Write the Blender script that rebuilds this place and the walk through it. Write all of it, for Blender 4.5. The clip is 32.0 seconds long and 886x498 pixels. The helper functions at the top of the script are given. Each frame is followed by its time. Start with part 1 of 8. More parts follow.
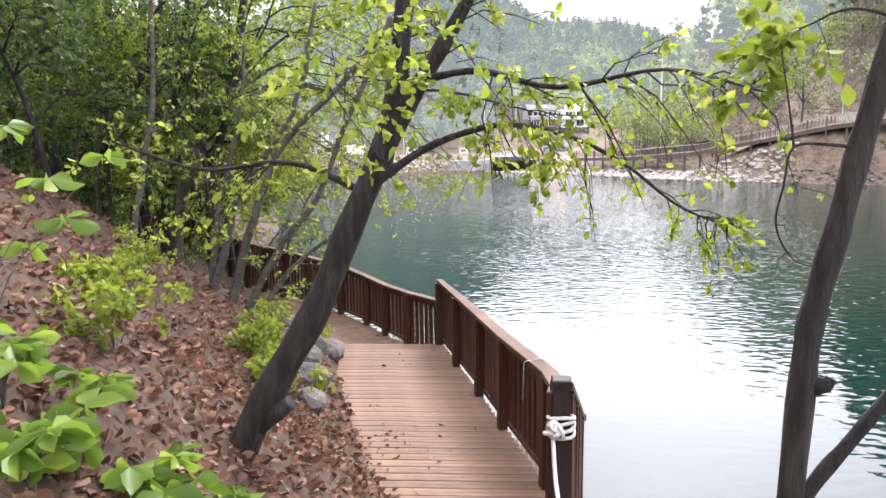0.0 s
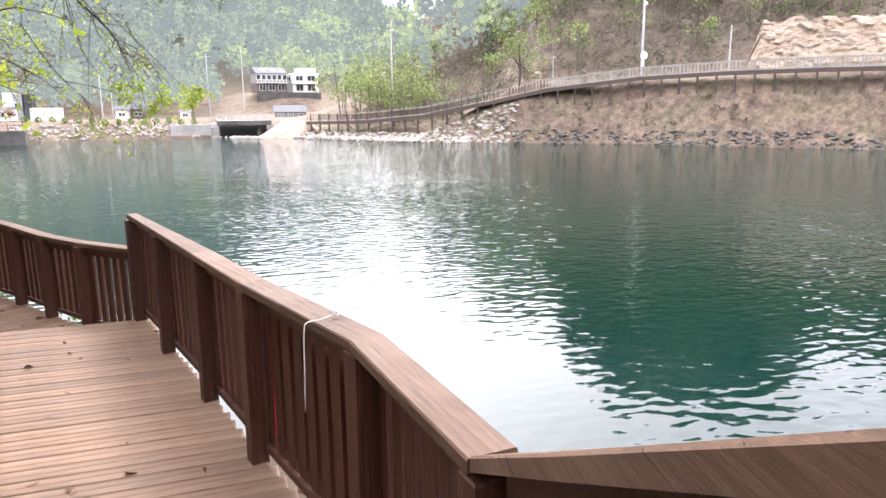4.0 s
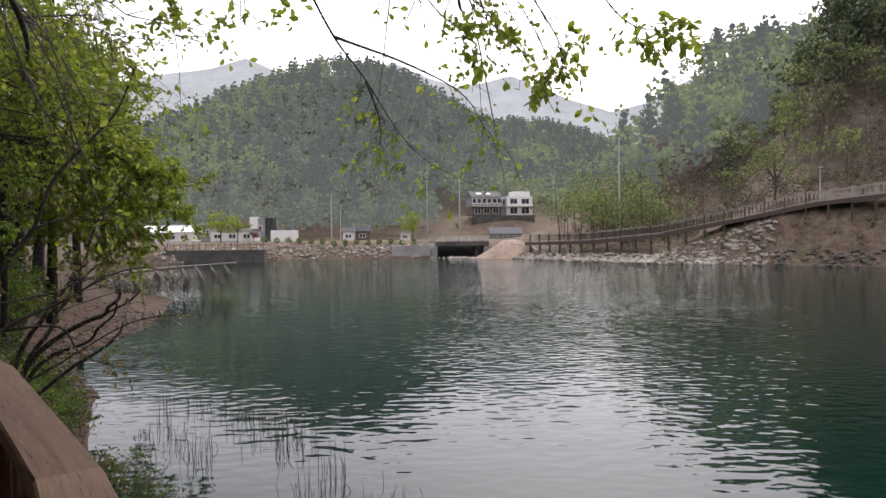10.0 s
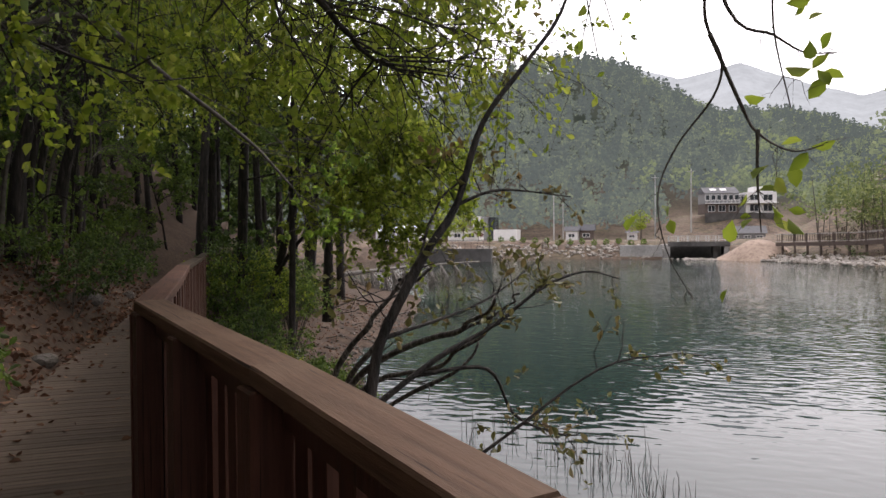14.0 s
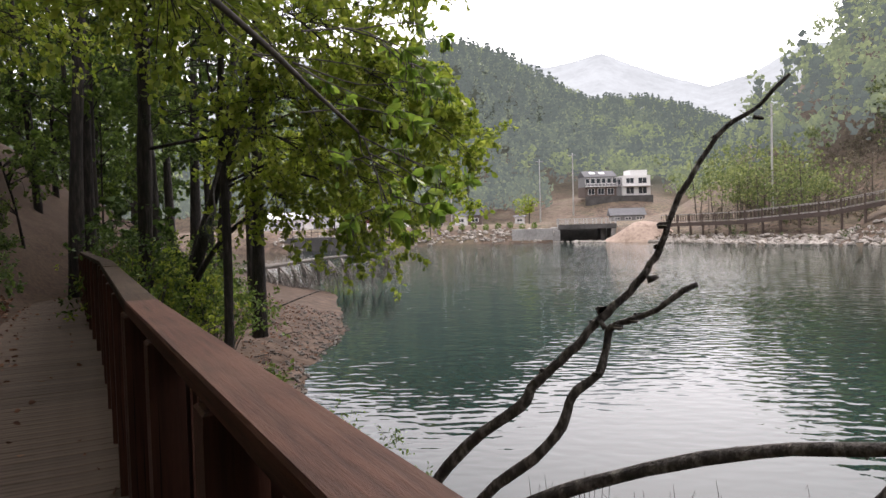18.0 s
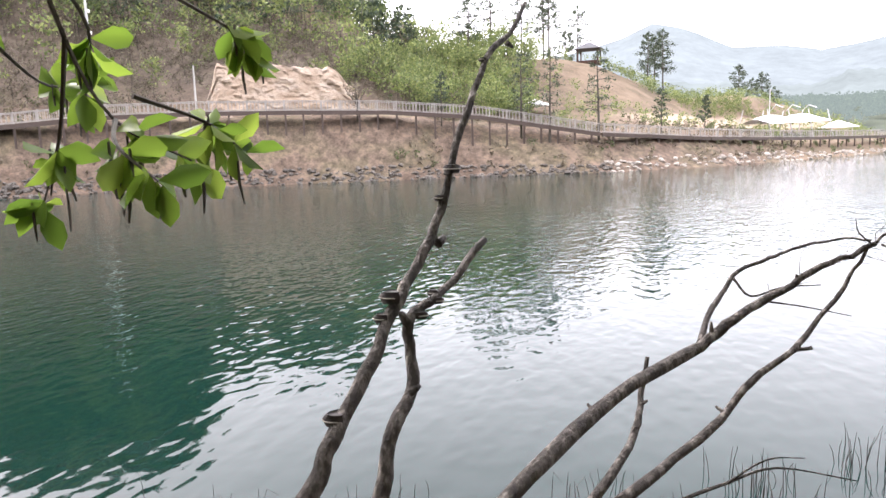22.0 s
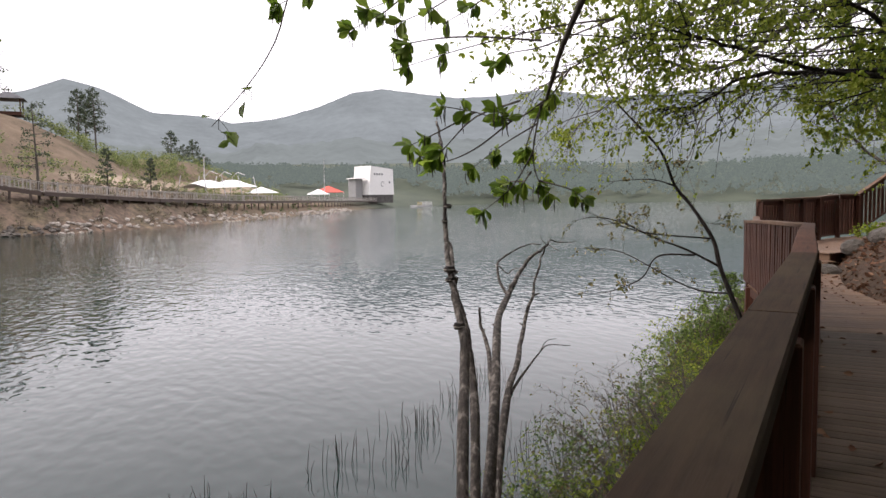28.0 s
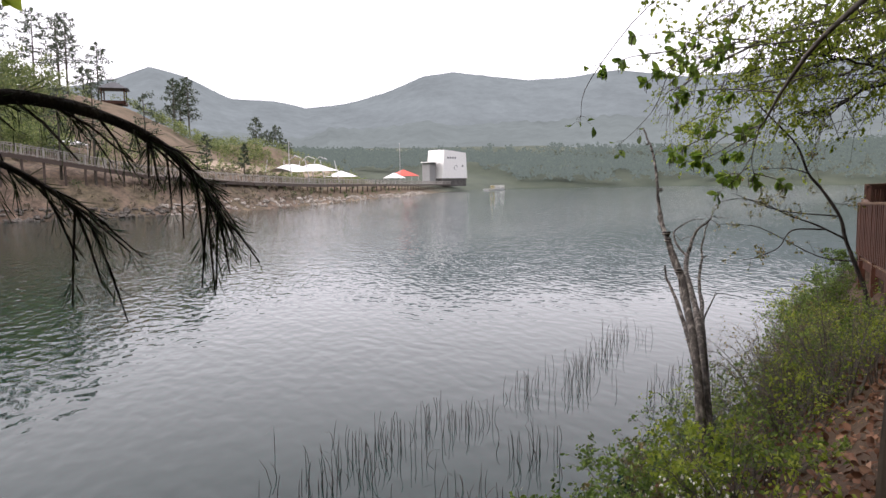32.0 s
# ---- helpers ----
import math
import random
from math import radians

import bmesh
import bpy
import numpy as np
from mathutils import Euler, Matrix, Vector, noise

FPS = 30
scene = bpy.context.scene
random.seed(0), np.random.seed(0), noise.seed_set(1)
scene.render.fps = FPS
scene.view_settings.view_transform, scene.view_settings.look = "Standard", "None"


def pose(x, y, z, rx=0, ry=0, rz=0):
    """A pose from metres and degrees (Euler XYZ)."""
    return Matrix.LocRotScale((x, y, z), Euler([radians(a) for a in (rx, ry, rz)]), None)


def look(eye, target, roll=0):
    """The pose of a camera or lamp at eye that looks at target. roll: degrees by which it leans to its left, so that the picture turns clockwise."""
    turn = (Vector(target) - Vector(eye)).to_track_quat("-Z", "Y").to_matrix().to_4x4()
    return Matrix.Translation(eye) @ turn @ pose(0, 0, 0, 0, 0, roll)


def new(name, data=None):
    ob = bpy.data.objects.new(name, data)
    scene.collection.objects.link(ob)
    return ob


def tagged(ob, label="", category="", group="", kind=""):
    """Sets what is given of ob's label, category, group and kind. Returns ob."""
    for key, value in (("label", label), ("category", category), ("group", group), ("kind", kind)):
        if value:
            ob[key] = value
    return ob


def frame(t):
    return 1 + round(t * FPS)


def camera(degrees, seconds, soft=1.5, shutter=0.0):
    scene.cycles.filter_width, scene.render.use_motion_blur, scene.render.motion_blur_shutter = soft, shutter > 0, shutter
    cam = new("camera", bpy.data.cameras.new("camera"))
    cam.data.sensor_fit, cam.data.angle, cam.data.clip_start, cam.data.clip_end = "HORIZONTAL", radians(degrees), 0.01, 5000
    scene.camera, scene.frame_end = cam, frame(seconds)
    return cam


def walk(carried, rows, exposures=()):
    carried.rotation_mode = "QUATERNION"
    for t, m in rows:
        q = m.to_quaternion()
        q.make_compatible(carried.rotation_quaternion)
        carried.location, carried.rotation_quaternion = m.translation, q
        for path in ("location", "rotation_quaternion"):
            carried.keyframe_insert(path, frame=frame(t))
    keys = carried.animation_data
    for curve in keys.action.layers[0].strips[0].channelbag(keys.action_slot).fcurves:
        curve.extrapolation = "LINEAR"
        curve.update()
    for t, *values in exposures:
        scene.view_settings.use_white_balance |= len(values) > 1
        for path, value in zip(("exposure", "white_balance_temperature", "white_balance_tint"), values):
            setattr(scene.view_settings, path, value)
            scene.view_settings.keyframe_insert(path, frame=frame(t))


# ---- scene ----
cam = camera(65.7, 32.0)
PATH = [
    (0, (1.181, -10.657, 3.498), (0.982, -8.691, 3.191), -0.9),
    (0.5, (1.077, -10.349, 3.349), (1.007, -8.38, 3.003), -1.2),
    (1, (1.089, -9.843, 3.154), (1.274, -7.888, 2.777), -1.4),
    (1.5, (1.176, -9.398, 2.945), (1.54, -7.475, 2.533), -1.3),
    (2, (1.224, -8.946, 2.807), (1.706, -7.054, 2.373), -0.9),
    (2.5, (1.205, -8.505, 2.678), (1.721, -6.623, 2.237), -0.8),
    (3, (1.165, -8.044, 2.572), (1.687, -6.163, 2.136), -0.7),
    (3.5, (1.095, -7.607, 2.465), (1.624, -5.725, 2.046), -0.6),
    (5.5, (1.113, -5.488, 1.77), (1.705, -3.606, 1.444), -0.4),
    (6, (1.073, -4.89, 1.699), (1.67, -3.003, 1.411), -0.4),
    (6.5, (1.079, -4.666, 1.74), (1.678, -2.769, 1.528), -0.4),
    (7, (0.925, -4.15, 1.749), (1.525, -2.25, 1.582), -0.4),
    (7.5, (0.749, -3.455, 1.742), (1.315, -1.541, 1.612), -0.4),
    (8, (0.482, -2.684, 1.707), (0.965, -0.746, 1.611), -0.4),
    (8.5, (0.153, -1.661, 1.65), (0.47, 0.313, 1.587), -0.4),
    (9, (-0.024, -0.662, 1.523), (0.177, 1.327, 1.476), -0.5),
    (9.5, (-0.35, 0.08, 1.482), (-0.253, 2.078, 1.447), -0.4),
    (10, (-0.82, 0.75, 1.458), (-0.831, 2.75, 1.425), -0.6),
    (10.5, (-1.27, 1.34, 1.46), (-1.417, 3.334, 1.427), -0.4),
    (11, (-1.62, 1.87, 1.446), (-1.921, 3.847, 1.439), -0.3),
    (11.5, (-1.8, 2.04, 1.364), (-2.238, 3.991, 1.373), -0.2),
    (12, (-2.1, 2.37, 1.38), (-2.61, 4.304, 1.383), -0.1),
    (12.5, (-2.4, 2.613, 1.389), (-2.975, 4.529, 1.392), -0.6),
    (13, (-2.705, 2.855, 1.379), (-3.317, 4.759, 1.371), -0.2),
    (13.5, (-2.898, 2.926, 1.397), (-3.519, 4.827, 1.374), -0.2),
    (14, (-3.234, 3.133, 1.398), (-3.848, 5.036, 1.37), -0.4),
    (14.5, (-3.59, 3.398, 1.407), (-4.196, 5.304, 1.372), -0.5),
    (16.5, (-5.21, 4.945, 1.389), (-5.728, 6.877, 1.346), -1.0),
    (17, (-5.589, 5.394, 1.392), (-6.043, 7.341, 1.34), -1.1),
    (17.5, (-5.962, 5.84, 1.403), (-6.328, 7.805, 1.341), -1.2),
    (18, (-6.331, 6.39, 1.439), (-6.596, 8.371, 1.366), -1.6),
    (18.5, (-6.685, 6.867, 1.471), (-6.856, 8.858, 1.395), -1.7),
    (19, (-7.068, 7.253, 1.448), (-7.131, 9.25, 1.381), -1.4),
    (19.5, (-7.398, 7.719, 1.437), (-7.263, 9.712, 1.35), -1.0),
    (20, (-7.569, 8.203, 1.41), (-7.154, 10.156, 1.292), -1.3),
    (20.5, (-7.804, 8.427, 1.431), (-7.016, 10.258, 1.264), -1.6),
    (21, (-7.946, 8.703, 1.441), (-6.722, 10.269, 1.219), -2.1),
    (21.5, (-8.061, 8.912, 1.439), (-6.484, 10.116, 1.186), -2.3),
    (22, (-8.186, 9.099, 1.478), (-6.334, 9.794, 1.189), -1.8),
    (22.5, (-8.173, 9.181, 1.484), (-6.202, 9.326, 1.174), -1.7),
    (23, (-8.241, 9.296, 1.508), (-6.299, 8.942, 1.186), -1.3),
    (23.5, (-8.352, 9.448, 1.495), (-6.483, 8.812, 1.175), -1.2),
    (24, (-8.586, 9.703, 1.499), (-6.768, 8.933, 1.185), -1.1),
    (24.5, (-8.85, 9.976, 1.504), (-7.057, 9.139, 1.211), -0.9),
    (25, (-9.092, 10.322, 1.502), (-7.301, 9.468, 1.253), -1.1),
    (25.5, (-9.363, 10.67, 1.513), (-7.572, 9.805, 1.303), -0.9),
    (27.5, (-10.208, 11.928, 1.487), (-8.414, 11.058, 1.341), -1.0),
    (28, (-10.37, 12.21, 1.459), (-8.56, 11.372, 1.312), -0.8),
    (28.5, (-10.587, 12.493, 1.456), (-8.771, 11.673, 1.292), -0.8),
    (29, (-10.802, 12.832, 1.466), (-8.978, 12.029, 1.29), -0.8),
    (29.5, (-11.028, 13.113, 1.465), (-9.201, 12.322, 1.281), -0.9),
    (30, (-11.215, 13.392, 1.465), (-9.368, 12.645, 1.282), -0.8),
    (30.5, (-11.339, 13.639, 1.464), (-9.464, 12.967, 1.282), -0.7),
    (31, (-11.572, 13.945, 1.486), (-9.684, 13.312, 1.3), -1),
    (31.5, (-11.747, 14.301, 1.495), (-9.858, 13.671, 1.306), -0.8),
    (32, (-11.89, 14.615, 1.506), (-10.009, 13.964, 1.314), -0.8),
]
EXPOSURES = [(0, 1.65, 6200, 21), (3, 1.75, 6250, 19), (6, 1.97, 6300, 19), (7, 1.55, 6250, 19), (8, 1.1, 6300, 19), (9, 0.24, 6400, 19), (10, 0.08, 6500, 19), (12, 0.06, 6600, 19), (13, 0.02, 6600, 19), (14, 0.2, 6600, 19), (17, 0.55, 6600, 19), (19, 0.6, 6600, 19), (20, 0.6, 6600, 19), (21, 1.45, 6500, 19), (22, 1.65, 6450, 20), (22.5, 1.12, 6420, 20), (23, 0.8, 6400, 20), (24, 0.6, 6600, 20), (26, 0.45, 6700, 20), (30, 0.38, 6650, 20), (32, 0.4, 6550, 20)]
walk(cam, [(t, look(eye, target, roll)) for t, eye, target, roll in PATH], EXPOSURES)

# world, sun and exposure
SUN_AZ, SUN_EL = 12.0, 42.0
world = bpy.data.worlds.new("overcast_sky")
scene.world = world
world.use_nodes = True
wn = world.node_tree
wn.nodes.clear()
sky = wn.nodes.new("ShaderNodeTexSky")
sky.sky_type, sky.sun_disc = "NISHITA", False
sky.sun_elevation, sky.sun_rotation = radians(SUN_EL), radians(SUN_AZ)
sky.air_density, sky.dust_density, sky.ozone_density = 1.0, 8.0, 1.0
grey = wn.nodes.new("ShaderNodeHueSaturation")
grey.inputs["Saturation"].default_value = 0.22
bg = wn.nodes.new("ShaderNodeBackground")
bg.inputs["Strength"].default_value = 0.13
wout = wn.nodes.new("ShaderNodeOutputWorld")
wn.links.new(sky.outputs[0], grey.inputs["Color"])
veil = wn.nodes.new("ShaderNodeMix")
veil.data_type = "RGBA"
veil.inputs[0].default_value = 0.58
veil.inputs[7].default_value = (16.0, 16.3, 16.9, 1)
wn.links.new(grey.outputs[0], veil.inputs[6])
wn.links.new(veil.outputs[2], bg.inputs["Color"])
wn.links.new(bg.outputs[0], wout.inputs[0])
sun = new("sun", bpy.data.lights.new("sun", "SUN"))
sun.data.energy, sun.data.angle, sun.data.color = 1.4, radians(12), (1.0, 0.95, 0.87)
sun.matrix_world = look((100 * math.sin(radians(SUN_AZ)) * math.cos(radians(SUN_EL)), 100 * math.cos(radians(SUN_AZ)) * math.cos(radians(SUN_EL)), 100 * math.sin(radians(SUN_EL))), (0, 0, 0))

WATER = -1.8


# ---- materials ----
def nodes_of(name):
    m = bpy.data.materials.new(name)
    m.use_nodes = True
    nt = m.node_tree
    b = nt.nodes["Principled BSDF"]
    return m, nt, b


def ramp(nt, fac, stops):
    r = nt.nodes.new("ShaderNodeValToRGB")
    el = r.color_ramp.elements
    while len(el) < len(stops):
        el.new(0.5)
    for e, (p, c) in zip(el, stops):
        e.position, e.color = p, (*c, 1)
    nt.links.new(fac, r.inputs[0])
    return r.outputs[0]


def noise_fac(nt, scale, detail=4, coord="Object", stretch=None, rough=0.6):
    tc = nt.nodes.new("ShaderNodeTexCoord")
    src = tc.outputs[coord]
    if stretch:
        mp = nt.nodes.new("ShaderNodeMapping")
        mp.inputs["Scale"].default_value = stretch
        nt.links.new(src, mp.inputs[0])
        src = mp.outputs[0]
    n = nt.nodes.new("ShaderNodeTexNoise")
    n.inputs["Scale"].default_value, n.inputs["Detail"].default_value, n.inputs["Roughness"].default_value = scale, detail, rough
    nt.links.new(src, n.inputs["Vector"])
    return n.outputs["Fac"]


def mixed(nt, fac, a, b, kind="MIX"):
    m = nt.nodes.new("ShaderNodeMix")
    m.data_type, m.blend_type = "RGBA", kind
    if isinstance(fac, float):
        m.inputs[0].default_value = fac
    else:
        nt.links.new(fac, m.inputs[0])
    nt.links.new(a, m.inputs[6])
    if isinstance(b, tuple):
        m.inputs[7].default_value = (*b, 1)
    else:
        nt.links.new(b, m.inputs[7])
    return m.outputs[2]


def bump(nt, b, fac, strength=0.3, dist=0.02):
    n = nt.nodes.new("ShaderNodeBump")
    n.inputs["Strength"].default_value, n.inputs["Distance"].default_value = strength, dist
    nt.links.new(fac, n.inputs["Height"])
    nt.links.new(n.outputs[0], b.inputs["Normal"])
    return n


def surface(name, c1, c2, scale=3.0, rough=0.8, bump_s=0.3, bump_scale=None, c3=None, metal=0.0, dist=0.02, stretch=None, island=0.0):
    """A rough surface: two or three colours mixed by noise at two scales, with relief."""
    m, nt, b = nodes_of(name)
    f = noise_fac(nt, scale, 6, stretch=stretch)
    stops = [(0.32, c1), (0.68, c2)] if c3 is None else [(0.28, c1), (0.5, c2), (0.74, c3)]
    col = ramp(nt, f, stops)
    f2 = noise_fac(nt, bump_scale or scale * 7, 5, stretch=stretch)
    col = mixed(nt, 0.45, col, ramp(nt, f2, [(0.25, (0.35, 0.35, 0.35)), (0.75, (1.0, 1.0, 1.0))]), "MULTIPLY")
    if island:
        g = nt.nodes.new("ShaderNodeNewGeometry")
        col = mixed(nt, island, col, ramp(nt, g.outputs["Random Per Island"], [(0.0, (0.4, 0.4, 0.4)), (1.0, (1.3, 1.3, 1.3))]), "MULTIPLY")
    nt.links.new(col, b.inputs["Base Color"])
    b.inputs["Roughness"].default_value, b.inputs["Metallic"].default_value = rough, metal
    if bump_s:
        bump(nt, b, f2, bump_s, dist)
    return m


def wood(name, c1, c2, c3, rough=0.6, axis=0, worn=0.5):
    """Stained timber with grain, cracks and worn patches along one axis."""
    m, nt, b = nodes_of(name)
    st = [16.0, 16.0, 16.0]
    st[axis] = 0.9
    g = noise_fac(nt, 3.0, 8, stretch=tuple(st), rough=0.7)
    w = noise_fac(nt, 1.7, 5)
    col = ramp(nt, g, [(0.3, c1), (0.62, c2)])
    wf = nt.nodes.new("ShaderNodeMapRange")
    wf.inputs[1].default_value, wf.inputs[2].default_value, wf.inputs[4].default_value = 0.45, 0.7, worn
    nt.links.new(w, wf.inputs[0])
    col = mixed(nt, wf.outputs[0], col, c3)
    info = nt.nodes.new("ShaderNodeObjectInfo")
    col = mixed(nt, 0.55, col, ramp(nt, info.outputs["Random"], [(0.0, (0.62, 0.62, 0.62)), (1.0, (1.2, 1.15, 1.1))]), "MULTIPLY")
    cst = [58.0, 58.0, 58.0]
    cst[axis] = 0.8
    cr = noise_fac(nt, 1.6, 3, stretch=tuple(cst))
    crack = ramp(nt, cr, [(0.335, (0.1, 0.08, 0.065)), (0.375, (1.0, 1.0, 1.0))])
    col = mixed(nt, 0.85, col, crack, "MULTIPLY")
    # knots and bleached streaks
    kn = noise_fac(nt, 1.0, 2, stretch=tuple(v * 0.45 for v in cst))
    col = mixed(nt, 0.22, col, ramp(nt, kn, [(0.28, (0.5, 0.45, 0.4)), (0.45, (1.0, 1.0, 1.0)), (0.75, (1.2, 1.18, 1.15))]), "MULTIPLY")
    nt.links.new(col, b.inputs["Base Color"])
    b.inputs["Roughness"].default_value = rough
    b.inputs["Specular IOR Level"].default_value = 0.22
    bump(nt, b, g, 0.5, 0.005)
    return m


def leaf(name, c1, c2, c3=None, trans=0.45, rough=0.5, haze=None):
    """Thin foliage: diffuse with light passing through, each leaf of its own tint; haze adds a painted glow."""
    m, nt, b = nodes_of(name)
    g = nt.nodes.new("ShaderNodeNewGeometry")
    stops = [(0.0, c1), (1.0, c2)] if c3 is None else [(0.0, c1), (0.6, c2), (1.0, c3)]
    col = ramp(nt, g.outputs["Random Per Island"], stops)
    f = noise_fac(nt, 0.9, 3)
    col = mixed(nt, 0.5, col, ramp(nt, f, [(0.3, (0.6, 0.62, 0.6)), (0.7, (1.15, 1.12, 1.0))]), "MULTIPLY")
    nt.links.new(col, b.inputs["Base Color"])
    b.inputs["Roughness"].default_value = rough
    b.inputs["Specular IOR Level"].default_value = 0.0 if haze else 0.3
    t = nt.nodes.new("ShaderNodeBsdfTranslucent")
    nt.links.new(col, t.inputs["Color"])
    ms = nt.nodes.new("ShaderNodeMixShader")
    ms.inputs[0].default_value = trans
    nt.links.new(b.outputs[0], ms.inputs[1])
    nt.links.new(t.outputs[0], ms.inputs[2])
    out = ms.outputs[0]
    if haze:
        # haze over the backdrop hills is painted in as a pale glow of the leaves
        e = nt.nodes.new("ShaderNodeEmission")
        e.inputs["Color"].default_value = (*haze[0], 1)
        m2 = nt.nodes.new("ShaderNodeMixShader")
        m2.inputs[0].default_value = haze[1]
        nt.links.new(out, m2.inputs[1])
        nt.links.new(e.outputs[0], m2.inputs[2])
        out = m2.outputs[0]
    nt.links.new(out, nt.nodes["Material Output"].inputs[0])
    return m


def plain(name, c, rough=0.6, metal=0.0, var=0.12):
    m, nt, b = nodes_of(name)
    f = noise_fac(nt, 2.3, 6)
    lo = tuple(v * (1 - var * 2) for v in c)
    col = ramp(nt, f, [(0.3, lo), (0.6, c)])
    nt.links.new(col, b.inputs["Base Color"])
    b.inputs["Roughness"].default_value, b.inputs["Metallic"].default_value = rough, metal
    return m


WOOD_RAIL = wood("stained_rail_timber", (0.048, 0.027, 0.017), (0.112, 0.066, 0.042), (0.15, 0.102, 0.07), 0.75, 0, 0.55)
WOOD_DARK = wood("dark_stained_timber", (0.03, 0.012, 0.008), (0.075, 0.03, 0.019), (0.11, 0.055, 0.038), 0.55, 2, 0.4)
WOOD_DECK = wood("worn_deck_boards", (0.095, 0.054, 0.034), (0.18, 0.112, 0.072), (0.27, 0.188, 0.13), 0.7, 0, 0.75)
POST_BLACK = wood("blackened_post_timber", (0.008, 0.006, 0.005), (0.022, 0.015, 0.012), (0.04, 0.026, 0.02), 0.6, 2, 0.3)
WOOD_OLD = wood("weathered_deck_boards", (0.055, 0.04, 0.03), (0.11, 0.082, 0.062), (0.17, 0.132, 0.104), 0.75, 0, 0.65)
WOOD_RED = wood("red_brown_rail_timber", (0.025, 0.01, 0.006), (0.08, 0.032, 0.019), (0.12, 0.064, 0.04), 0.75, 0, 0.5)
# mossy rail timber with the shade of the trees put into its dark colour
WOOD_SHADED_MOSSY = wood("shaded_mossy_rail_timber", (0.014, 0.009, 0.0055), (0.04, 0.024, 0.014), (0.058, 0.044, 0.024), 0.9, 0, 0.7)
BARK = surface("ridged_bark", (0.004, 0.003, 0.0025), (0.018, 0.0135, 0.0105), 16, 0.95, 1.0, 34, (0.06, 0.048, 0.039), dist=0.035, stretch=(1, 1, 0.18))
BARK_THIN = surface("smooth_grey_bark", (0.03, 0.025, 0.02), (0.075, 0.065, 0.052), 14, 0.85, 0.4, 40, (0.12, 0.105, 0.085), dist=0.006)
BARK_DEAD = surface("weathered_dead_wood", (0.012, 0.01, 0.008), (0.06, 0.05, 0.042), 22, 0.9, 1.0, 60, (0.32, 0.29, 0.255), dist=0.03, stretch=(1, 1, 0.5))
BARK_PALE = surface("bleached_grey_brushwood", (0.09, 0.08, 0.068), (0.2, 0.18, 0.155), 12, 0.9, 0.4, 30, (0.36, 0.33, 0.29))
FUNGUS = surface("dark_bracket_fungus", (0.012, 0.009, 0.008), (0.04, 0.03, 0.026), 30, 0.8, 0.3)
FUNGUS_RIM = plain("pale_fungus_rim", (0.22, 0.2, 0.17), 0.8)
LEAF_FRESH = leaf("fresh_spring_leaves", (0.13, 0.19, 0.02), (0.25, 0.32, 0.035), (0.36, 0.4, 0.075), 0.6)
LEAF_MID = leaf("mid_green_leaves", (0.055, 0.095, 0.02), (0.12, 0.19, 0.036), (0.2, 0.28, 0.055), 0.55)
LEAF_DARK = leaf("dark_understorey_leaves", (0.03, 0.058, 0.015), (0.065, 0.11, 0.025), (0.12, 0.18, 0.035), 0.5)
LEAF_BIG = leaf("large_glossy_leaves", (0.09, 0.16, 0.022), (0.17, 0.27, 0.035), (0.28, 0.38, 0.06), 0.6, 0.4)
LEAF_DRY = leaf("fallen_dry_leaves", (0.065, 0.03, 0.017), (0.155, 0.074, 0.044), (0.28, 0.165, 0.108), 0.15, 0.75)
LEAF_BUD = leaf("unfolding_buds", (0.10, 0.09, 0.03), (0.17, 0.17, 0.06), (0.22, 0.15, 0.07), 0.4)
NEEDLES = leaf("pine_needles", (0.012, 0.024, 0.010), (0.03, 0.05, 0.018), (0.06, 0.08, 0.03), 0.2)
REED = surface("dead_reed_stalks", (0.03, 0.026, 0.02), (0.08, 0.07, 0.05), 20, 0.8, 0)
FAR_LEAF = leaf("hillside_foliage", (0.1, 0.14, 0.055), (0.19, 0.235, 0.085), (0.3, 0.34, 0.13), 0.45)
FAR_MIX = leaf("mixed_woodland_foliage", (0.045, 0.068, 0.034), (0.085, 0.118, 0.048), (0.17, 0.21, 0.075), 0.35)
# woods of the distance: haze colour and its share are mixed in as emission
FAR_HILL = leaf("hazed_hillside_woods", (0.06, 0.08, 0.045), (0.1, 0.13, 0.06), (0.2, 0.235, 0.09), 0.4, haze=((0.36, 0.42, 0.405), 0.27))
FAR_HILL_BRIGHT = leaf("hazed_spring_foliage", (0.14, 0.18, 0.065), (0.22, 0.27, 0.085), (0.3, 0.35, 0.12), 0.45, haze=((0.36, 0.42, 0.405), 0.22))
FAR_HILL_PINE = leaf("hazed_hillside_pines", (0.025, 0.042, 0.03), (0.045, 0.066, 0.044), (0.08, 0.105, 0.065), 0.25, haze=((0.36, 0.42, 0.41), 0.25))
FAR_EAST = leaf("hazed_lakeside_woods", (0.05, 0.065, 0.05), (0.075, 0.1, 0.065), (0.10, 0.125, 0.08), 0.3, haze=((0.16, 0.2, 0.19), 0.66))
FAR_PINE = leaf("pine_woodland_foliage", (0.035, 0.055, 0.035), (0.065, 0.09, 0.055), (0.105, 0.13, 0.075), 0.25)
FAR_BRUSH = leaf("grey_brown_brush", (0.06, 0.052, 0.04), (0.115, 0.098, 0.076), (0.16, 0.165, 0.09), 0.3)
FAR_BARE = leaf("budding_bare_twigs", (0.11, 0.09, 0.07), (0.19, 0.155, 0.12), (0.23, 0.215, 0.13), 0.3)
SAND = surface("damp_sand", (0.22, 0.15, 0.11), (0.36, 0.265, 0.2), 1.6, 0.9, 0.5, 18, (0.45, 0.34, 0.27))
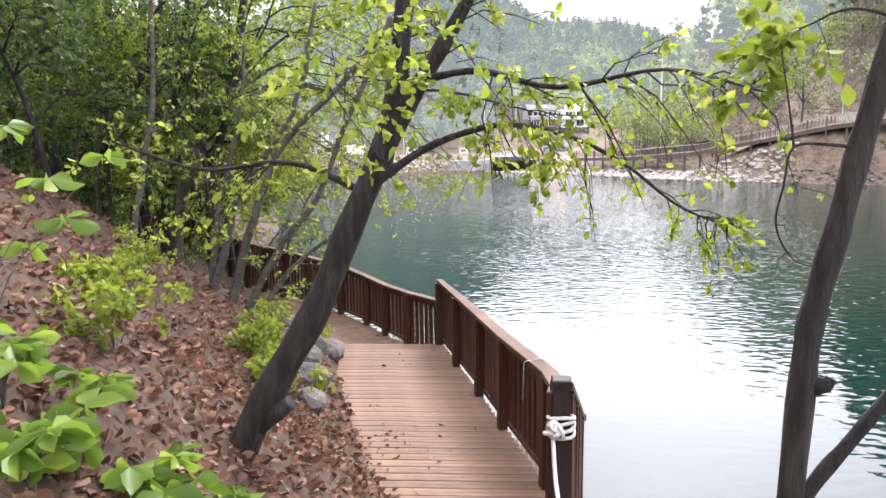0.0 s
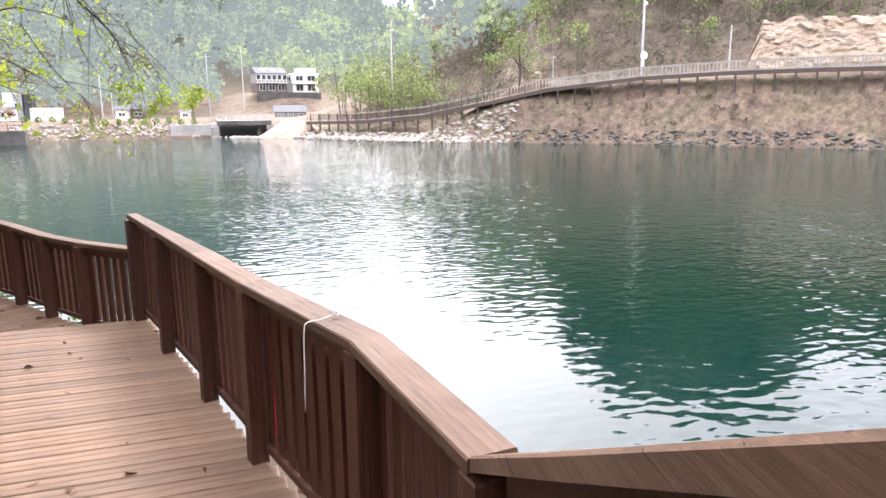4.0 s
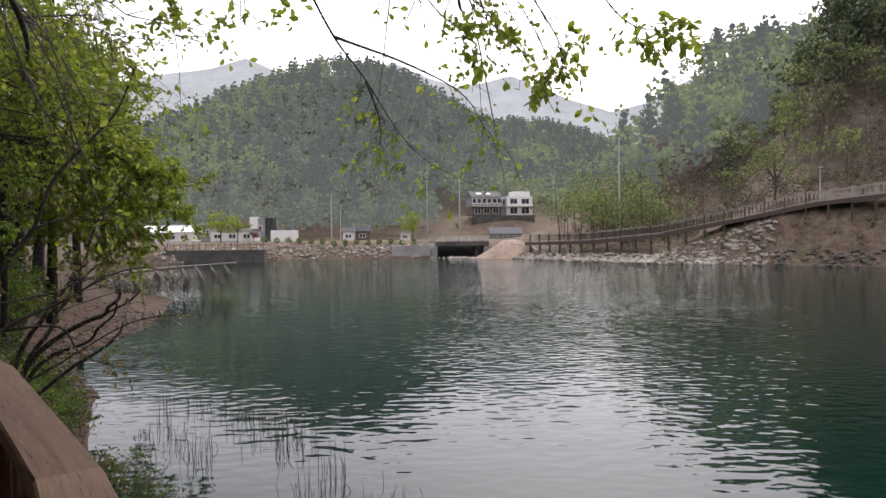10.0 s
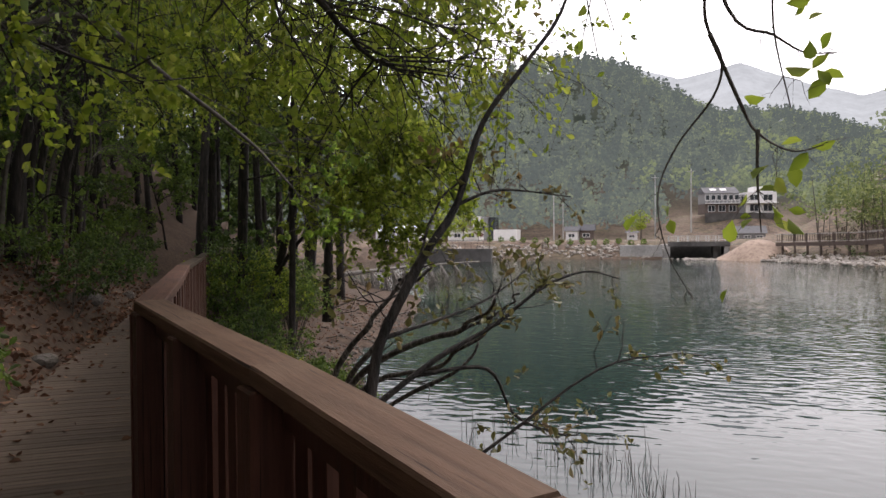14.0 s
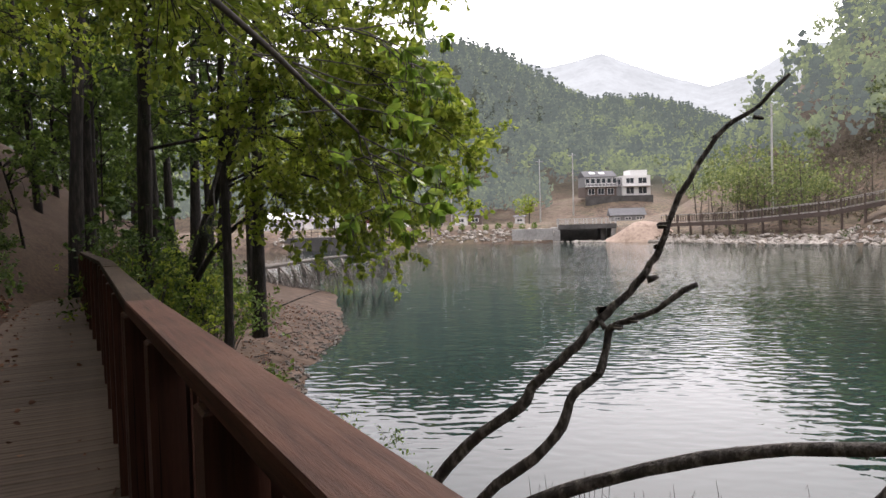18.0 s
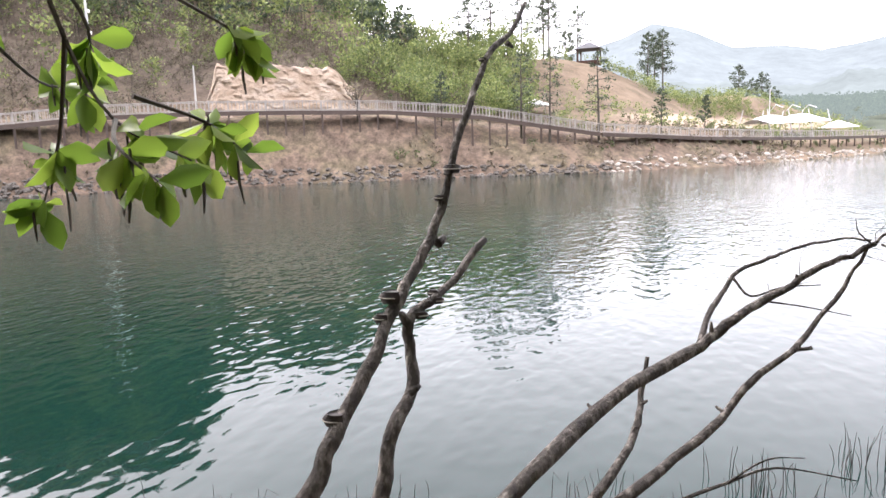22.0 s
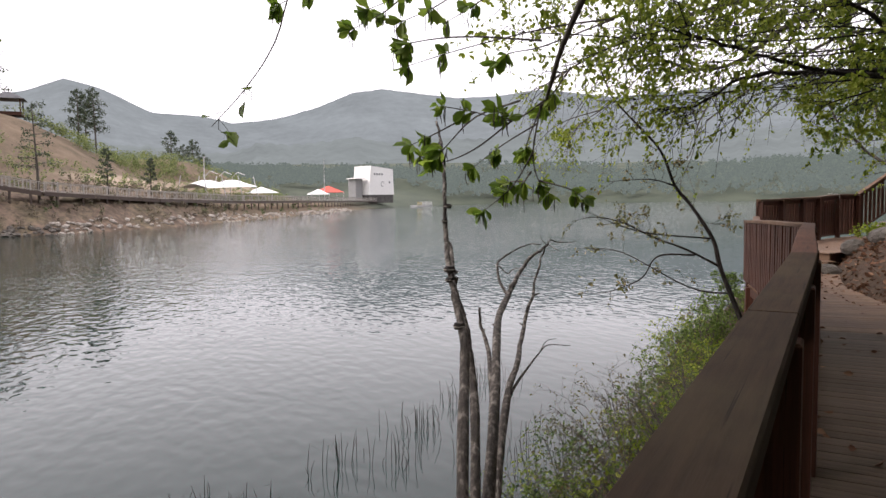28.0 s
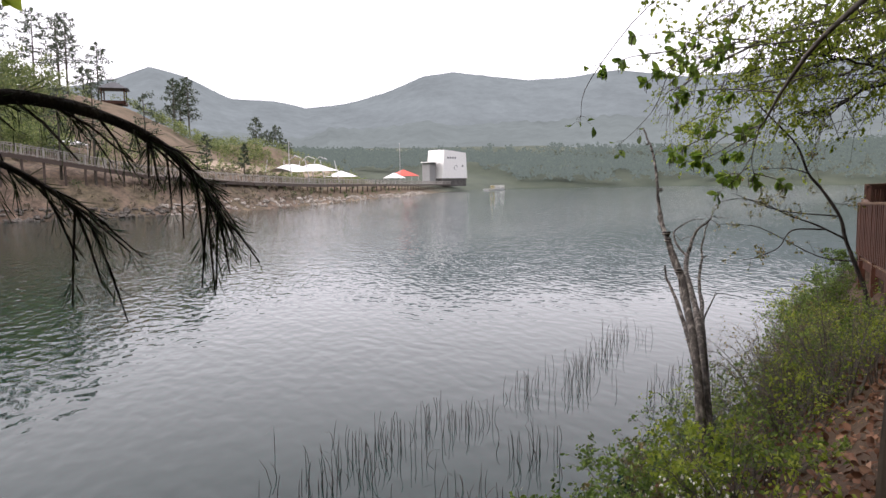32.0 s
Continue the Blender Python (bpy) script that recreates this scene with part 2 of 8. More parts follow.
ROCK = surface("grey_boulders", (0.05, 0.043, 0.036), (0.13, 0.115, 0.098), 3.4, 0.95, 1.0, 12, (0.24, 0.215, 0.19), dist=0.05, island=0.4)
ROCK_PALE = surface("pale_shore_stone", (0.24, 0.215, 0.185), (0.4, 0.36, 0.31), 0.9, 0.9, 0.6, 5, (0.5, 0.46, 0.41), island=0.5)
CLIFF = surface("bare_sandstone_cut", (0.33, 0.24, 0.17), (0.46, 0.36, 0.27), 0.28, 0.95, 0.8, 1.8, (0.56, 0.48, 0.4), dist=0.4, stretch=(1, 1, 2.2))
CONCRETE = surface("stained_concrete", (0.3, 0.29, 0.27), (0.46, 0.445, 0.42), 0.5, 0.9, 0.2, 4)
CONC_DARK = surface("dark_concrete", (0.06, 0.057, 0.054), (0.13, 0.124, 0.117), 0.6, 0.9, 0.2, 5)
WHITE = plain("white_render", (0.78, 0.77, 0.75), 0.7, var=0.05)
GREYWALL = plain("grey_render", (0.26, 0.26, 0.26), 0.8)
BROWNWALL = plain("dark_brick_cladding", (0.15, 0.115, 0.10), 0.8)
GLASS_DARK = plain("dark_window_glass", (0.05, 0.06, 0.07), 0.12, var=0.3)
ROOF_GREY = plain("grey_roofing", (0.11, 0.11, 0.118), 0.85)
CANVAS = plain("white_canvas", (0.82, 0.82, 0.82), 0.6, var=0.03)
CANVAS_RED = plain("red_canvas", (0.6, 0.09, 0.06), 0.6)
STEEL = plain("galvanised_steel", (0.5, 0.5, 0.5), 0.45, 0.6)
STEEL_DARK = plain("dark_brown_steel", (0.075, 0.052, 0.042), 0.6)
STEEL_PALE = plain("pale_painted_rail", (0.33, 0.31, 0.285), 0.6)
POLE_CONC = plain("concrete_pole", (0.45, 0.44, 0.42), 0.85)
ROPE = surface("dirty_white_rope", (0.42, 0.39, 0.34), (0.66, 0.63, 0.58), 40, 0.9, 0.6, 160, dist=0.003)
BANNER_RED = plain("red_banner_cloth", (0.55, 0.03, 0.05), 0.7)
BANNER_WHITE = plain("white_banner_cloth", (0.75, 0.73, 0.7), 0.7)
YELLOW = plain("yellow_paint", (0.6, 0.42, 0.04), 0.5)

# ---- mesh helpers ----
class Build:
    """Gathers vertices and faces of one mesh."""

    def __init__(self):
        self.v, self.f, self.n = [], [], 0

    def add(self, verts, faces):
        k = self.n
        self.v.extend(verts)
        self.f.extend([tuple(i + k for i in f) for f in faces])
        self.n += len(verts)
        return self

    def box(self, c, size, rz=0.0, bevel=0.0, tilt=(0.0, 0.0)):
        hx, hy, hz = (s / 2 for s in size)
        r = Euler((tilt[0], tilt[1], rz)).to_matrix()
        if bevel:
            b = bevel
            vs = []
            for z, i in ((-hz, b), (-hz + b, 0), (hz - b, 0), (hz, b)):
                for sx, sy in ((-1, -1), (1, -1), (1, 1), (-1, 1)):
                    vs.append((sx * (hx - i), sy * (hy - i), z))
            fs = [(3, 2, 1, 0), (12, 13, 14, 15)]
            for k in range(3):
                for j in range(4):
                    a, bb = 4 * k + j, 4 * k + (j + 1) % 4
                    fs.append((a, bb, bb + 4, a + 4))
        else:
            vs = [(x, y, z) for z in (-hz, hz) for x, y in ((-hx, -hy), (hx, -hy), (hx, hy), (-hx, hy))]
            fs = [(3, 2, 1, 0), (4, 5, 6, 7), (0, 1, 5, 4), (1, 2, 6, 5), (2, 3, 7, 6), (3, 0, 4, 7)]
        c = Vector(c)
        return self.add([tuple(r @ Vector(p) + c) for p in vs], fs)

    def tube(self, pts, radii, seg=7, cap=True):
        pts = [Vector(p) for p in pts]
        n = len(pts)
        if n < 2:
            return self
        vs, fs = [], []
        up = Vector((0.31, 0.17, 0.93)).normalized()
        for i, p in enumerate(pts):
            d = (pts[min(i + 1, n - 1)] - pts[max(i - 1, 0)])
            if d.length < 1e-6:
                d = Vector((0, 0, 1))
            d.normalize()
            a = d.cross(up)
            if a.length < 1e-3:
                a = d.cross(Vector((1, 0, 0)))
            a.normalize()
            b = d.cross(a)
            up = b if b.dot(up) > 0 else -b
            up = (a.cross(d)).normalized()
            r = radii[i]
            for k in range(seg):
                t = 2 * math.pi * k / seg
                vs.append(tuple(p + (a * math.cos(t) + up * math.sin(t)) * r))
        for i in range(n - 1):
            for k in range(seg):
                k2 = (k + 1) % seg
                fs.append((i * seg + k, i * seg + k2, (i + 1) * seg + k2, (i + 1) * seg + k))
        if cap:
            fs.append(tuple(range(seg - 1, -1, -1)))
            fs.append(tuple((n - 1) * seg + k for k in range(seg)))
        return self.add(vs, fs)

    def mesh(self, name="part", smooth=False):
        me = bpy.data.meshes.new(name)
        me.from_pydata(self.v, [], self.f)
        if smooth:
            me.polygons.foreach_set("use_smooth", [True] * len(me.polygons))
        me.update()
        return me


def part(name, b, material, parent=None, label="", smooth=False):
    me = b.mesh(name, smooth) if isinstance(b, Build) else b
    if not me.materials:
        me.materials.append(material)
    ob = new(name, me)
    if parent is not None:
        ob.parent = parent
    if label:
        ob["label"] = label
    return ob


def thing(name, at=(0, 0, 0), label="", category="", group="", kind=""):
    ob = new(name)
    ob.location = at
    ob.empty_display_size = 0.1
    return tagged(ob, label, category, group, kind)


def array_mesh(name, verts, faces, material):
    """A mesh from arrays of vertices and equal-sized faces."""
    me = bpy.data.meshes.new(name)
    verts, faces = np.asarray(verts, np.float32), np.asarray(faces, np.int32)
    k = faces.shape[1]
    me.vertices.add(len(verts))
    me.vertices.foreach_set("co", verts.ravel())
    me.loops.add(faces.size)
    me.loops.foreach_set("vertex_index", faces.ravel())
    me.polygons.add(len(faces))
    me.polygons.foreach_set("loop_start", np.arange(0, faces.size, k, dtype=np.int32))
    me.update(calc_edges=True)
    me.materials.append(material)
    return me


def unit(v):
    return v / np.maximum(np.linalg.norm(v, axis=-1, keepdims=True), 1e-9)


def leaf_mesh(name, centres, size, material, rng, droop=0.3, spread=0.35, axis=None, shape="leaf", aspect=0.5):
    """Many small leaves: each a folded pair of quads (leaf) or a single kite (clump)."""
    c = np.asarray(centres, float)
    n = len(c)
    if axis is None:
        d = rng.normal(size=(n, 3))
        d[:, 2] -= droop * 1.5
        d = unit(d)
    else:
        d = unit(np.asarray(axis) + rng.normal(size=(n, 3)) * spread)
    s = unit(np.cross(d, rng.normal(size=(n, 3))))
    u = np.cross(s, d)
    ln = size * rng.uniform(0.6, 1.25, (n, 1))
    wd = ln * aspect
    if shape == "leaf":
        base, tip = c, c + d * ln
        m1, m2 = c + d * ln * 0.45, c + d * ln * 0.75 
        up = u * wd * 0.28
        v = np.stack([base, m1 + s * wd * 0.5 + up, m2 + s * wd * 0.42 + up, tip, m2 - s * wd * 0.42 + up, m1 - s * wd * 0.5 + up], 1).reshape(-1, 3)
        k = np.arange(n)[:, None] * 6
        f = np.concatenate([k + [0, 1, 2, 3], k + [0, 3, 4, 5]], 1).reshape(-1, 4)
    else:
        v = np.stack([c - d * ln * 0.5, c + s * wd * 0.5, c + d * ln * 0.5, c - s * wd * 0.5 + u * ln * 0.15], 1).reshape(-1, 3)
        f = np.arange(n * 4).reshape(-1, 4)
    return array_mesh(name, v, f, material)


def poly_at(poly, d):
    """The place d along a polyline, and its direction."""
    for a, b in zip(poly, poly[1:]):
        a, b = Vector(a), Vector(b)
        ln = (b - a).length
        if d <= ln or b == Vector(poly[-1]):
            t = (b - a).normalized()
            return a + t * d, t
        d -= ln


def smooth_line(pts, per=4):
    """Catmull-Rom through the points."""
    p = [Vector(q) for q in pts]
    p = [2 * p[0] - p[1]] + p + [2 * p[-1] - p[-2]]
    out = []
    for i in range(1, len(p) - 2):
        for k in range(per):
            t = k / per
            a, b, c, d = p[i - 1], p[i], p[i + 1], p[i + 2]
            out.append(0.5 * ((2 * b) + (c - a) * t + (2 * a - 5 * b + 4 * c - d) * t * t + (3 * b - a - 3 * c + d) * t ** 3))
    out.append(p[-2])
    return out


# ---- the lie of the land ----
# the walk's outer edge: x, y, ground level there, width of the bank out to the water
EDGE = [(9, -70, 4.5, 7), (6, -40, 4.2, 6), (3.2, -20, 3.2, 4), (2.1, -12, 2.25, 2.6), (1.7, -9, 1.25, 2.2), (1.6, -7.15, 0.62, 2.0), (1.5, -4.7, -0.1, 1.9), (0.8, -2.4, -0.25, 1.7), (0.06, 0.06, -0.35, 1.5), (-1.2, 1.7, -0.4, 1.3), (-2.5, 2.97, -0.4, 1.5), (-4.2, 4.43, -0.4, 1.8), (-5.4, 5.62, -0.4, 1.9), (-7.95, 9.06, -0.35, 2.4), (-11.0, 13.35, -0.3, 3.2), (-13.6, 16.8, -0.3, 3.6), (-15.9, 19.9, -0.2, 4.6), (-17.6, 26, 0.0, 5.4), (-21.5, 36, 0.4, 6), (-34, 54, 0.8, 5), (-56, 78, 0.8, 5), (-76, 100, 0.9, 4), (-140, 140, 1.2, 4)]
INLAND = [(0, 0), (1.25, 0.25), (1.55, 0.42), (2.1, 0.95), (4, 2.35), (8, 5.2), (20, 13), (60, 36), (150, 66), (400, 110)]
# the far shore, west to east: x, y, kind of bank
SHORE = [(-100, 108, 0), (-60, 95, 0), (-39, 95, 0), (-32, 108, 0), (-19, 111, 0), (-2, 111, 0), (8, 104, 1), (16.5, 89, 1), (22.5, 80.5, 1), (33, 72.5, 2), (42.5, 66.5, 8), (49, 58, 6), (56.5, 49, 6), (61.5, 40, 6), (67, 32, 7), (73, 18.5, 3), (88, 5, 3), (116, -9.5, 4), (168, -40, 4), (192, -51, 4), (270, -93, 4), (330, -150, 5), (330, -240, 5), (259, -260, 5), (150, -310, 5), (40, -330, 5)]
BANKS = [
    [(0, -1.8), (0.5, -1.3), (3.5, 0.3), (5, 0.9), (9, 1.0), (60, 1.3), (110, 4), (400, 8)],
    [(0, -1.8), (2, -1.5), (7, -0.3), (11, 0.5), (18, 1.7), (26, 5), (60, 22), (130, 52), (400, 100)],
    [(0, -1.8), (0.9, -1.0), (2.2, 0.6), (5, 4.4), (6.5, 5.5), (10, 6.0), (15, 7.5), (27, 15), (57, 36), (130, 80), (400, 125)],
    [(0, -1.8), (1.2, -1.2), (5, 1.2), (8, 2.4), (14, 3.2), (20, 5), (40, 13), (80, 24), (400, 60)],
    [(0, -1.8), (1.5, -1.4), (6, -0.2), (10, 0.9), (40, 1.6), (90, 6), (400, 40)],
    [(0, -1.8), (3, -1.0), (12, 1.2), (40, 5), (120, 13), (300, 26), (600, 44)],
    [(0, -1.8), (0.9, -1.0), (2.2, 0.6), (5, 4.4), (6.5, 5.5), (10, 6.0), (15, 7.5), (22, 11.5), (40, 20), (80, 34), (400, 62)],
    [(0, -1.8), (0.9, -1.2), (2.6, 0.2), (6, 3.0), (8, 4.4), (12, 5.0), (20, 6.5), (40, 13), (80, 22), (400, 50)],
    [(0, -1.8), (0.9, -1.0), (2.2, 0.6), (5, 4.4), (6.5, 5.5), (10, 6.0), (15, 7.5), (24, 13), (46, 29), (105, 66), (400, 100)],
]


def nearest(px, py, line):
    """Signed distance (left of the line is positive), segment and place along it."""
    best = np.full(px.shape, 1e9)
    sign, seg, tt = np.ones(px.shape), np.zeros(px.shape, int), np.zeros(px.shape)
    for i in range(len(line) - 1):
        ax, ay, bx, by = line[i][0], line[i][1], line[i + 1][0], line[i + 1][1]
        dx, dy = bx - ax, by - ay
        t = np.clip(((px - ax) * dx + (py - ay) * dy) / (dx * dx + dy * dy), 0, 1)
        ex, ey = px - ax - t * dx, py - ay - t * dy
        d = np.hypot(ex, ey)
        s = np.where(dx * ey - dy * ex >= 0, 1.0, -1.0)
        m = d < best - 1e-9
        best, sign, seg, tt = np.where(m, d, best), np.where(m, s, sign), np.where(m, i, seg), np.where(m, t, tt)
    return best * sign, seg, tt


def wave(px, py, seed, scale):
    """Cheap rolling noise from a few sines."""
    r = np.random.RandomState(seed)
    z = 0
    for k in range(7):
        a, f, p = r.uniform(0, 6.28), scale * r.uniform(0.6, 2.6), r.uniform(0, 6.28)
        z = z + np.sin((px * math.cos(a) + py * math.sin(a)) * f + p) / (1 + 0.5 * k)
    return z / 3


def ground_z(px, py):
    px, py = np.asarray(px, float), np.asarray(py, float)
    # walking side
    s, seg, t = nearest(px, py, EDGE)
    e = np.array(EDGE)
    g0 = e[seg, 2] * (1 - t) + e[seg + 1, 2] * t
    w = e[seg, 3] * (1 - t) + e[seg + 1, 3] * t
    ins = np.array(INLAND)
    zin = g0 + np.interp(s, ins[:, 0], ins[:, 1])
    u = np.clip(-s / w, 0, 3)
    zout = np.interp(u, [0, 0.3, 0.62, 1.0, 1.5, 3], [0, 0.38, 0.72, 1.0, 1.35, 2.2])
    zout = g0 + (WATER - g0) * zout
    near = np.where(s >= 0, zin, np.maximum(zout, -4.5))
    rough = np.clip((s - 1.5) / 2, 0, 1) + np.clip(-s, 0, 1) * (near > WATER - 0.2) * 0.5
    near = near + rough * (0.10 * wave(px, py, 3, 1.9) + 0.05 * wave(px, py, 4, 5.0)) + np.clip(s - 6, 0, 20) * 0.06 * wave(px, py, 5, 0.3)
    # far side
    d, seg2, t2 = nearest(px, py, SHORE)
    kinds = np.array([q[2] for q in SHORE])
    far = np.zeros(px.shape)
    for i, bk in enumerate(BANKS):
        b = np.array(bk)
        wgt = np.where(kinds[seg2] == i, 1 - t2, 0) + np.where(kinds[seg2 + 1] == i, t2, 0)
        far = far + wgt * np.interp(d, b[:, 0], b[:, 1])
    far = np.where((np.abs(px - 1.2) < 4.6) & (py > 100) & (py < 124), -3.0, far)
    far = np.where(d < 0, np.maximum(WATER + d * 0.35, -5), far)
    amp = np.clip((d - 1) / 25, 0, 1)
    far = far + amp * (2.2 * wave(px, py, 8, 0.045) * np.clip((d - 15) / 60, 0, 1) + 0.35 * wave(px, py, 9, 0.5)) * (kinds[seg2] != 0)
    far = far + np.clip(d / 3, 0, 1) * 0.16 * wave(px, py, 10, 1.3) * (kinds[seg2] != 0)
    # wooded mountain behind the village, and the knoll with the pavilion
    rise = np.clip((d - 42) / 45, 0, 1)
    far = far + rise * 76 * np.exp(-(((px + 55) / 92) ** 2 + ((py - 380) / 130) ** 2)) * (d > 0)
    far = far + rise * 74 * np.exp(-(((px - 70) / 120) ** 2 + ((py - 560) / 140) ** 2)) * (d > 0)
    far = far + rise * 34 * np.exp(-(((px + 260) / 130) ** 2 + ((py - 330) / 150) ** 2)) * (d > 0)
    far = far + 4.2 * np.exp(-(((px - 12) / 15) ** 2 + ((py - 172) / 13) ** 2))
    far = far + 10.5 * np.exp(-(((px - 131) / 24) ** 2 + ((py - 30) / 20) ** 2)) * (d > 0)
    far = far + 10.5 * np.exp(-(((px - 172) / 34) ** 2 + ((py - 3 + 0.6 * (px - 172)) / 15) ** 2)) * np.clip((d - 14) / 9, 0, 1)
    far = far + np.clip((d - 10) / 120, 0, 1) * 16 * wave(px, py, 77, 0.011) * (kinds[seg2] == 5)
    return np.where(d > 0, far, np.where((s > -12) & (np.abs(s) < np.abs(d)), near, far))


def gz(x, y):
    return float(ground_z(np.array([x]), np.array([y]))[0])

# ---- ground, water, distance ----
def steps(lo, hi, fine, stops, grow=1.13, far=1500):
    """Grid lines: fine between lo and hi, then ever wider out to far."""
    mid = list(np.arange(lo, hi, fine))
    out, x, st = [], hi, fine
    while x < far:
        out.append(x)
        st = min(st * grow, max(stops, (abs(x)) * 0.045))
        x += st
    low, x, st = [], lo, fine
    while x > -far:
        st = min(st * grow, max(stops, (abs(x)) * 0.045))
        x -= st
        low.append(x)
    return np.array(low[::-1] + mid + out + [far])


gx = steps(-17.0, 4.0, 0.22, 1.5)
gy = steps(-13.0, 24.0, 0.23, 1.5)
gx = np.unique(np.concatenate([gx, np.arange(-62, 76, 1.6)]))
gy = np.unique(np.concatenate([gy, np.arange(30, 124, 1.6)]))
GX, GY = np.meshgrid(gx, gy)
GZ = ground_z(GX.ravel(), GY.ravel())
nx, ny = len(gx), len(gy)
q = np.arange(nx * ny).reshape(ny, nx)
quads = np.stack([q[:-1, :-1], q[:-1, 1:], q[1:, 1:], q[1:, :-1]], -1).reshape(-1, 4)


def ground_material():
    m, nt, b = nodes_of("leaf_litter_soil_and_sand")
    geo = nt.nodes.new("ShaderNodeNewGeometry")
    sep = nt.nodes.new("ShaderNodeSeparateXYZ")
    nt.links.new(geo.outputs["Position"], sep.inputs[0])
    f = noise_fac(nt, 0.9, 7)
    f2 = noise_fac(nt, 11.0, 6)
    f3 = noise_fac(nt, 0.05, 6)
    soil = ramp(nt, f2, [(0.3, (0.02, 0.013, 0.009)), (0.5, (0.05, 0.031, 0.021)), (0.72, (0.1, 0.063, 0.043))])
    litter = ramp(nt, f, [(0.35, (0.045, 0.031, 0.021)), (0.6, (0.085, 0.062, 0.04))])
    near_c = mixed(nt, 0.35, soil, litter)
    # open hillside: brown brush, pale earth, some green
    hill = ramp(nt, noise_fac(nt, 0.16, 7), [(0.3, (0.075, 0.055, 0.042)), (0.47, (0.16, 0.126, 0.1)), (0.6, (0.135, 0.118, 0.082)), (0.78, (0.27, 0.214, 0.178))])
    hill = mixed(nt, 0.85, hill, ramp(nt, noise_fac(nt, 1.1, 8, rough=0.8), [(0.36, (0.3, 0.28, 0.26)), (0.5, (0.9, 0.85, 0.8)), (0.66, (1.7, 1.5, 1.35))]), "MULTIPLY")
    # wooded slopes above the far path: darker, littered floor
    up = nt.nodes.new("ShaderNodeMapRange")
    up.inputs[1].default_value, up.inputs[2].default_value = 6.5, 11.0
    nt.links.new(sep.outputs["Z"], up.inputs[0])
    inland = nt.nodes.new("ShaderNodeMapRange")
    inland.inputs[1].default_value, inland.inputs[2].default_value = 104, 88
    nt.links.new(sep.outputs["X"], inland.inputs[0])
    wooded = nt.nodes.new("ShaderNodeMath")
    wooded.operation = "MULTIPLY"
    nt.links.new(up.outputs[0], wooded.inputs[0])
    nt.links.new(inland.outputs[0], wooded.inputs[1])
    # dry grass on the open knoll
    tan = nt.nodes.new("ShaderNodeMapRange")
    tan.inputs[1].default_value, tan.inputs[2].default_value = 92, 108
    nt.links.new(sep.outputs["X"], tan.inputs[0])
    hill = mixed(nt, tan.outputs[0], hill, ramp(nt, noise_fac(nt, 0.12, 8, rough=0.75), [(0.32, (0.07, 0.066, 0.034)), (0.5, (0.15, 0.112, 0.076)), (0.68, (0.235, 0.175, 0.125))]))
    hill = mixed(nt, wooded.outputs[0], hill, ramp(nt, noise_fac(nt, 0.7, 8, rough=0.75), [(0.32, (0.05, 0.04, 0.031)), (0.5, (0.115, 0.09, 0.07)), (0.7, (0.18, 0.15, 0.105))]))
    shelf = nt.nodes.new("ShaderNodeValToRGB")
    shelf.color_ramp.elements[0].position, shelf.color_ramp.elements[0].color = 0.30, (0, 0, 0, 1)
    shelf.color_ramp.elements[1].position, shelf.color_ramp.elements[1].color = 0.36, (1, 1, 1, 1)
    for at_, v_ in ((0.56, 1.0), (0.64, 0.0)):
        e_ = shelf.color_ramp.elements.new(at_)
        e_.color = (v_, v_, v_, 1)
    lev = nt.nodes.new("ShaderNodeMapRange")
    lev.inputs[2].default_value = 10.0
    nt.links.new(sep.outputs["Z"], lev.inputs[0])
    nt.links.new(lev.outputs[0], shelf.inputs[0])
    bare = nt.nodes.new("ShaderNodeMath")
    bare.operation = "MULTIPLY"
    nt.links.new(shelf.outputs[0], bare.inputs[0])
    nt.links.new(tan.outputs[0], bare.inputs[1])
    hill = mixed(nt, bare.outputs[0], hill, ramp(nt, noise_fac(nt, 0.3, 6), [(0.35, (0.27, 0.205, 0.15)), (0.65, (0.42, 0.34, 0.255))]))
    far = nt.nodes.new("ShaderNodeVectorMath")
    far.operation = "LENGTH"
    nt.links.new(geo.outputs["Position"], far.inputs[0])
    mr = nt.nodes.new("ShaderNodeMapRange")
    mr.inputs[1].default_value, mr.inputs[2].default_value = 52, 66
    nt.links.new(far.outputs["Value"], mr.inputs[0])
    col = mixed(nt, mr.outputs[0], near_c, hill)
    # wet sand along the waterline
    hz = nt.nodes.new("ShaderNodeMapRange")
    hz.inputs[1].default_value, hz.inputs[2].default_value = -0.8, -1.15
    ad = nt.nodes.new("ShaderNodeMath")
    ad.operation = "MULTIPLY_ADD"
    ad.inputs[1].default_value = 0.6
    nt.links.new(f, ad.inputs[0])
    nt.links.new(sep.outputs["Z"], ad.inputs[2])
    nt.links.new(ad.outputs[0], hz.inputs[0])
    sand = ramp(nt, noise_fac(nt, 2.2, 6), [(0.32, (0.028, 0.018, 0.012)), (0.5, (0.068, 0.044, 0.03)), (0.72, (0.125, 0.088, 0.064))])
    beach = nt.nodes.new("ShaderNodeMapRange")
    beach.inputs[1].default_value, beach.inputs[2].default_value = 10, 15
    nt.links.new(sep.outputs["Y"], beach.inputs[0])
    only = nt.nodes.new("ShaderNodeMath")
    only.operation = "MULTIPLY"
    nt.links.new(hz.outputs[0], only.inputs[0])
    nt.links.new(beach.outputs[0], only.inputs[1])
    only2 = nt.nodes.new("ShaderNodeMath")
    only2.operation = "MULTIPLY_ADD"
    only2.inputs[1].default_value = -0.75
    keep = nt.nodes.new("ShaderNodeMath")
    keep.operation = "MULTIPLY"
    nt.links.new(mr.outputs[0], only2.inputs[0])
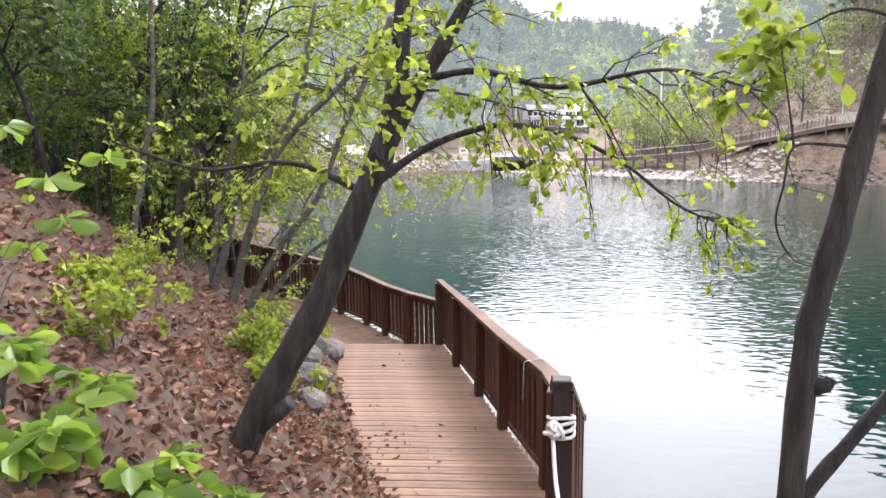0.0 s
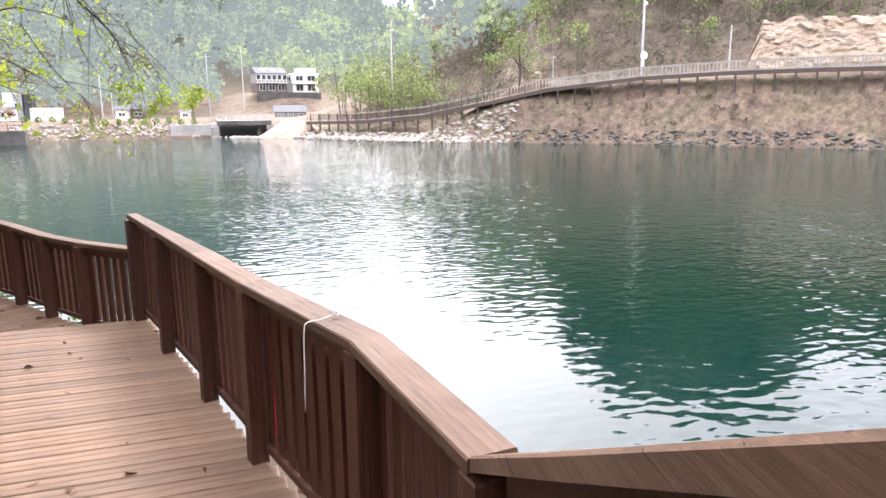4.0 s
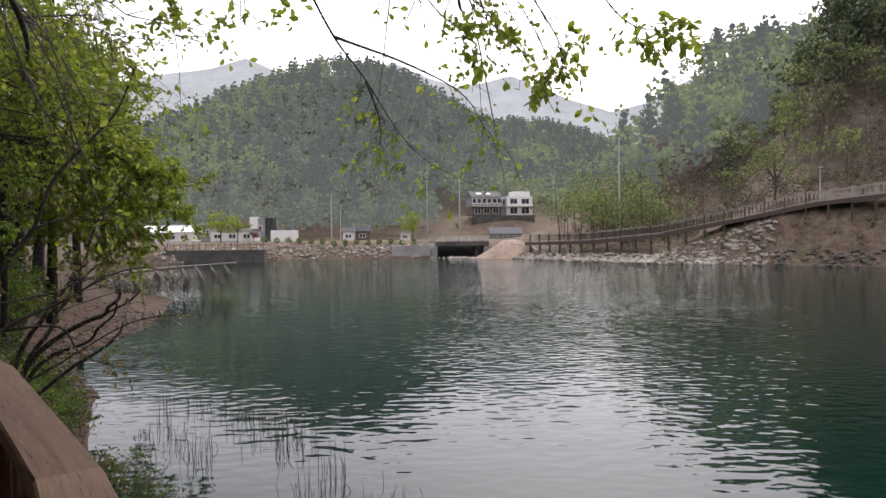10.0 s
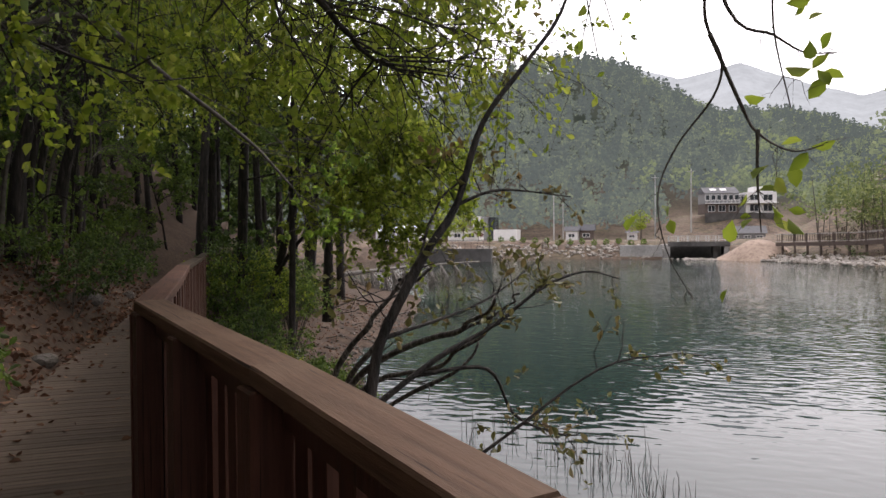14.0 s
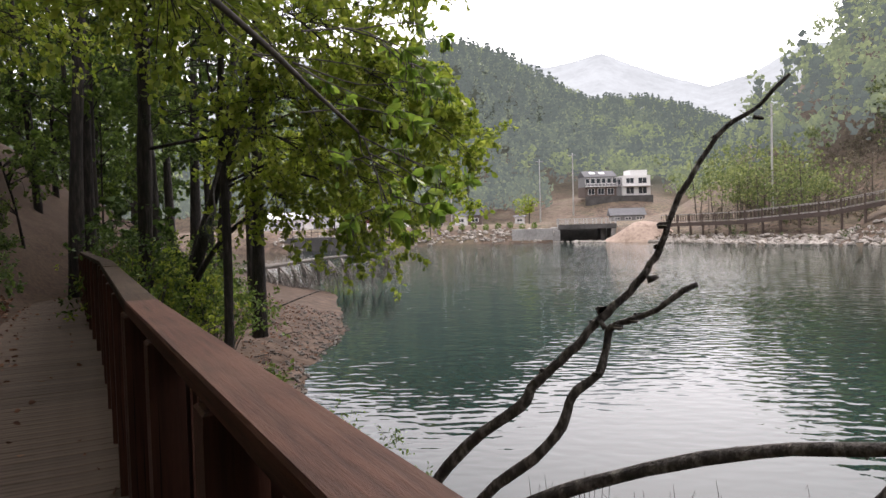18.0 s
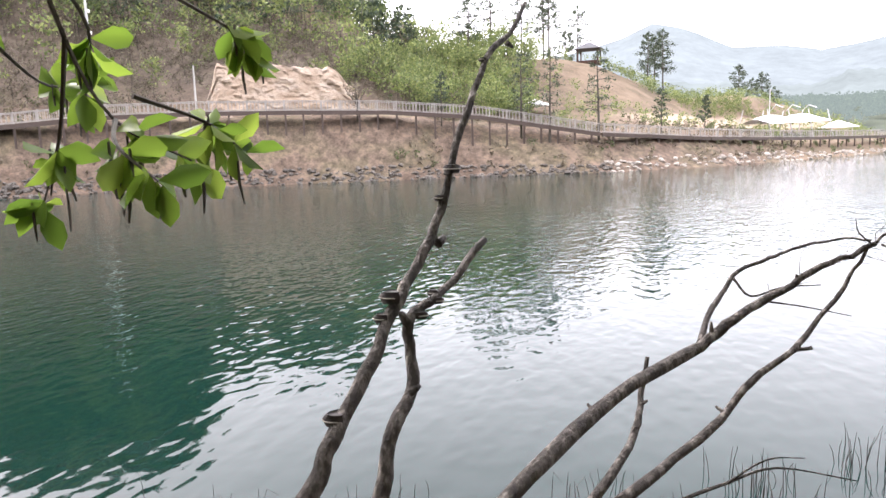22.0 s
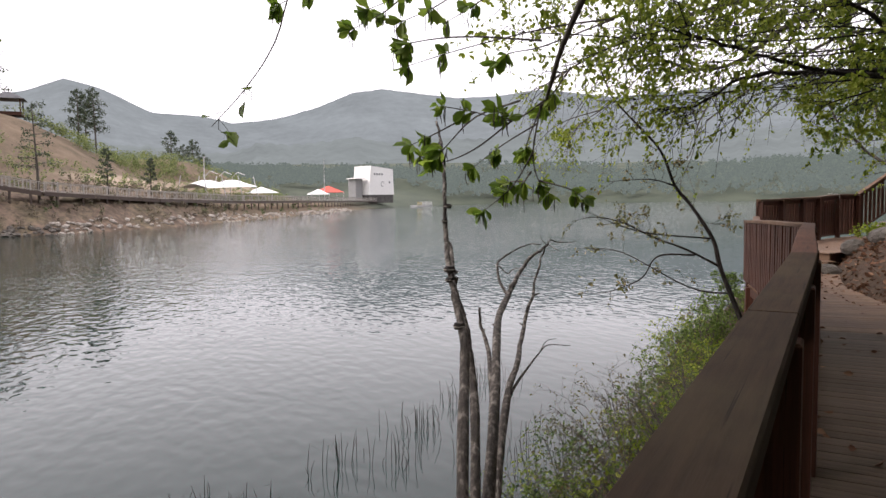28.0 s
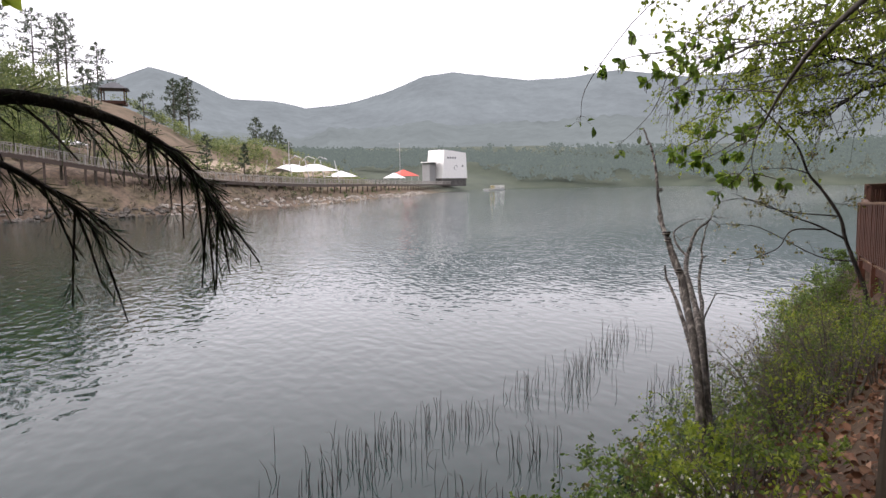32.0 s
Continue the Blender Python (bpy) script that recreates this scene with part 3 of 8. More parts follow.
    only2.inputs[2].default_value = 1.0
    nt.links.new(only.outputs[0], keep.inputs[0])
    nt.links.new(only2.outputs[0], keep.inputs[1])
    col = mixed(nt, keep.outputs[0], col, sand)
    # green-grey woodland floor far away
    mr2 = nt.nodes.new("ShaderNodeMapRange")
    mr2.inputs[1].default_value, mr2.inputs[2].default_value = 190, 260
    nt.links.new(far.outputs["Value"], mr2.inputs[0])
    col = mixed(nt, mr2.outputs[0], col, ramp(nt, noise_fac(nt, 0.05, 6), [(0.3, (0.045, 0.058, 0.043)), (0.7, (0.075, 0.087, 0.062))]))
    nt.links.new(col, b.inputs["Base Color"])
    b.inputs["Roughness"].default_value = 0.95
    b.inputs["Specular IOR Level"].default_value = 0.2
    bump(nt, b, f2, 0.7, 0.03)
    return m


GROUND = ground_material()
me = array_mesh("ground", np.stack([GX.ravel(), GY.ravel(), GZ], 1), quads, GROUND)
me.polygons.foreach_set("use_smooth", [True] * len(me.polygons))
ground = tagged(new("ground", me), "wooded lake shore of leaf litter, bare earth and sand", "ground", kind="structure")


def water_material():
    m, nt, b = nodes_of("green_lake_water")
    f = noise_fac(nt, 0.05, 3)
    col = ramp(nt, f, [(0.35, (0.0012, 0.0125, 0.0098)), (0.65, (0.002, 0.0165, 0.0125))])
    nt.links.new(col, b.inputs["Base Color"])
    b.inputs["Roughness"].default_value = 0.03
    b.inputs["IOR"].default_value = 1.333
    b.inputs["Specular IOR Level"].default_value = 0.42
    # ripples: clean short-crested waves, calm beside the walk and livelier out on the open lake
    def waves(size, turn, long, warp=0.0):
        tc = nt.nodes.new("ShaderNodeTexCoord")
        mp = nt.nodes.new("ShaderNodeMapping")
        mp.inputs["Rotation"].default_value = (0, 0, radians(turn))
        mp.inputs["Scale"].default_value = (1 / (size * long), 1 / size, 0.0)
        nt.links.new(tc.outputs["Object"], mp.inputs[0])
        n = nt.nodes.new("ShaderNodeTexNoise")
        n.inputs["Scale"].default_value, n.inputs["Detail"].default_value = 1.0, 0.0
        n.inputs["Distortion"].default_value = warp
        nt.links.new(mp.outputs[0], n.inputs["Vector"])
        return n.outputs["Fac"]

    def calc(op, a, *more):
        n = nt.nodes.new("ShaderNodeMath")
        n.operation = op
        for k, v in enumerate((a,) + more):
            if isinstance(v, (int, float)):
                n.inputs[k].default_value = v
            else:
                nt.links.new(v, n.inputs[k])
        return n.outputs[0]

    geo = nt.nodes.new("ShaderNodeNewGeometry")
    sep = nt.nodes.new("ShaderNodeSeparateXYZ")
    nt.links.new(geo.outputs["Position"], sep.inputs[0])
    open_ = nt.nodes.new("ShaderNodeMapRange")
    open_.inputs[1].default_value, open_.inputs[2].default_value = 5.0, 30.0
    nt.links.new(calc("MULTIPLY_ADD", sep.outputs["Y"], 0.55, sep.outputs["X"]), open_.inputs[0])
    gust = nt.nodes.new("ShaderNodeMapRange")
    gust.inputs[1].default_value, gust.inputs[2].default_value = 0.42, 0.62
    nt.links.new(noise_fac(nt, 0.06, 2, stretch=(0.6, 1.4, 1.0)), gust.inputs[0])
    live = calc("ADD", calc("MULTIPLY_ADD", gust.outputs[0], 0.55, 0.5), calc("MULTIPLY", open_.outputs[0], 1.9))
    big = calc("MULTIPLY", waves(0.75, 12, 1.6), 0.009)
    mid = calc("MULTIPLY", waves(0.23, -8, 1.7, 0.3), 0.0105)
    fine = calc("MULTIPLY", waves(0.11, 24, 1.5), calc("MULTIPLY_ADD", open_.outputs[0], 0.0035, 0.0012))
    height = calc("MULTIPLY", calc("ADD", calc("ADD", big, mid), fine), live)
    bump(nt, b, height, 1.0, 1.0)
    return m


lake = Build()
lake.add([(-160, -420, WATER), (420, -420, WATER), (420, 240, WATER), (-160, 240, WATER)], [(0, 1, 2, 3)])
lake_ob = tagged(part("water", lake, water_material()), "rippled green lake water reflecting hills and pale sky", "lake", kind="structure")

# mountains beyond the valley, haze painted into their glow: bearing to the right of the first heading, height in
# degrees
RIDGE = [(-100, 9), (-60, 11), (-40, 11), (-30, 10.8), (-23, 12.5), (-19, 13.2), (-16.2, 14.2), (-13.1, 13.2), (-9, 13.4), (-4.2, 14.3), (-1.5, 13.2), (1.1, 12.4), (3.5, 12.7), (5.4, 13.1), (8, 12), (10.3, 11), (13.5, 10), (16.5, 10.6), (20, 12.2), (25, 12), (32, 9), (45, 6.5), (60, 5), (72, 6), (80, 7.2), (83.6, 8), (86.1, 9), (88.5, 8.45), (92, 6.8), (95.3, 6.7), (97.8, 6.15), (101, 6.55), (104.3, 7.5), (107.3, 8.7), (109.8, 9), (113, 8.6), (116, 8.3), (119, 8.4), (123, 8.8), (128.5, 8), (135, 8.3), (150, 9), (175, 10), (200, 11), (230, 10), (260, 9)]


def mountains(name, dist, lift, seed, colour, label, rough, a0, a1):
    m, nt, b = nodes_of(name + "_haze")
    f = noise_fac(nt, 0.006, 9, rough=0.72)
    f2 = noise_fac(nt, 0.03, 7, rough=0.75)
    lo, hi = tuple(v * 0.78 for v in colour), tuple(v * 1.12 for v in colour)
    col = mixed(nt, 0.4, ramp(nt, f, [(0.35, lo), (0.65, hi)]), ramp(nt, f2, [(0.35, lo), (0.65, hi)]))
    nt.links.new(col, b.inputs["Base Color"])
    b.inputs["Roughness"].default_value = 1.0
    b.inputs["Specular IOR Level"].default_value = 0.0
    # the ridge is unlit and emits its painted haze colour
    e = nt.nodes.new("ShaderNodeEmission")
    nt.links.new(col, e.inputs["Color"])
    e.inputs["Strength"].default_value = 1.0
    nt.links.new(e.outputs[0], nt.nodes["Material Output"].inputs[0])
    a = np.linspace(a0, a1, int((a1 - a0) * 3))
    r = np.array(RIDGE, float)
    el = np.interp(a, r[:, 0], r[:, 1]) * lift + rough * (wave(a, a * 0, seed, 0.25) * 0.6 + wave(a, a * 0, seed + 1, 1.1) * 0.3 + wave(a, a * 0, seed + 2, 4.0) * 0.12)
    rows = []
    for k, u in enumerate((1.0, 0.7, 0.4, 0.0)):
        rr = dist * (1 - 0.12 * k)
        z = np.tan(np.radians(el)) * dist * u - (30 if u == 0 else 0)
        rows.append(np.stack([rr * np.sin(np.radians(a)), rr * np.cos(np.radians(a)), z], 1))
    v = np.concatenate(rows)
    n = len(a)
    i = np.arange(n - 1)
    f = np.concatenate([np.stack([k * n + i, k * n + i + 1, (k + 1) * n + i + 1, (k + 1) * n + i], 1) for k in range(3)])
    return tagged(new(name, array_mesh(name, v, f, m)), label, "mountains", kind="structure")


# colours stand for haze by distance and bearing, palest towards the sun
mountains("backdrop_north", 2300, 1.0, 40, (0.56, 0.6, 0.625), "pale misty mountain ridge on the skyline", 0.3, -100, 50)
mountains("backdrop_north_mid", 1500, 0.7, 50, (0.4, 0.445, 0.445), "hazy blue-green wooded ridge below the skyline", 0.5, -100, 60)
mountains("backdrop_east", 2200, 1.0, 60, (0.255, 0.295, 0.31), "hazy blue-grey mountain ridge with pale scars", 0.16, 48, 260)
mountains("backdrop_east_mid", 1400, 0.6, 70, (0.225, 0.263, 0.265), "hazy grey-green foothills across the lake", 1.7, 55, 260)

# ---- the boardwalk ----
def unit_board():
    b = Build()
    b.box((0, 0, 0), (1, 0.132, 0.03), bevel=0.005)
    return b.mesh("board")


BOARD_A, BOARD_B = unit_board(), unit_board()
BOARD_A.materials.append(WOOD_DECK)
BOARD_B.materials.append(WOOD_OLD)
rb = random.Random(5)


def lay(parent, a, b, z, me):
    """One board from a to b on the deck."""
    ax, ay, bx, by = *a, *b
    ln = math.hypot(bx - ax, by - ay)
    o = new("board", me)
    o.parent = parent
    o.matrix_local = pose((ax + bx) / 2, (ay + by) / 2, z - 0.015 + rb.uniform(-0.0015, 0.0015), rb.uniform(-0.3, 0.3), 0, math.degrees(math.atan2(by - ay, bx - ax))) @ Matrix.Diagonal((ln + rb.uniform(-0.02, 0.02), 1, 1, 1))


UP_Z = 0.30
# upper deck: right edge under the railing, left edge against the slope
deck_up = thing("upper_deck", label="reddish brown timber viewing deck above the lake", category="deck", kind="structure")
right_e = [(1.7, -5.6), (1.55, -4.6), (0.80, -2.3), (0.10, 0.0)]
left_e = [(0.35, -5.6), (0.05, -4.8), (-0.5, -3.9), (-0.95, -2.9), (-1.28, -1.6), (-1.5, -0.3)]


def edge_x(line, y):
    ys, xs = [p[1] for p in line], [p[0] for p in line]
    return float(np.interp(y, ys, xs))


yy = -5.55
while yy < -0.02:
    xl, xr = edge_x(left_e, yy), edge_x(right_e, yy)
    tilt = 0.045
    lay(deck_up, (xl, yy - tilt * (xr - xl) / 2 - 0.03), (xr, yy + tilt * (xr - xl) / 2 - 0.03), UP_Z, BOARD_A)
    yy += 0.139
fr = Build()
for x0, y0, x1, y1 in ((1.68, -5.6, 1.5, -4.6), (1.48, -4.6, 0.75, -2.3), (0.75, -2.3, 0.05, -0.05), (-1.28, -1.6, -1.45, -0.2), (-0.9, -2.9, -1.26, -1.6), (-0.45, -3.9, -0.9, -2.9), (0.3, -5.6, -0.42, -3.95)):
    fr.box(((x0 + x1) / 2, (y0 + y1) / 2, UP_Z - 0.12), (math.hypot(x1 - x0, y1 - y0), 0.05, 0.17), math.atan2(y1 - y0, x1 - x0))
part("edge_joist", fr, WOOD_DARK, deck_up, "dark fascia joist")
b = Build()
b.box((-0.68, -0.12, UP_Z - 0.09), (1.6, 0.04, 0.13), 0.1)
part("step_riser", b, WOOD_DECK, deck_up)
sup = Build()
for x, y in ((1.4, -4.6), (0.8, -2.8), (0.1, -0.2), (-1.2, -1.0), (0.4, -1.3), (-0.2, -3.0)):
    sup.box((x, y, -1.0), (0.12, 0.12, 2.3))
part("deck_post", sup, WOOD_DARK, deck_up)

step_ob = thing("deck_step", label="single worn timber step between the two decks", category="step", kind="structure")
for k in range(2):
    lay(step_ob, (-1.62, -0.12 + 0.138 * k), (-0.02, 0.04 + 0.138 * k), 0.15, BOARD_A)
b = Build()
b.box((-0.82, 0.18, 0.06), (1.6, 0.04, 0.12), 0.1)
part("riser", b, WOOD_DECK, step_ob)

# lower deck along the shore
LOW = [(0.05, 0.06), (-0.61, 0.81), (-1.12, 1.46), (-1.63, 2.18), (-2.36, 3.05), (-4.12, 4.56), (-5.4, 5.63), (-6.41, 7.0), (-7.97, 9.08), (-11.0, 13.37), (-13.6, 16.85), (-15.9, 19.9), (-16.9, 23), (-17.6, 26)]
WIDE = 1.42
deck_low = thing("lower_deck", label="weathered timber boardwalk scattered with dry leaves", category="boardwalk", kind="structure")


def normals(line):
    out = []
    for i in range(len(line)):
        a, c = Vector(line[max(i - 1, 0)]), Vector(line[min(i + 1, len(line) - 1)])
        t = (c - a).normalized()
        out.append(Vector((-t.y, t.x)))
    return out


NRM = normals(LOW)
count = 0
for i in range(len(LOW) - 1):
    a, c = Vector(LOW[i]), Vector(LOW[i + 1])
    na, nc = NRM[i], NRM[i + 1]
    ai, ci = a + na * WIDE, c + nc * WIDE
    n = max(1, round(((c - a).length + (ci - ai).length) / 2 / 0.139))
    for k in range(n):
        t = (k + 0.5) / n
        p, r = a.lerp(c, t), ai.lerp(ci, t)
        if i == 0 and k < 3:
            continue
        count += 1
        lay(deck_low, (p.x, p.y), (r.x, r.y), 0.0, BOARD_A if i < 6 else BOARD_B)
fr = Build()
for line_off in (0.06, WIDE - 0.08):
    for i in range(len(LOW) - 1):
        a, c = Vector(LOW[i]) + NRM[i] * line_off, Vector(LOW[i + 1]) + NRM[i + 1] * line_off
        fr.box(((a.x + c.x) / 2, (a.y + c.y) / 2, -0.11), ((c - a).length, 0.05, 0.15), math.atan2(c.y - a.y, c.x - a.x))
part("edge_joist", fr, WOOD_DARK, deck_low, "dark fascia joist")
sup = Build()
for i in range(30):
    p, t = poly_at(LOW, 0.6 + i * 1.1)
    sup.box((p.x - 0.02, p.y - 0.02, -0.85), (0.11, 0.11, 1.6), math.atan2(t.y, t.x))
part("deck_post", sup, WOOD_DARK, deck_low)


# ---- railings ----
def slat_mesh(h, w=0.085, t=0.028):
    b = Build()
    b.box((0, 0, h / 2), (w, t, h), bevel=0.004)
    me = b.mesh("slat")
    me.materials.append(WOOD_DARK)
    return me


def post_mesh(h, w=0.1):
    b = Build()
    b.box((0, 0, h / 2), (w, w, h), bevel=0.006)
    me = b.mesh("post")
    me.materials.append(WOOD_DARK)
    return me


SLATS, POSTS = {}, {}


def cap_piece(parent, a, c, za, zc, w=0.15, th=0.046, na=None, nc=None, timber=None, w_end=None):
    """A cap board between two corners, mitred by the given across vectors, with eased edges."""
    d = (c - a).normalized()
    n0 = Vector((-d.y, d.x))
    na, nc = na or n0, nc or n0
    sa, sc = 1 / max(0.6, na.dot(n0)), 1 / max(0.6, nc.dot(n0))
    ln = (c - a).length
    vs, fs = [], []
    seg = max(1, int(ln / 0.5))
    prof = [(-0.5, -1), (0.5, -1), (0.5, -0.16), (0.46, 0), (-0.46, 0), (-0.5, -0.16)]
    for k in range(seg + 1):
        t = k / seg
        p = a.lerp(c, t)
        nn = (na * sa).lerp(nc * sc, t) if 0 < t < 1 else (na * sa if t == 0 else nc * sc)
        z = za + (zc - za) * t
        wob = 0.0025 * math.sin(7.3 * p.x + 5.1 * p.y)
        for u, v in prof:
            q = p + nn * (u * (w + ((w_end or w) - w) * t) + wob)
            vs.append((q.x, q.y, z + v * th + wob))
    m = len(prof)
    for k in range(seg):
        for j in range(m):
            j2 = (j + 1) % m
            fs.append((k * m + j, k * m + j2, (k + 1) * m + j2, (k + 1) * m + j))
    fs += [tuple(range(m - 1, -1, -1)), tuple(seg * m + j for j in range(m))]
    # into the board's own axes, so that the grain runs along it
    rot = Matrix.Rotation(math.atan2(d.y, d.x), 4, "Z")
    frame_m = Matrix.Translation((a.x, a.y, za)) @ rot
    inv = frame_m.inverted()
    b = Build().add([tuple(inv @ Vector(q)) for q in vs], fs)
    o = part("cap_rail", b, timber or WOOD_RAIL, parent)
    o.matrix_local = frame_m
    return o


def railing(line, tops, deck_z, label, slat_gap=0.135, post_gap=1.02, joins=(), slat_w=0.085, end_post=True, width=0.15, timber=None, end_width=None):
    ob = thing("wooden_railing", label=label, category="railing", group="boardwalk railing")
    nr = normals(line)
    for i in range(len(line) - 1):
        a, c = Vector(line[i]), Vector(line[i + 1])
        d = (c - a).normalized()
        n = Vector((-d.y, d.x))
        ln, ang = (c - a).length, math.degrees(math.atan2(d.y, d.x))
        za, zc = tops[i], tops[i + 1]
        pitch = math.degrees(math.atan2(zc - za, ln))
        cuts = [0.0] + [j for j in joins if 0.4 < j - sum((Vector(line[k + 1]) - Vector(line[k])).length for k in range(i)) < ln - 0.4] + [1.0]
        base = sum((Vector(line[k + 1]) - Vector(line[k])).length for k in range(i))
        cuts = [0.0] + [(j - base) / ln for j in cuts[1:-1]] + [1.0]
        for u0, u1 in zip(cuts, cuts[1:]):
            g0, g1 = (0.004 if u0 > 0 else 0), (0.004 if u1 < 1 else 0)
            lift = 0.004 * rb.uniform(-1, 1) if u0 > 0 else 0.0
            p0, p1 = a.lerp(c, u0) + d * g0, a.lerp(c, u1) - d * g1
            cap_piece(ob, p0, p1, za + (zc - za) * u0 + lift, za + (zc - za) * u1 + lift, width, na=nr[i] if u0 == 0 else None, nc=nr[i + 1] if u1 == 1 else None, timber=timber, w_end=end_width if i == len(line) - 2 else None)
        # stringers under the cap and at the foot
        for off, hgt, nm, dz in ((0.03, 0.09, "top_stringer", -0.092), (0.03, 0.045, "foot_rail", None)):
            q0 = a - n * (0.012) if nm == "top_stringer" else a - n * 0.02
            zz0 = za + dz if dz else deck_z[i] + 0.085
            zz1 = zc + dz if dz else deck_z[i + 1] + 0.085
            b = Build()
            b.box((ln / 2, 0, 0), (ln - 0.01, off, hgt))
            o = part(nm, b, WOOD_DARK, ob)
            o.matrix_local = pose(q0.x, q0.y, zz0, 0, -math.degrees(math.atan2(zz1 - zz0, ln)), ang)
        k = max(1, round(ln / post_gap))
        for j in range(k + (1 if i == len(line) - 2 and end_post else 0)):
            t = j / k if j < k else 1 - 0.09 / ln
            p = a.lerp(c, t) + n * 0.03
            zt, zd = za + (zc - za) * t - 0.047, deck_z[i] + (deck_z[i + 1] - deck_z[i]) * t
            h = round(zt - zd + 0.12, 2)
            o = new("post", POSTS.setdefault(h, post_mesh(h)))
            o.parent = ob
            o.matrix_local = pose(p.x, p.y, zd - 0.12, 0, 0, ang)
        k = max(1, round(ln / slat_gap))
        for j in range(k):
            t = (j + 0.5) / k
            p = a.lerp(c, t) - n * 0.045
            zt, zd = za + (zc - za) * t - 0.05, deck_z[i] + (deck_z[i + 1] - deck_z[i]) * t
            h = round(zt - zd - 0.06, 2)
            key = (h, slat_w)
            o = new("slat", SLATS.setdefault(key, slat_mesh(h, slat_w)))
            o.parent = ob
            o.matrix_local = pose(p.x, p.y, zt - h, rb.uniform(-0.4, 0.4), rb.uniform(-0.4, 0.4), ang)
    return ob


UPLINE = [(1.455, -7.0), (1.675, -5.616), (1.523, -4.591), (1.103, -3.284), (0.793, -2.284), (0.028, 0.024)]
railing(UPLINE[1:], [1.43, 1.43, 1.38, 1.365, 1.345], [UP_Z] * 5, "dark brown timber railing along the upper viewing deck", joins=(3.1,), slat_gap=0.155, slat_w=0.1, width=0.152, end_width=0.095)
railing(UPLINE[:2], [2.19, 1.425], [1.05, UP_Z], "sloping timber railing beside the descending path", end_post=False, width=0.13)
LOWTOP = [0.99, 0.965, 0.96, 0.98, 1.04, 1.11, 1.14, 1.15, 1.155, 1.14, 1.10, 1.06, 1.06, 1.08]
LOWLINE = [(0.05, 0.06), (-0.6, 0.79), (-1.11, 1.44), (-1.61, 2.16), (-2.34, 3.02), (-4.1, 4.54), (-5.38, 5.6), (-6.39, 6.97), (-7.96, 9.05), (-11.0, 13.35), (-13.6, 16.8), (-15.9, 19.9), (-16.9, 23), (-17.6, 26)]
railing(LOWLINE[:7], LOWTOP[:7], [0] * 7, "brown timber railing of the lower boardwalk", joins=(2.2, 5.2), width=0.13)
railing(LOWLINE[6:9], LOWTOP[6:9], [0] * 3, "reddish brown timber railing following the shore", joins=(1.9,), width=0.13, timber=WOOD_RED)
# this stretch takes the timber that carries painted tree shade
railing(LOWLINE[8:], LOWTOP[8:], [0] * 6, "long dark brown timber railing following the shore, darkened for tree shade", joins=(1.99, 3.59, 6.2, 8.2), width=0.13, timber=WOOD_SHADED_MOSSY)
# gatepost with its flat cap, and the rope tied round it
gate = thing("rail_end_post", (1.447, -7.08, 0), "thick dark timber end post with a flat cap", "post")
b = Build()
b.box((0, 0, 1.45), (0.09, 0.09, 1.5), bevel=0.006)
part("shaft", b, POST_BLACK, gate)
b = Build()
b.box((0, 0, 2.215), (0.105, 0.105, 0.045), bevel=0.008)
part("post_cap", b, POST_BLACK, gate)

# ---- the far shore ----
rf = random.Random(11)
nf = np.random.RandomState(11)
FARWALK = [(12, 106, 0.6), (19, 95, 0.8), (26, 86, 1.6), (32.5, 79.5, 3.2), (39, 74.5, 4.8), (47.7, 68.4, 5.9), (54.3, 60.5, 6.2), (60.5, 52.5, 6.2), (66, 43.5, 6.0), (72, 34, 5.2), (79, 21, 2.8), (93, 8.5, 1.9), (120, -5, 1.5), (160, -28, 1.3), (195, -47, 1.1), (262, -83, 0.9)]


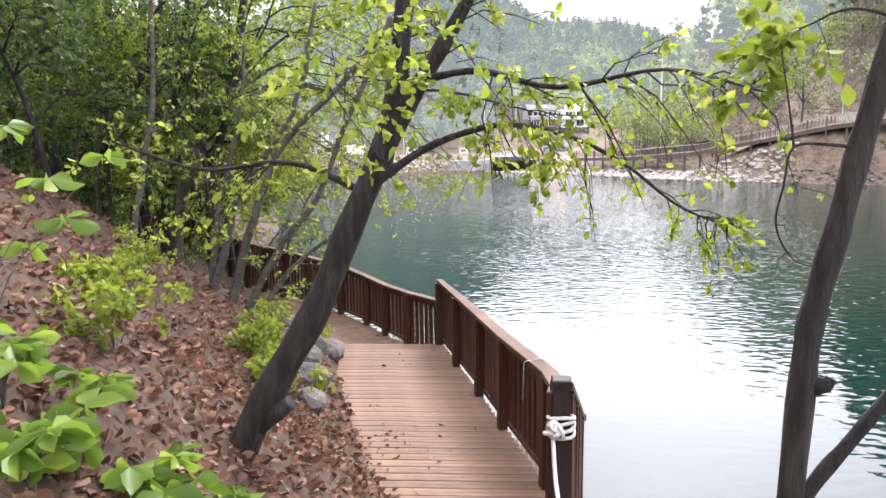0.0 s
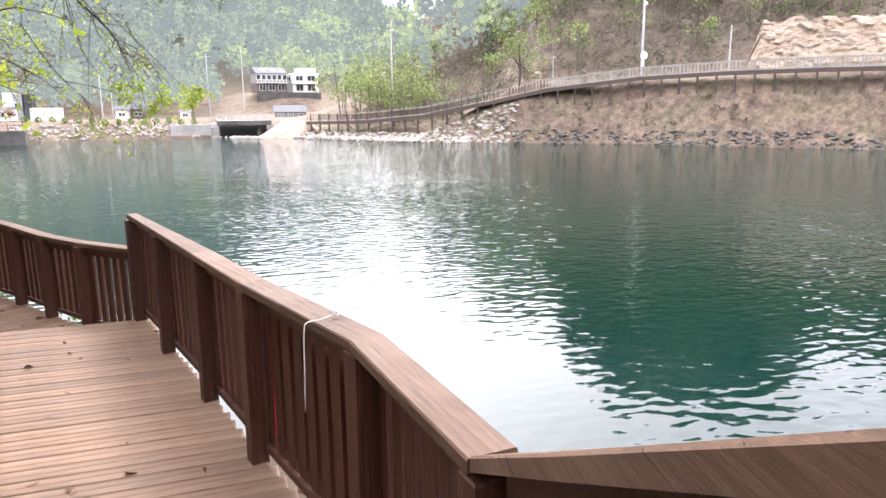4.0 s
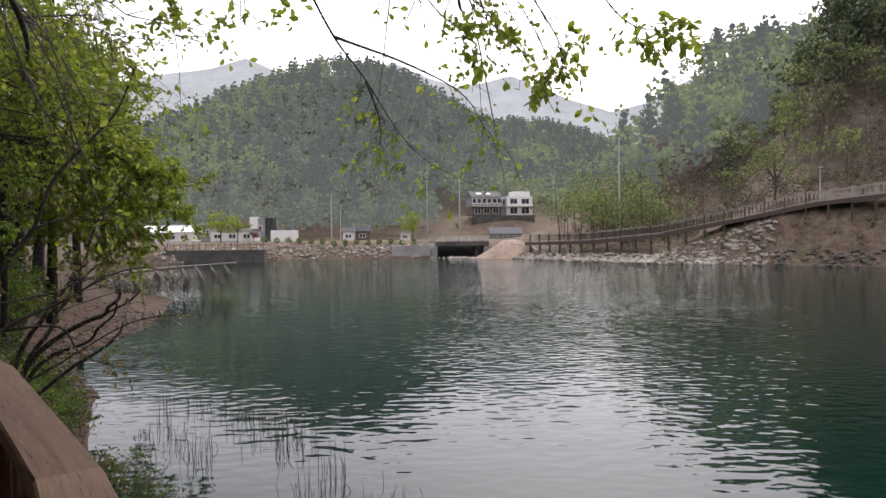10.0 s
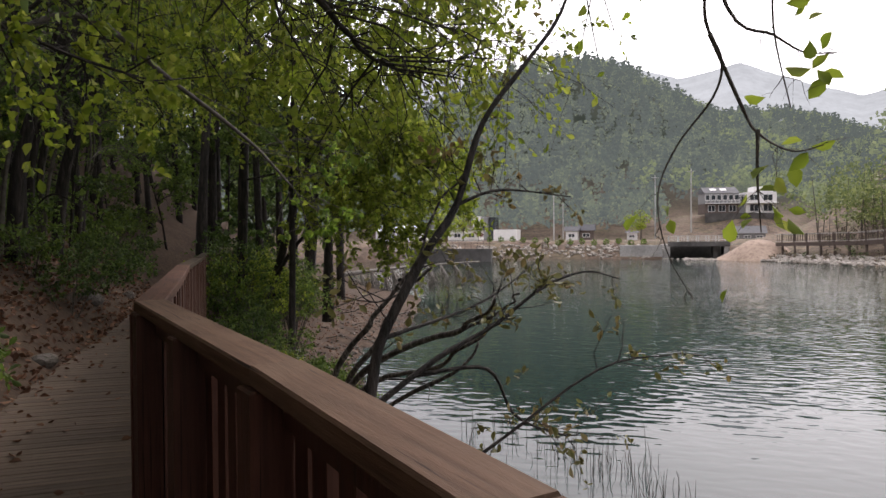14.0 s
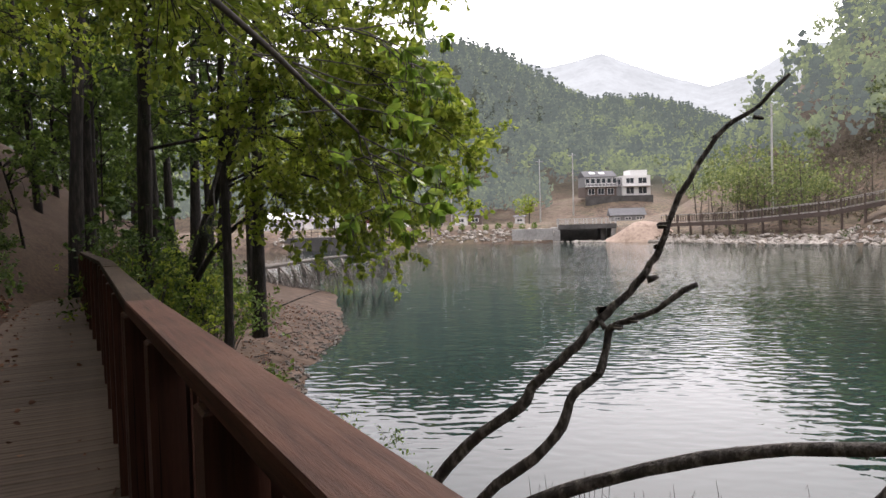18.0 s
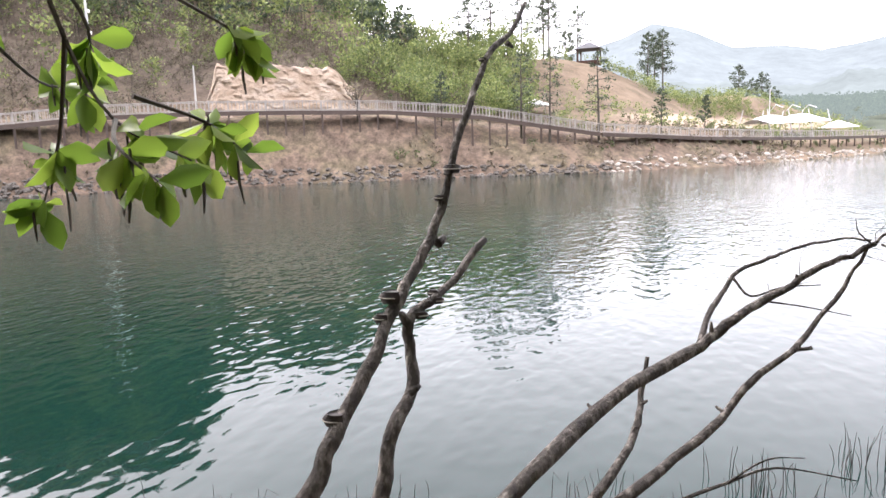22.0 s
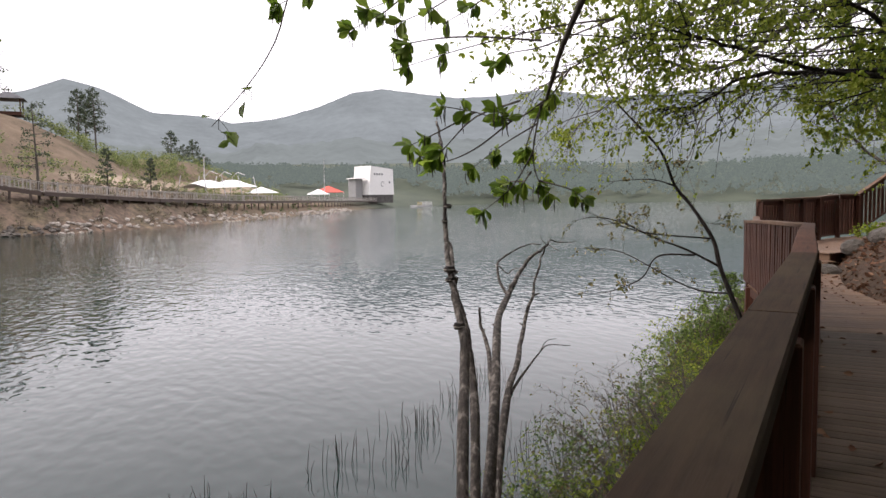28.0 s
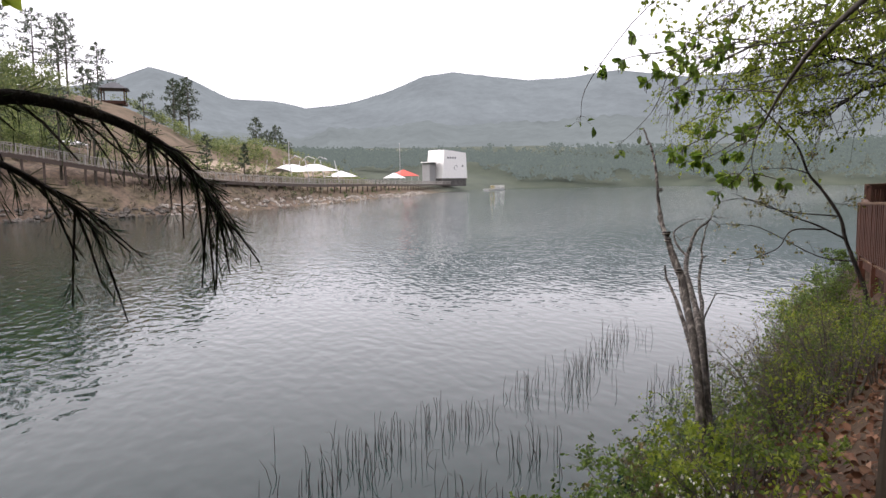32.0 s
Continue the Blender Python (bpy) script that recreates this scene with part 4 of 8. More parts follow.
def far_walk():
    ob = thing("far_boardwalk", label="long raised timber boardwalk on dark posts climbing along the far bank", category="boardwalk")
    for i in range(len(FARWALK) - 1):
        a, c = Vector(FARWALK[i]), Vector(FARWALK[i + 1])
        d = c - a
        ln, ang = math.hypot(d.x, d.y), math.atan2(d.y, d.x)
        n = Vector((-math.sin(ang), math.cos(ang), 0))
        mid = (a + c) / 2
        tl = -math.atan2(d.z, ln)
        b = Build()
        b.box(mid - Vector((0, 0, 0.1)), (d.length + 0.05, 2.0, 0.2), ang, tilt=(0, tl))
        part("deck_section", b, WOOD_OLD, ob)
        b = Build()
        b.box(mid - n * 1.0 - Vector((0, 0, 0.2)), (d.length, 0.12, 0.45), ang, tilt=(0, tl))
        part("edge_beam", b, STEEL_DARK, ob)
        for side in (-1, 1):
            b = Build()
            b.box(mid + n * side * 0.95 + Vector((0, 0, 1.12)), (d.length, 0.12, 0.08), ang, tilt=(0, tl))
            part("top_rail", b, STEEL_PALE, ob)
            b = Build()
            b.box(mid + n * side * 0.95 + Vector((0, 0, 0.18)), (d.length, 0.06, 0.07), ang, tilt=(0, tl))
            part("foot_rail", b, STEEL_PALE, ob)
        k = max(1, round(ln / (2.2 if i < 10 else 4.0)))
        for j in range(k):
            p = a.lerp(c, (j + 0.5) / k)
            g = gz(p.x, p.y)
            for side in (-1, 1):
                q = p + n * side * 0.95
                b = Build()
                b.box(q + Vector((0, 0, 0.6)), (0.13, 0.13, 1.25), ang)
                part("rail_post", b, STEEL_PALE if i > 3 else STEEL_DARK, ob)
            g0 = gz((p - n * 0.9).x, (p - n * 0.9).y)
            if p.z - g0 > 0.25:
                b = Build()
                q = p - n * 0.85
                b.box((q.x, q.y, (p.z + g0 - 1) / 2), (0.2, 0.2, p.z - g0 + 1), ang)
                part("support_post", b, STEEL_DARK, ob)
        sl = Build()
        k = int(ln / (0.4 if i < 10 else 0.8))
        for j in range(k):
            p = a.lerp(c, (j + 0.5) / k)
            for side in (-1, 1):
                q = p + n * side * 0.95
                sl.box(q + Vector((0, 0, 0.65)), (0.055, 0.03, 0.95), ang)
        tagged(part("baluster_run", sl, STEEL_PALE if i > 3 else STEEL_DARK, ob), kind="stuff")
    return ob


far_walk()


def pole(name, x, y, z0, h, r, label, cross=False, lamp=False, dish=False, mat_=POLE_CONC):
    ob = thing(name, (x, y, z0), label, name.replace("_", " "))
    b = Build()
    b.tube([(0, 0, -0.5), (0, 0, h * 0.5), (0, 0, h)], [r, r * 0.85, r * 0.65], 8)
    part("shaft", b, mat_, ob)
    if cross:
        for k in range(2):
            b = Build()
            b.box((0, 0, h - 0.5 - 0.9 * k), (1.8, 0.1, 0.1), rf.uniform(0, 3))
            part("cross_arm", b, STEEL, ob)
    if lamp:
        b = Build()
        b.box((0, -0.15, h + 0.06), (0.34, 0.5, 0.14), bevel=0.03)
        part("lamp_head", b, STEEL, ob)
    if dish:
        b = Build()
        b.tube([(0, -0.18, 1.95), (0, -0.38, 1.95), (0, -0.42, 1.95)], [0.18, 0.42, 0.5], 14)
        part("dish", b, WHITE, ob, "white round dish antenna")
        b = Build()
        b.box((0, -0.2, 1.0), (0.3, 0.2, 0.7), bevel=0.02)
        part("equipment_box", b, WHITE, ob)
        for k in range(3):
            b = Build()
            b.box((0.15, -0.1, 8.0 + k * 2.2), (0.3, 0.25, 0.35), bevel=0.03)
            part("camera_box", b, WHITE, ob)
    return ob


pole("mast", 48.6, 69.2, 6.6, 13.2, 0.17, "tall pale steel mast with a dish and small boxes", dish=True, mat_=STEEL)
pole("street_lamp", 39.8, 75.6, 5.2, 3.4, 0.07, "slim pale lamp post beside the far boardwalk", lamp=True, mat_=STEEL)
pole("utility_pole", 55.2, 61.6, 6.4, 5.0, 0.13, "short pale pole at the edge of the rock cut", cross=False)
pole("utility_pole", 23.8, 98.7, 2.0, 13.5, 0.16, "tall grey concrete utility pole among young trees", cross=True)
pole("utility_pole", 2.2, 158, 2, 14, 0.17, "grey concrete utility pole below the house", cross=True)
pole("utility_pole", -24, 139, 1.2, 9, 0.14, "grey concrete utility pole in the village", cross=True)
pole("utility_pole", -22.2, 139, 1.2, 7.2, 0.12, "grey concrete utility pole in the village")
pole("utility_pole", -5, 150, 1.2, 13, 0.15, "lattice-topped pole in the village", cross=True, mat_=STEEL)
pole("street_lamp", 148, -4, 1.6, 9.5, 0.14, "tall pale lamp post beside the white canopy", lamp=True, mat_=STEEL)
pole("flag_pole", 212, -48, 1.0, 14, 0.12, "thin white flag pole near the red tent", mat_=STEEL)


# bridge over the inlet
def bridge():
    ob = thing("bridge", (1.5, 114, 0), "low concrete road bridge with a pale railing over the inlet", "bridge")
    # the dark wall behind the opening is added for the shade under the deck
    for nm, c, s, m in (("deck", (0.2, 3, 0.55), (8.6, 7, 0.5), CONCRETE), ("edge_beam", (0.2, -0.55, 0.45), (8.8, 0.3, 0.75), CONC_DARK), ("abutment", (-4.6, 3, -1.2), (1.4, 7.2, 3.2), CONCRETE), ("abutment", (4.4, 3, -1.2), (1.2, 7.2, 3.2), CONCRETE), ("pier_wall", (2.6, 3.4, -1.4), (0.6, 6, 3.4), CONC_DARK), ("shade_wall", (0, 7.6, -1.4), (8.6, 0.5, 3.4), CONC_DARK)):
        b = Build()
        b.box(c, s, bevel=0.03)
        part(nm, b, m, ob)
    for y in (-0.4, 6.4):
        for k in range(3):
            b = Build()
            b.box((0.2, y, 1.05 + 0.3 * k), (8.8, 0.07, 0.07))
            part("guard_rail", b, STEEL, ob)
        for k in range(7):
            b = Build()
            b.box((-4.1 + k * 1.43, y, 1.2), (0.12, 0.12, 0.95))
            part("rail_post", b, STEEL, ob)
    return ob


bridge()
wall = thing("quay_wall", label="low stained concrete quay beside the bridge", category="wall", kind="structure")
b = Build()
b.box((-6.6, 111.8, -0.85), (6.2, 1.0, 2.3), bevel=0.04)
part("wall_block", b, CONCRETE, wall)
b = Build()
b.box((-33.5, 97.6, -1.0), (14, 1.0, 2.1), bevel=0.04)
part("wall_block", b, CONC_DARK, wall)
fence = thing("quay_fence", label="thin grey railing on top of the dark quay wall", category="fence")
for k in range(16):
    b = Build()
    b.box((-40.3 + k * 0.9, 97.6, 0.55), (0.07, 0.07, 1.1))
    part("post", b, STEEL_DARK, fence)
for k in range(2):
    b = Build()
    b.box((-33.5, 97.6, 0.75 + 0.5 * k), (14, 0.05, 0.06))
    part("rail", b, STEEL_DARK, fence)


def rock_verts(r, rng, flat=0.6):
    """A rough stone of 20 faces."""
    t = (1 + 5 ** 0.5) / 2
    v = np.array([(-1, t, 0), (1, t, 0), (-1, -t, 0), (1, -t, 0), (0, -1, t), (0, 1, t), (0, -1, -t), (0, 1, -t), (t, 0, -1), (t, 0, 1), (-t, 0, -1), (-t, 0, 1)]) / 1.9
    v = v * rng.uniform(0.7, 1.25, (12, 1)) * np.array([1.0, rng.uniform(0.6, 1.0), flat]) * r
    a = rng.uniform(0, 6.28)
    c, s = math.cos(a), math.sin(a)
    return v @ np.array([[c, -s, 0], [s, c, 0], [0, 0, 1]])


ICO = [(0, 11, 5), (0, 5, 1), (0, 1, 7), (0, 7, 10), (0, 10, 11), (1, 5, 9), (5, 11, 4), (11, 10, 2), (10, 7, 6), (7, 1, 8), (3, 9, 4), (3, 4, 2), (3, 2, 6), (3, 6, 8), (3, 8, 9), (4, 9, 5), (2, 4, 11), (6, 2, 10), (8, 6, 7), (9, 8, 1)]


def stones(name, places, material, label, rng, flat=0.6):
    b = Build()
    for x, y, z, r in places:
        v = rock_verts(r, rng, flat) + np.array([x, y, z])
        b.add([tuple(q) for q in v], ICO)
    return tagged(part(name, b, material), label, "rocks", kind="stuff")


def along(line, n, lo, hi, rng, rmin, rmax, sink=0.2):
    out = []
    pts = [Vector(p[:2]) for p in line]
    tot = [(q - p).length for p, q in zip(pts, pts[1:])]
    for _ in range(n):
        k = rng.choice(len(tot), p=np.array(tot) / sum(tot))
        t = rng.uniform()
        p = pts[k].lerp(pts[k + 1], t)
        d = (pts[k + 1] - pts[k]).normalized()
        nn = Vector((-d.y, d.x))
        o = rng.uniform(lo, hi)
        q = p + nn * o
        r = rng.uniform(rmin, rmax) ** 1.0
        out.append((q.x, q.y, max(gz(q.x, q.y), WATER - 0.1) + r * sink, r))
    return out


stones("shore_rubble", along([p[:2] for p in SHORE[2:7]], 620, 0.0, 3.6, nf, 0.16, 0.45), ROCK_PALE, "pale rubble revetment along the village shore", nf)
stones("shore_rubble", along([p[:2] for p in SHORE[6:10]], 900, -0.2, 4.2, nf, 0.12, 0.5), ROCK_PALE, "pale broken stones along the far waterline", nf)
stones("shore_rocks", along([p[:2] for p in SHORE[9:16]], 700, -0.3, 1.5, nf, 0.12, 0.45), ROCK, "dark rocks along the foot of the bank", nf)
stones("shore_rocks", along([p[:2] for p in SHORE[15:20]], 420, -0.3, 2.4, nf, 0.15, 0.5), ROCK_PALE, "scattered stones on the sandy far shore", nf)

# pale heap of sand beside the bridge
b = Build()
ring, vs, fs = 14, [], []
for k, (u, z) in enumerate(((1.0, -1.9), (0.75, -0.9), (0.5, 0.2), (0.25, 0.9), (0.02, 1.1))):
    for j in range(ring):
        a = 2 * math.pi * j / ring
        rr = u * (1 + 0.15 * math.sin(3 * a + k))
        vs.append((9.2 + 5.6 * rr * math.cos(a), 107.5 + 5.5 * rr * math.sin(a), z))
for k in range(4):
    for j in range(ring):
        fs.append((k * ring + j, k * ring + (j + 1) % ring, (k + 1) * ring + (j + 1) % ring, (k + 1) * ring + j))
b.add(vs, fs)
tagged(part("sand_mound", b, SAND, smooth=True), "pale heap of sand and gravel beside the bridge", "sand heap")


# rock cut behind the far boardwalk
def rock_cut():
    """Face after face of broken stone, from the path's level up to the turf of the hill."""
    n, m = 120, 44
    u, v = np.meshgrid(np.linspace(0, 1, n), np.linspace(0, 1, m))
    x0, y0 = 57.0 + 13.5 * u, 62.5 - 16.0 * u
    crest = np.minimum(1, np.minimum(u / 0.1, (1 - u) / 0.22)) * (6.2 + 0.5 * wave(u * 10, u * 0, 61, 1.6) + 0.45 * wave(u * 40, u * 0, 62, 1.2))
    blocks = np.array([[noise.cell(Vector((uu * 15 + 0.35 * round(vv * 6), vv * 6, 2.0))) for uu in np.linspace(0, 1, n)] for vv in np.linspace(0, 1, m)])
    fine = np.array([[noise.noise(Vector((uu * 40, vv * 14, 1.0))) for uu in np.linspace(0, 1, n)] for vv in np.linspace(0, 1, m)])
    joints = np.array([[noise.cell(Vector((uu * 38 + 0.5 * round(vv * 17), vv * 17, 5.0))) for uu in np.linspace(0, 1, n)] for vv in np.linspace(0, 1, m)])
    back = 2.2 * v ** 1.2 + 0.3 * blocks + 0.1 * joints + 0.22 * fine
    z = 5.7 + crest * v + 0.25 * fine * v
    vs = np.stack([x0 + 0.77 * back, y0 + 0.64 * back, z], -1).reshape(-1, 3)
    # turf shelf running back from the crest into the hill
    q = np.arange(n * m).reshape(m, n)
    rim = vs[-n:] + np.array([0.77, 0.64, 0]) * 4.5
    rim[:, 2] = np.maximum(ground_z(rim[:, 0], rim[:, 1]) - 0.4, vs[-n:, 2] - 0.6)
    vs = np.concatenate([vs, rim])
    q = np.concatenate([q, np.arange(n * m, n * m + n)[None]])
    ob = thing("rock_cut", (0, 0, 0), "bare cream sandstone face cut into the hillside", "cliff")

    def piece(nm, r0, r1, c0, c1, m_):
        g = q[r0:r1 + 1, c0:c1 + 1]
        k = g.shape[0] * g.shape[1]
        i = np.arange(k).reshape(g.shape)
        f = np.stack([i[:-1, :-1], i[:-1, 1:], i[1:, 1:], i[1:, :-1]], -1).reshape(-1, 4)
        part(nm, array_mesh(nm, vs[g.ravel()], f, m_), m_, ob)

    for c0, c1 in ((0, 17), (17, 41), (41, 58), (58, 83), (83, 101), (101, n - 1)):
        piece("rock_face", 0, m - 1, c0, c1, CLIFF)
    piece("turf_shelf", m - 1, m, 0, n - 1, GROUND)
    return ob


rock_cut()


# ---- buildings ----
def box_part(ob, nm, c, s, m, rz=0, label="", bevel=0.02):
    b = Build()
    b.box(c, s, rz, bevel)
    return part(nm, b, m, ob, label)


def window(ob, c, w, h, panes=2, m=WHITE):
    """A window in a wall facing the lake."""
    f = box_part(ob, "window", c, (w, 0.14, h), m)
    for k in range(panes):
        pw = (w - 0.12 * (panes + 1)) / panes
        box_part(f, "pane", (c[0] - w / 2 + 0.12 + pw / 2 + k * (pw + 0.12), c[1] - 0.03, c[2]), (pw, 0.14, h - 0.2), GLASS_DARK, bevel=0.0)
    return f


def lake_house():
    z = 6.7
    ob = thing("house", (12.0, 170, z), "white and dark grey three-storey villa with balconies above the lake", "house")
    ob.rotation_euler, ob.scale = (0, 0, 0.2), (0.86, 0.86, 0.8)
    box_part(ob, "wall", (-4.4, 0, 1.4), (8.4, 7, 2.8), BROWNWALL, label="dark brick ground floor")
    box_part(ob, "wall", (-4.4, 0, 4.2), (8.4, 7, 2.8), GREYWALL)
    box_part(ob, "wall", (5.4, 0.4, 2.9), (7.6, 7, 5.8), WHITE)
    box_part(ob, "wall", (6.6, 1.2, 6.6), (4.8, 5, 1.7), WHITE)
    box_part(ob, "wall", (0.6, 0.8, 2.6), (2.4, 6, 5.2), GREYWALL)
    b = Build()
    b.add([(-8.8, -3.7, 5.6), (0, -3.7, 5.6), (0, 0.2, 7.5), (-8.8, 0.2, 7.5), (0, 3.7, 5.8), (-8.8, 3.7, 5.8)], [(0, 1, 2, 3), (3, 2, 4, 5), (1, 4, 2), (5, 0, 3), (0, 5, 4, 1)])
    roof = part("roof", b, ROOF_GREY, ob)
    for k in range(2):
        b = Build()
        b.box((-6.2 + 2.6 * k, -1.6, 6.72), (1.5, 1.3, 0.1), 0, tilt=(0.45, 0))
        part("skylight", b, WHITE, roof)
    box_part(ob, "balcony", (-4.4, -4.0, 2.75), (8.4, 1.3, 0.16), WHITE)
    for k in range(9):
        box_part(ob, "baluster", (-8.4 + k, -4.55, 3.2), (0.1, 0.08, 0.9), WHITE, bevel=0)
    box_part(ob, "hand_rail", (-4.4, -4.55, 3.68), (8.4, 0.09, 0.09), WHITE)
    for k in range(6):
        window(ob, (-8.0 + k * 1.45, -3.55, 4.35), 1.2, 1.6, 1)
    for k in range(3):
        window(ob, (-7.0 + k * 2.6, -3.55, 1.4), 1.8, 1.8)
    window(ob, (3.6, -3.15, 4.3), 2.2, 1.6)
    window(ob, (7.0, -3.15, 4.3), 2.4, 1.7)
    window(ob, (3.6, -3.15, 1.5), 2.2, 2.0)
    window(ob, (7.0, -3.15, 1.5), 2.4, 2.0)
    window(ob, (0.6, -2.25, 4.0), 1.6, 1.7)
    box_part(ob, "balcony", (5.4, -3.6, 2.75), (7.6, 1.2, 0.16), WHITE)
    box_part(ob, "base_wall", (0, -5.2, -1.3), (18, 0.6, 2.6), CONC_DARK)
    return ob


lake_house()


def simple_house(name, x, y, z, w, d, h, m, label, roof=None, rise=0.0, wins=2, rz=0.0):
    ob = thing(name, (x, y, z), label, "building")
    ob.rotation_euler = (0, 0, rz)
    box_part(ob, "wall", (0, 0, h / 2 - 0.3), (w, d, h + 0.6), m)
    if roof:
        b = Build()
        o = 0.35
        b.add([(-w / 2 - o, -d / 2 - o, h), (w / 2 + o, -d / 2 - o, h), (w / 2 + o, 0, h + rise), (-w / 2 - o, 0, h + rise), (w / 2 + o, d / 2 + o, h), (-w / 2 - o, d / 2 + o, h)], [(0, 1, 2, 3), (3, 2, 4, 5), (1, 4, 2), (5, 0, 3), (0, 5, 4, 1)])
        part("roof", b, roof, ob)
    for k in range(wins):
        window(ob, (-w / 2 + w * (k + 0.5) / wins, -d / 2 - 0.04, h * 0.55), min(1.4, w / wins * 0.6), min(1.3, h * 0.4), 2)
    return ob


simple_house("white_box_building", -33, 137, 0.9, 4.6, 4, 2.35, WHITE, "plain white box-shaped building on the far shore", wins=0)
gb = simple_house("grey_building", -38.4, 140, 0.9, 3.0, 4, 5.0, GREYWALL, "narrow pale grey building with a tall glazed side", wins=1)
box_part(gb, "wall", (-1.0, -0.1, 2.4), (1.6, 4.1, 5.4), WHITE)
box_part(gb, "glazing", (2.0, -0.4, 2.6), (1.4, 3.2, 4.6), GLASS_DARK)
simple_house("white_hall", -49.5, 122, 0.9, 8.5, 5, 2.0, WHITE, "low white gabled hall beside the lake", CANVAS, 1.2, 4)
simple_house("long_shed", -52, 140, 0.9, 16, 5, 3.6, GREYWALL, "long grey shed with a flat roof", ROOF_GREY, 0.3, 5)
simple_house("white_annex", -40, 128, 0.9, 8, 4, 2.2, WHITE, "low white annex behind the shore trees", ROOF_GREY, 0.4, 3)
simple_house("garden_hut", -20, 136, 0.9, 2.2, 2.4, 1.9, WHITE, "small white hut with a dark roof", ROOF_GREY, 0.9, 1)
simple_house("garden_hut", -17.5, 138, 0.9, 2.6, 2.4, 2.0, BROWNWALL, "small brown hut with a dark gabled roof", ROOF_GREY, 1.2, 1)
simple_house("tiled_house", 11, 140, 0.8, 6, 5, 1.3, GREYWALL, "low house with a grey tiled roof behind the bridge", ROOF_GREY, 1.4, 3)
simple_house("garden_hut", -9, 137, 0.9, 1.8, 2, 1.5, WHITE, "small white hut near the bridge", ROOF_GREY, 0.3, 1)


def white_building():
    ob = thing("white_building", (266, -84, 0.2), "tall white block with slanting side and row of small windows", "building")
    ob.rotation_euler, ob.scale = (0, 0, -1.15), (0.84, 0.9, 0.93)
    b = Build()
    b.add([(-8.5, -5, 3.4), (8.8, -5, 3.4), (8.2, -5, 15.0), (-7.0, -5, 16.2), (-8.5, 6, 3.4), (8.8, 6, 3.4), (8.2, 6, 15.0), (-7.0, 6, 16.2)], [(0, 1, 2, 3), (5, 4, 7, 6), (1, 5, 6, 2), (4, 0, 3, 7), (3, 2, 6, 7), (4, 5, 1, 0)])
    part("wall", b, WHITE, ob)
    box_part(ob, "ground_floor", (0, 0, 1.6), (17, 9.4, 3.6), CONC_DARK)
    for x, z in ((-4.6, 12.6), (-2.9, 12.6), (-1.2, 12.6), (0.5, 12.6), (5.6, 9.0)):
        window(ob, (x, -5.04, z), 0.9, 0.9, 1, GREYWALL)
    b = Build()
    b.tube([(1.1 * math.cos(a) + 0.8, -5.05, 8.2 + 1.1 * math.sin(a)) for a in np.linspace(0.2, 5.2, 14)], [0.12] * 14, 5)
    part("wall_sign", b, GREYWALL, ob, "grey ring-shaped sign on the wall")
    box_part(ob, "side_tower", (-11.5, 1, 5.2), (4.4, 5, 10.4), GREYWALL)
    box_part(ob, "side_roof", (-11.8, 0, 10.6), (6.4, 6.4, 0.4), WHITE)
    return ob


white_building()


def canopy():
    ob = thing("tensile_canopy", (148, -7, 1.5), "white tensile fabric canopy with tall masts over a stage", "canopy")
    ob.rotation_euler = (0, 0, -0.75)
    n, m = 16, 8
    vs, fs = [], []
    for j in range(m):
        for i in range(n):
            u, v = i / (n - 1), j / (m - 1)
            x, y = -9 + 18 * u, -4 + 8 * v
            z = 2.8 + 1.9 * (1 - abs(2 * v - 1)) * (0.55 + 0.45 * abs(math.sin(u * math.pi * 2.0))) + 0.5 * u
            vs.append((x, y, z))
    for j in range(m - 1):
        for i in range(n - 1):
            fs.append((j * n + i, j * n + i + 1, (j + 1) * n + i + 1, (j + 1) * n + i))
    part("fabric_roof", Build().add(vs, fs), CANVAS, ob)
    for x in (-9, -3, 3, 9):
        for y in (-4, 4):
            b = Build()
            b.tube([(x * 1.02, y * 1.05, -0.5), (x, y * 0.7, 5.6)], [0.12, 0.09], 6)
            part("mast", b, STEEL, ob)
    for k in range(3):
        b = Build()
        b.tube([(-6 + 5 * k, -4, 5.8), (-3 + 5 * k, 0, 6.6), (0.5 + 5 * k, 4, 5.6)], [0.08] * 3, 5)
        part("truss", b, STEEL, ob)
    box_part(ob, "stage", (0, 1, 0.3), (14, 5, 1.4), GREYWALL)
    return ob


canopy()


def tent(x, y, z, w, h, m, label, rz=0.0):
    ob = thing("tent", (x, y, z), label, "tent")
    ob.rotation_euler = (0, 0, rz)
    b = Build()
    b.add([(-w / 2, -w / 2, h * 0.55), (w / 2, -w / 2, h * 0.55), (w / 2, w / 2, h * 0.55), (-w / 2, w / 2, h * 0.55), (0, 0, h)], [(0, 1, 4), (1, 2, 4), (2, 3, 4), (3, 0, 4), (3, 2, 1, 0)])
    part("roof", b, m, ob)
    for sx in (-1, 1):
        for sy in (-1, 1):
            b = Build()
            b.box((sx * w * 0.47, sy * w * 0.47, h * 0.25), (0.1, 0.1, h * 0.7))
            part("leg", b, STEEL, ob)
    return ob


tent(170, -20, 1.5, 7.5, 3.6, CANVAS, "small white peaked tent beside the lakeside path")
tent(222, -52, 1.2, 9, 5.2, CANVAS_RED, "red peaked tent in front of the white building")
tent(205, -44, 1.2, 6, 3.8, CANVAS, "small white peaked tent near the red one")
tent(88.5, 31, 5.8, 4, 2.2, CANVAS, "white parasol tent on the green slope", 0.4)


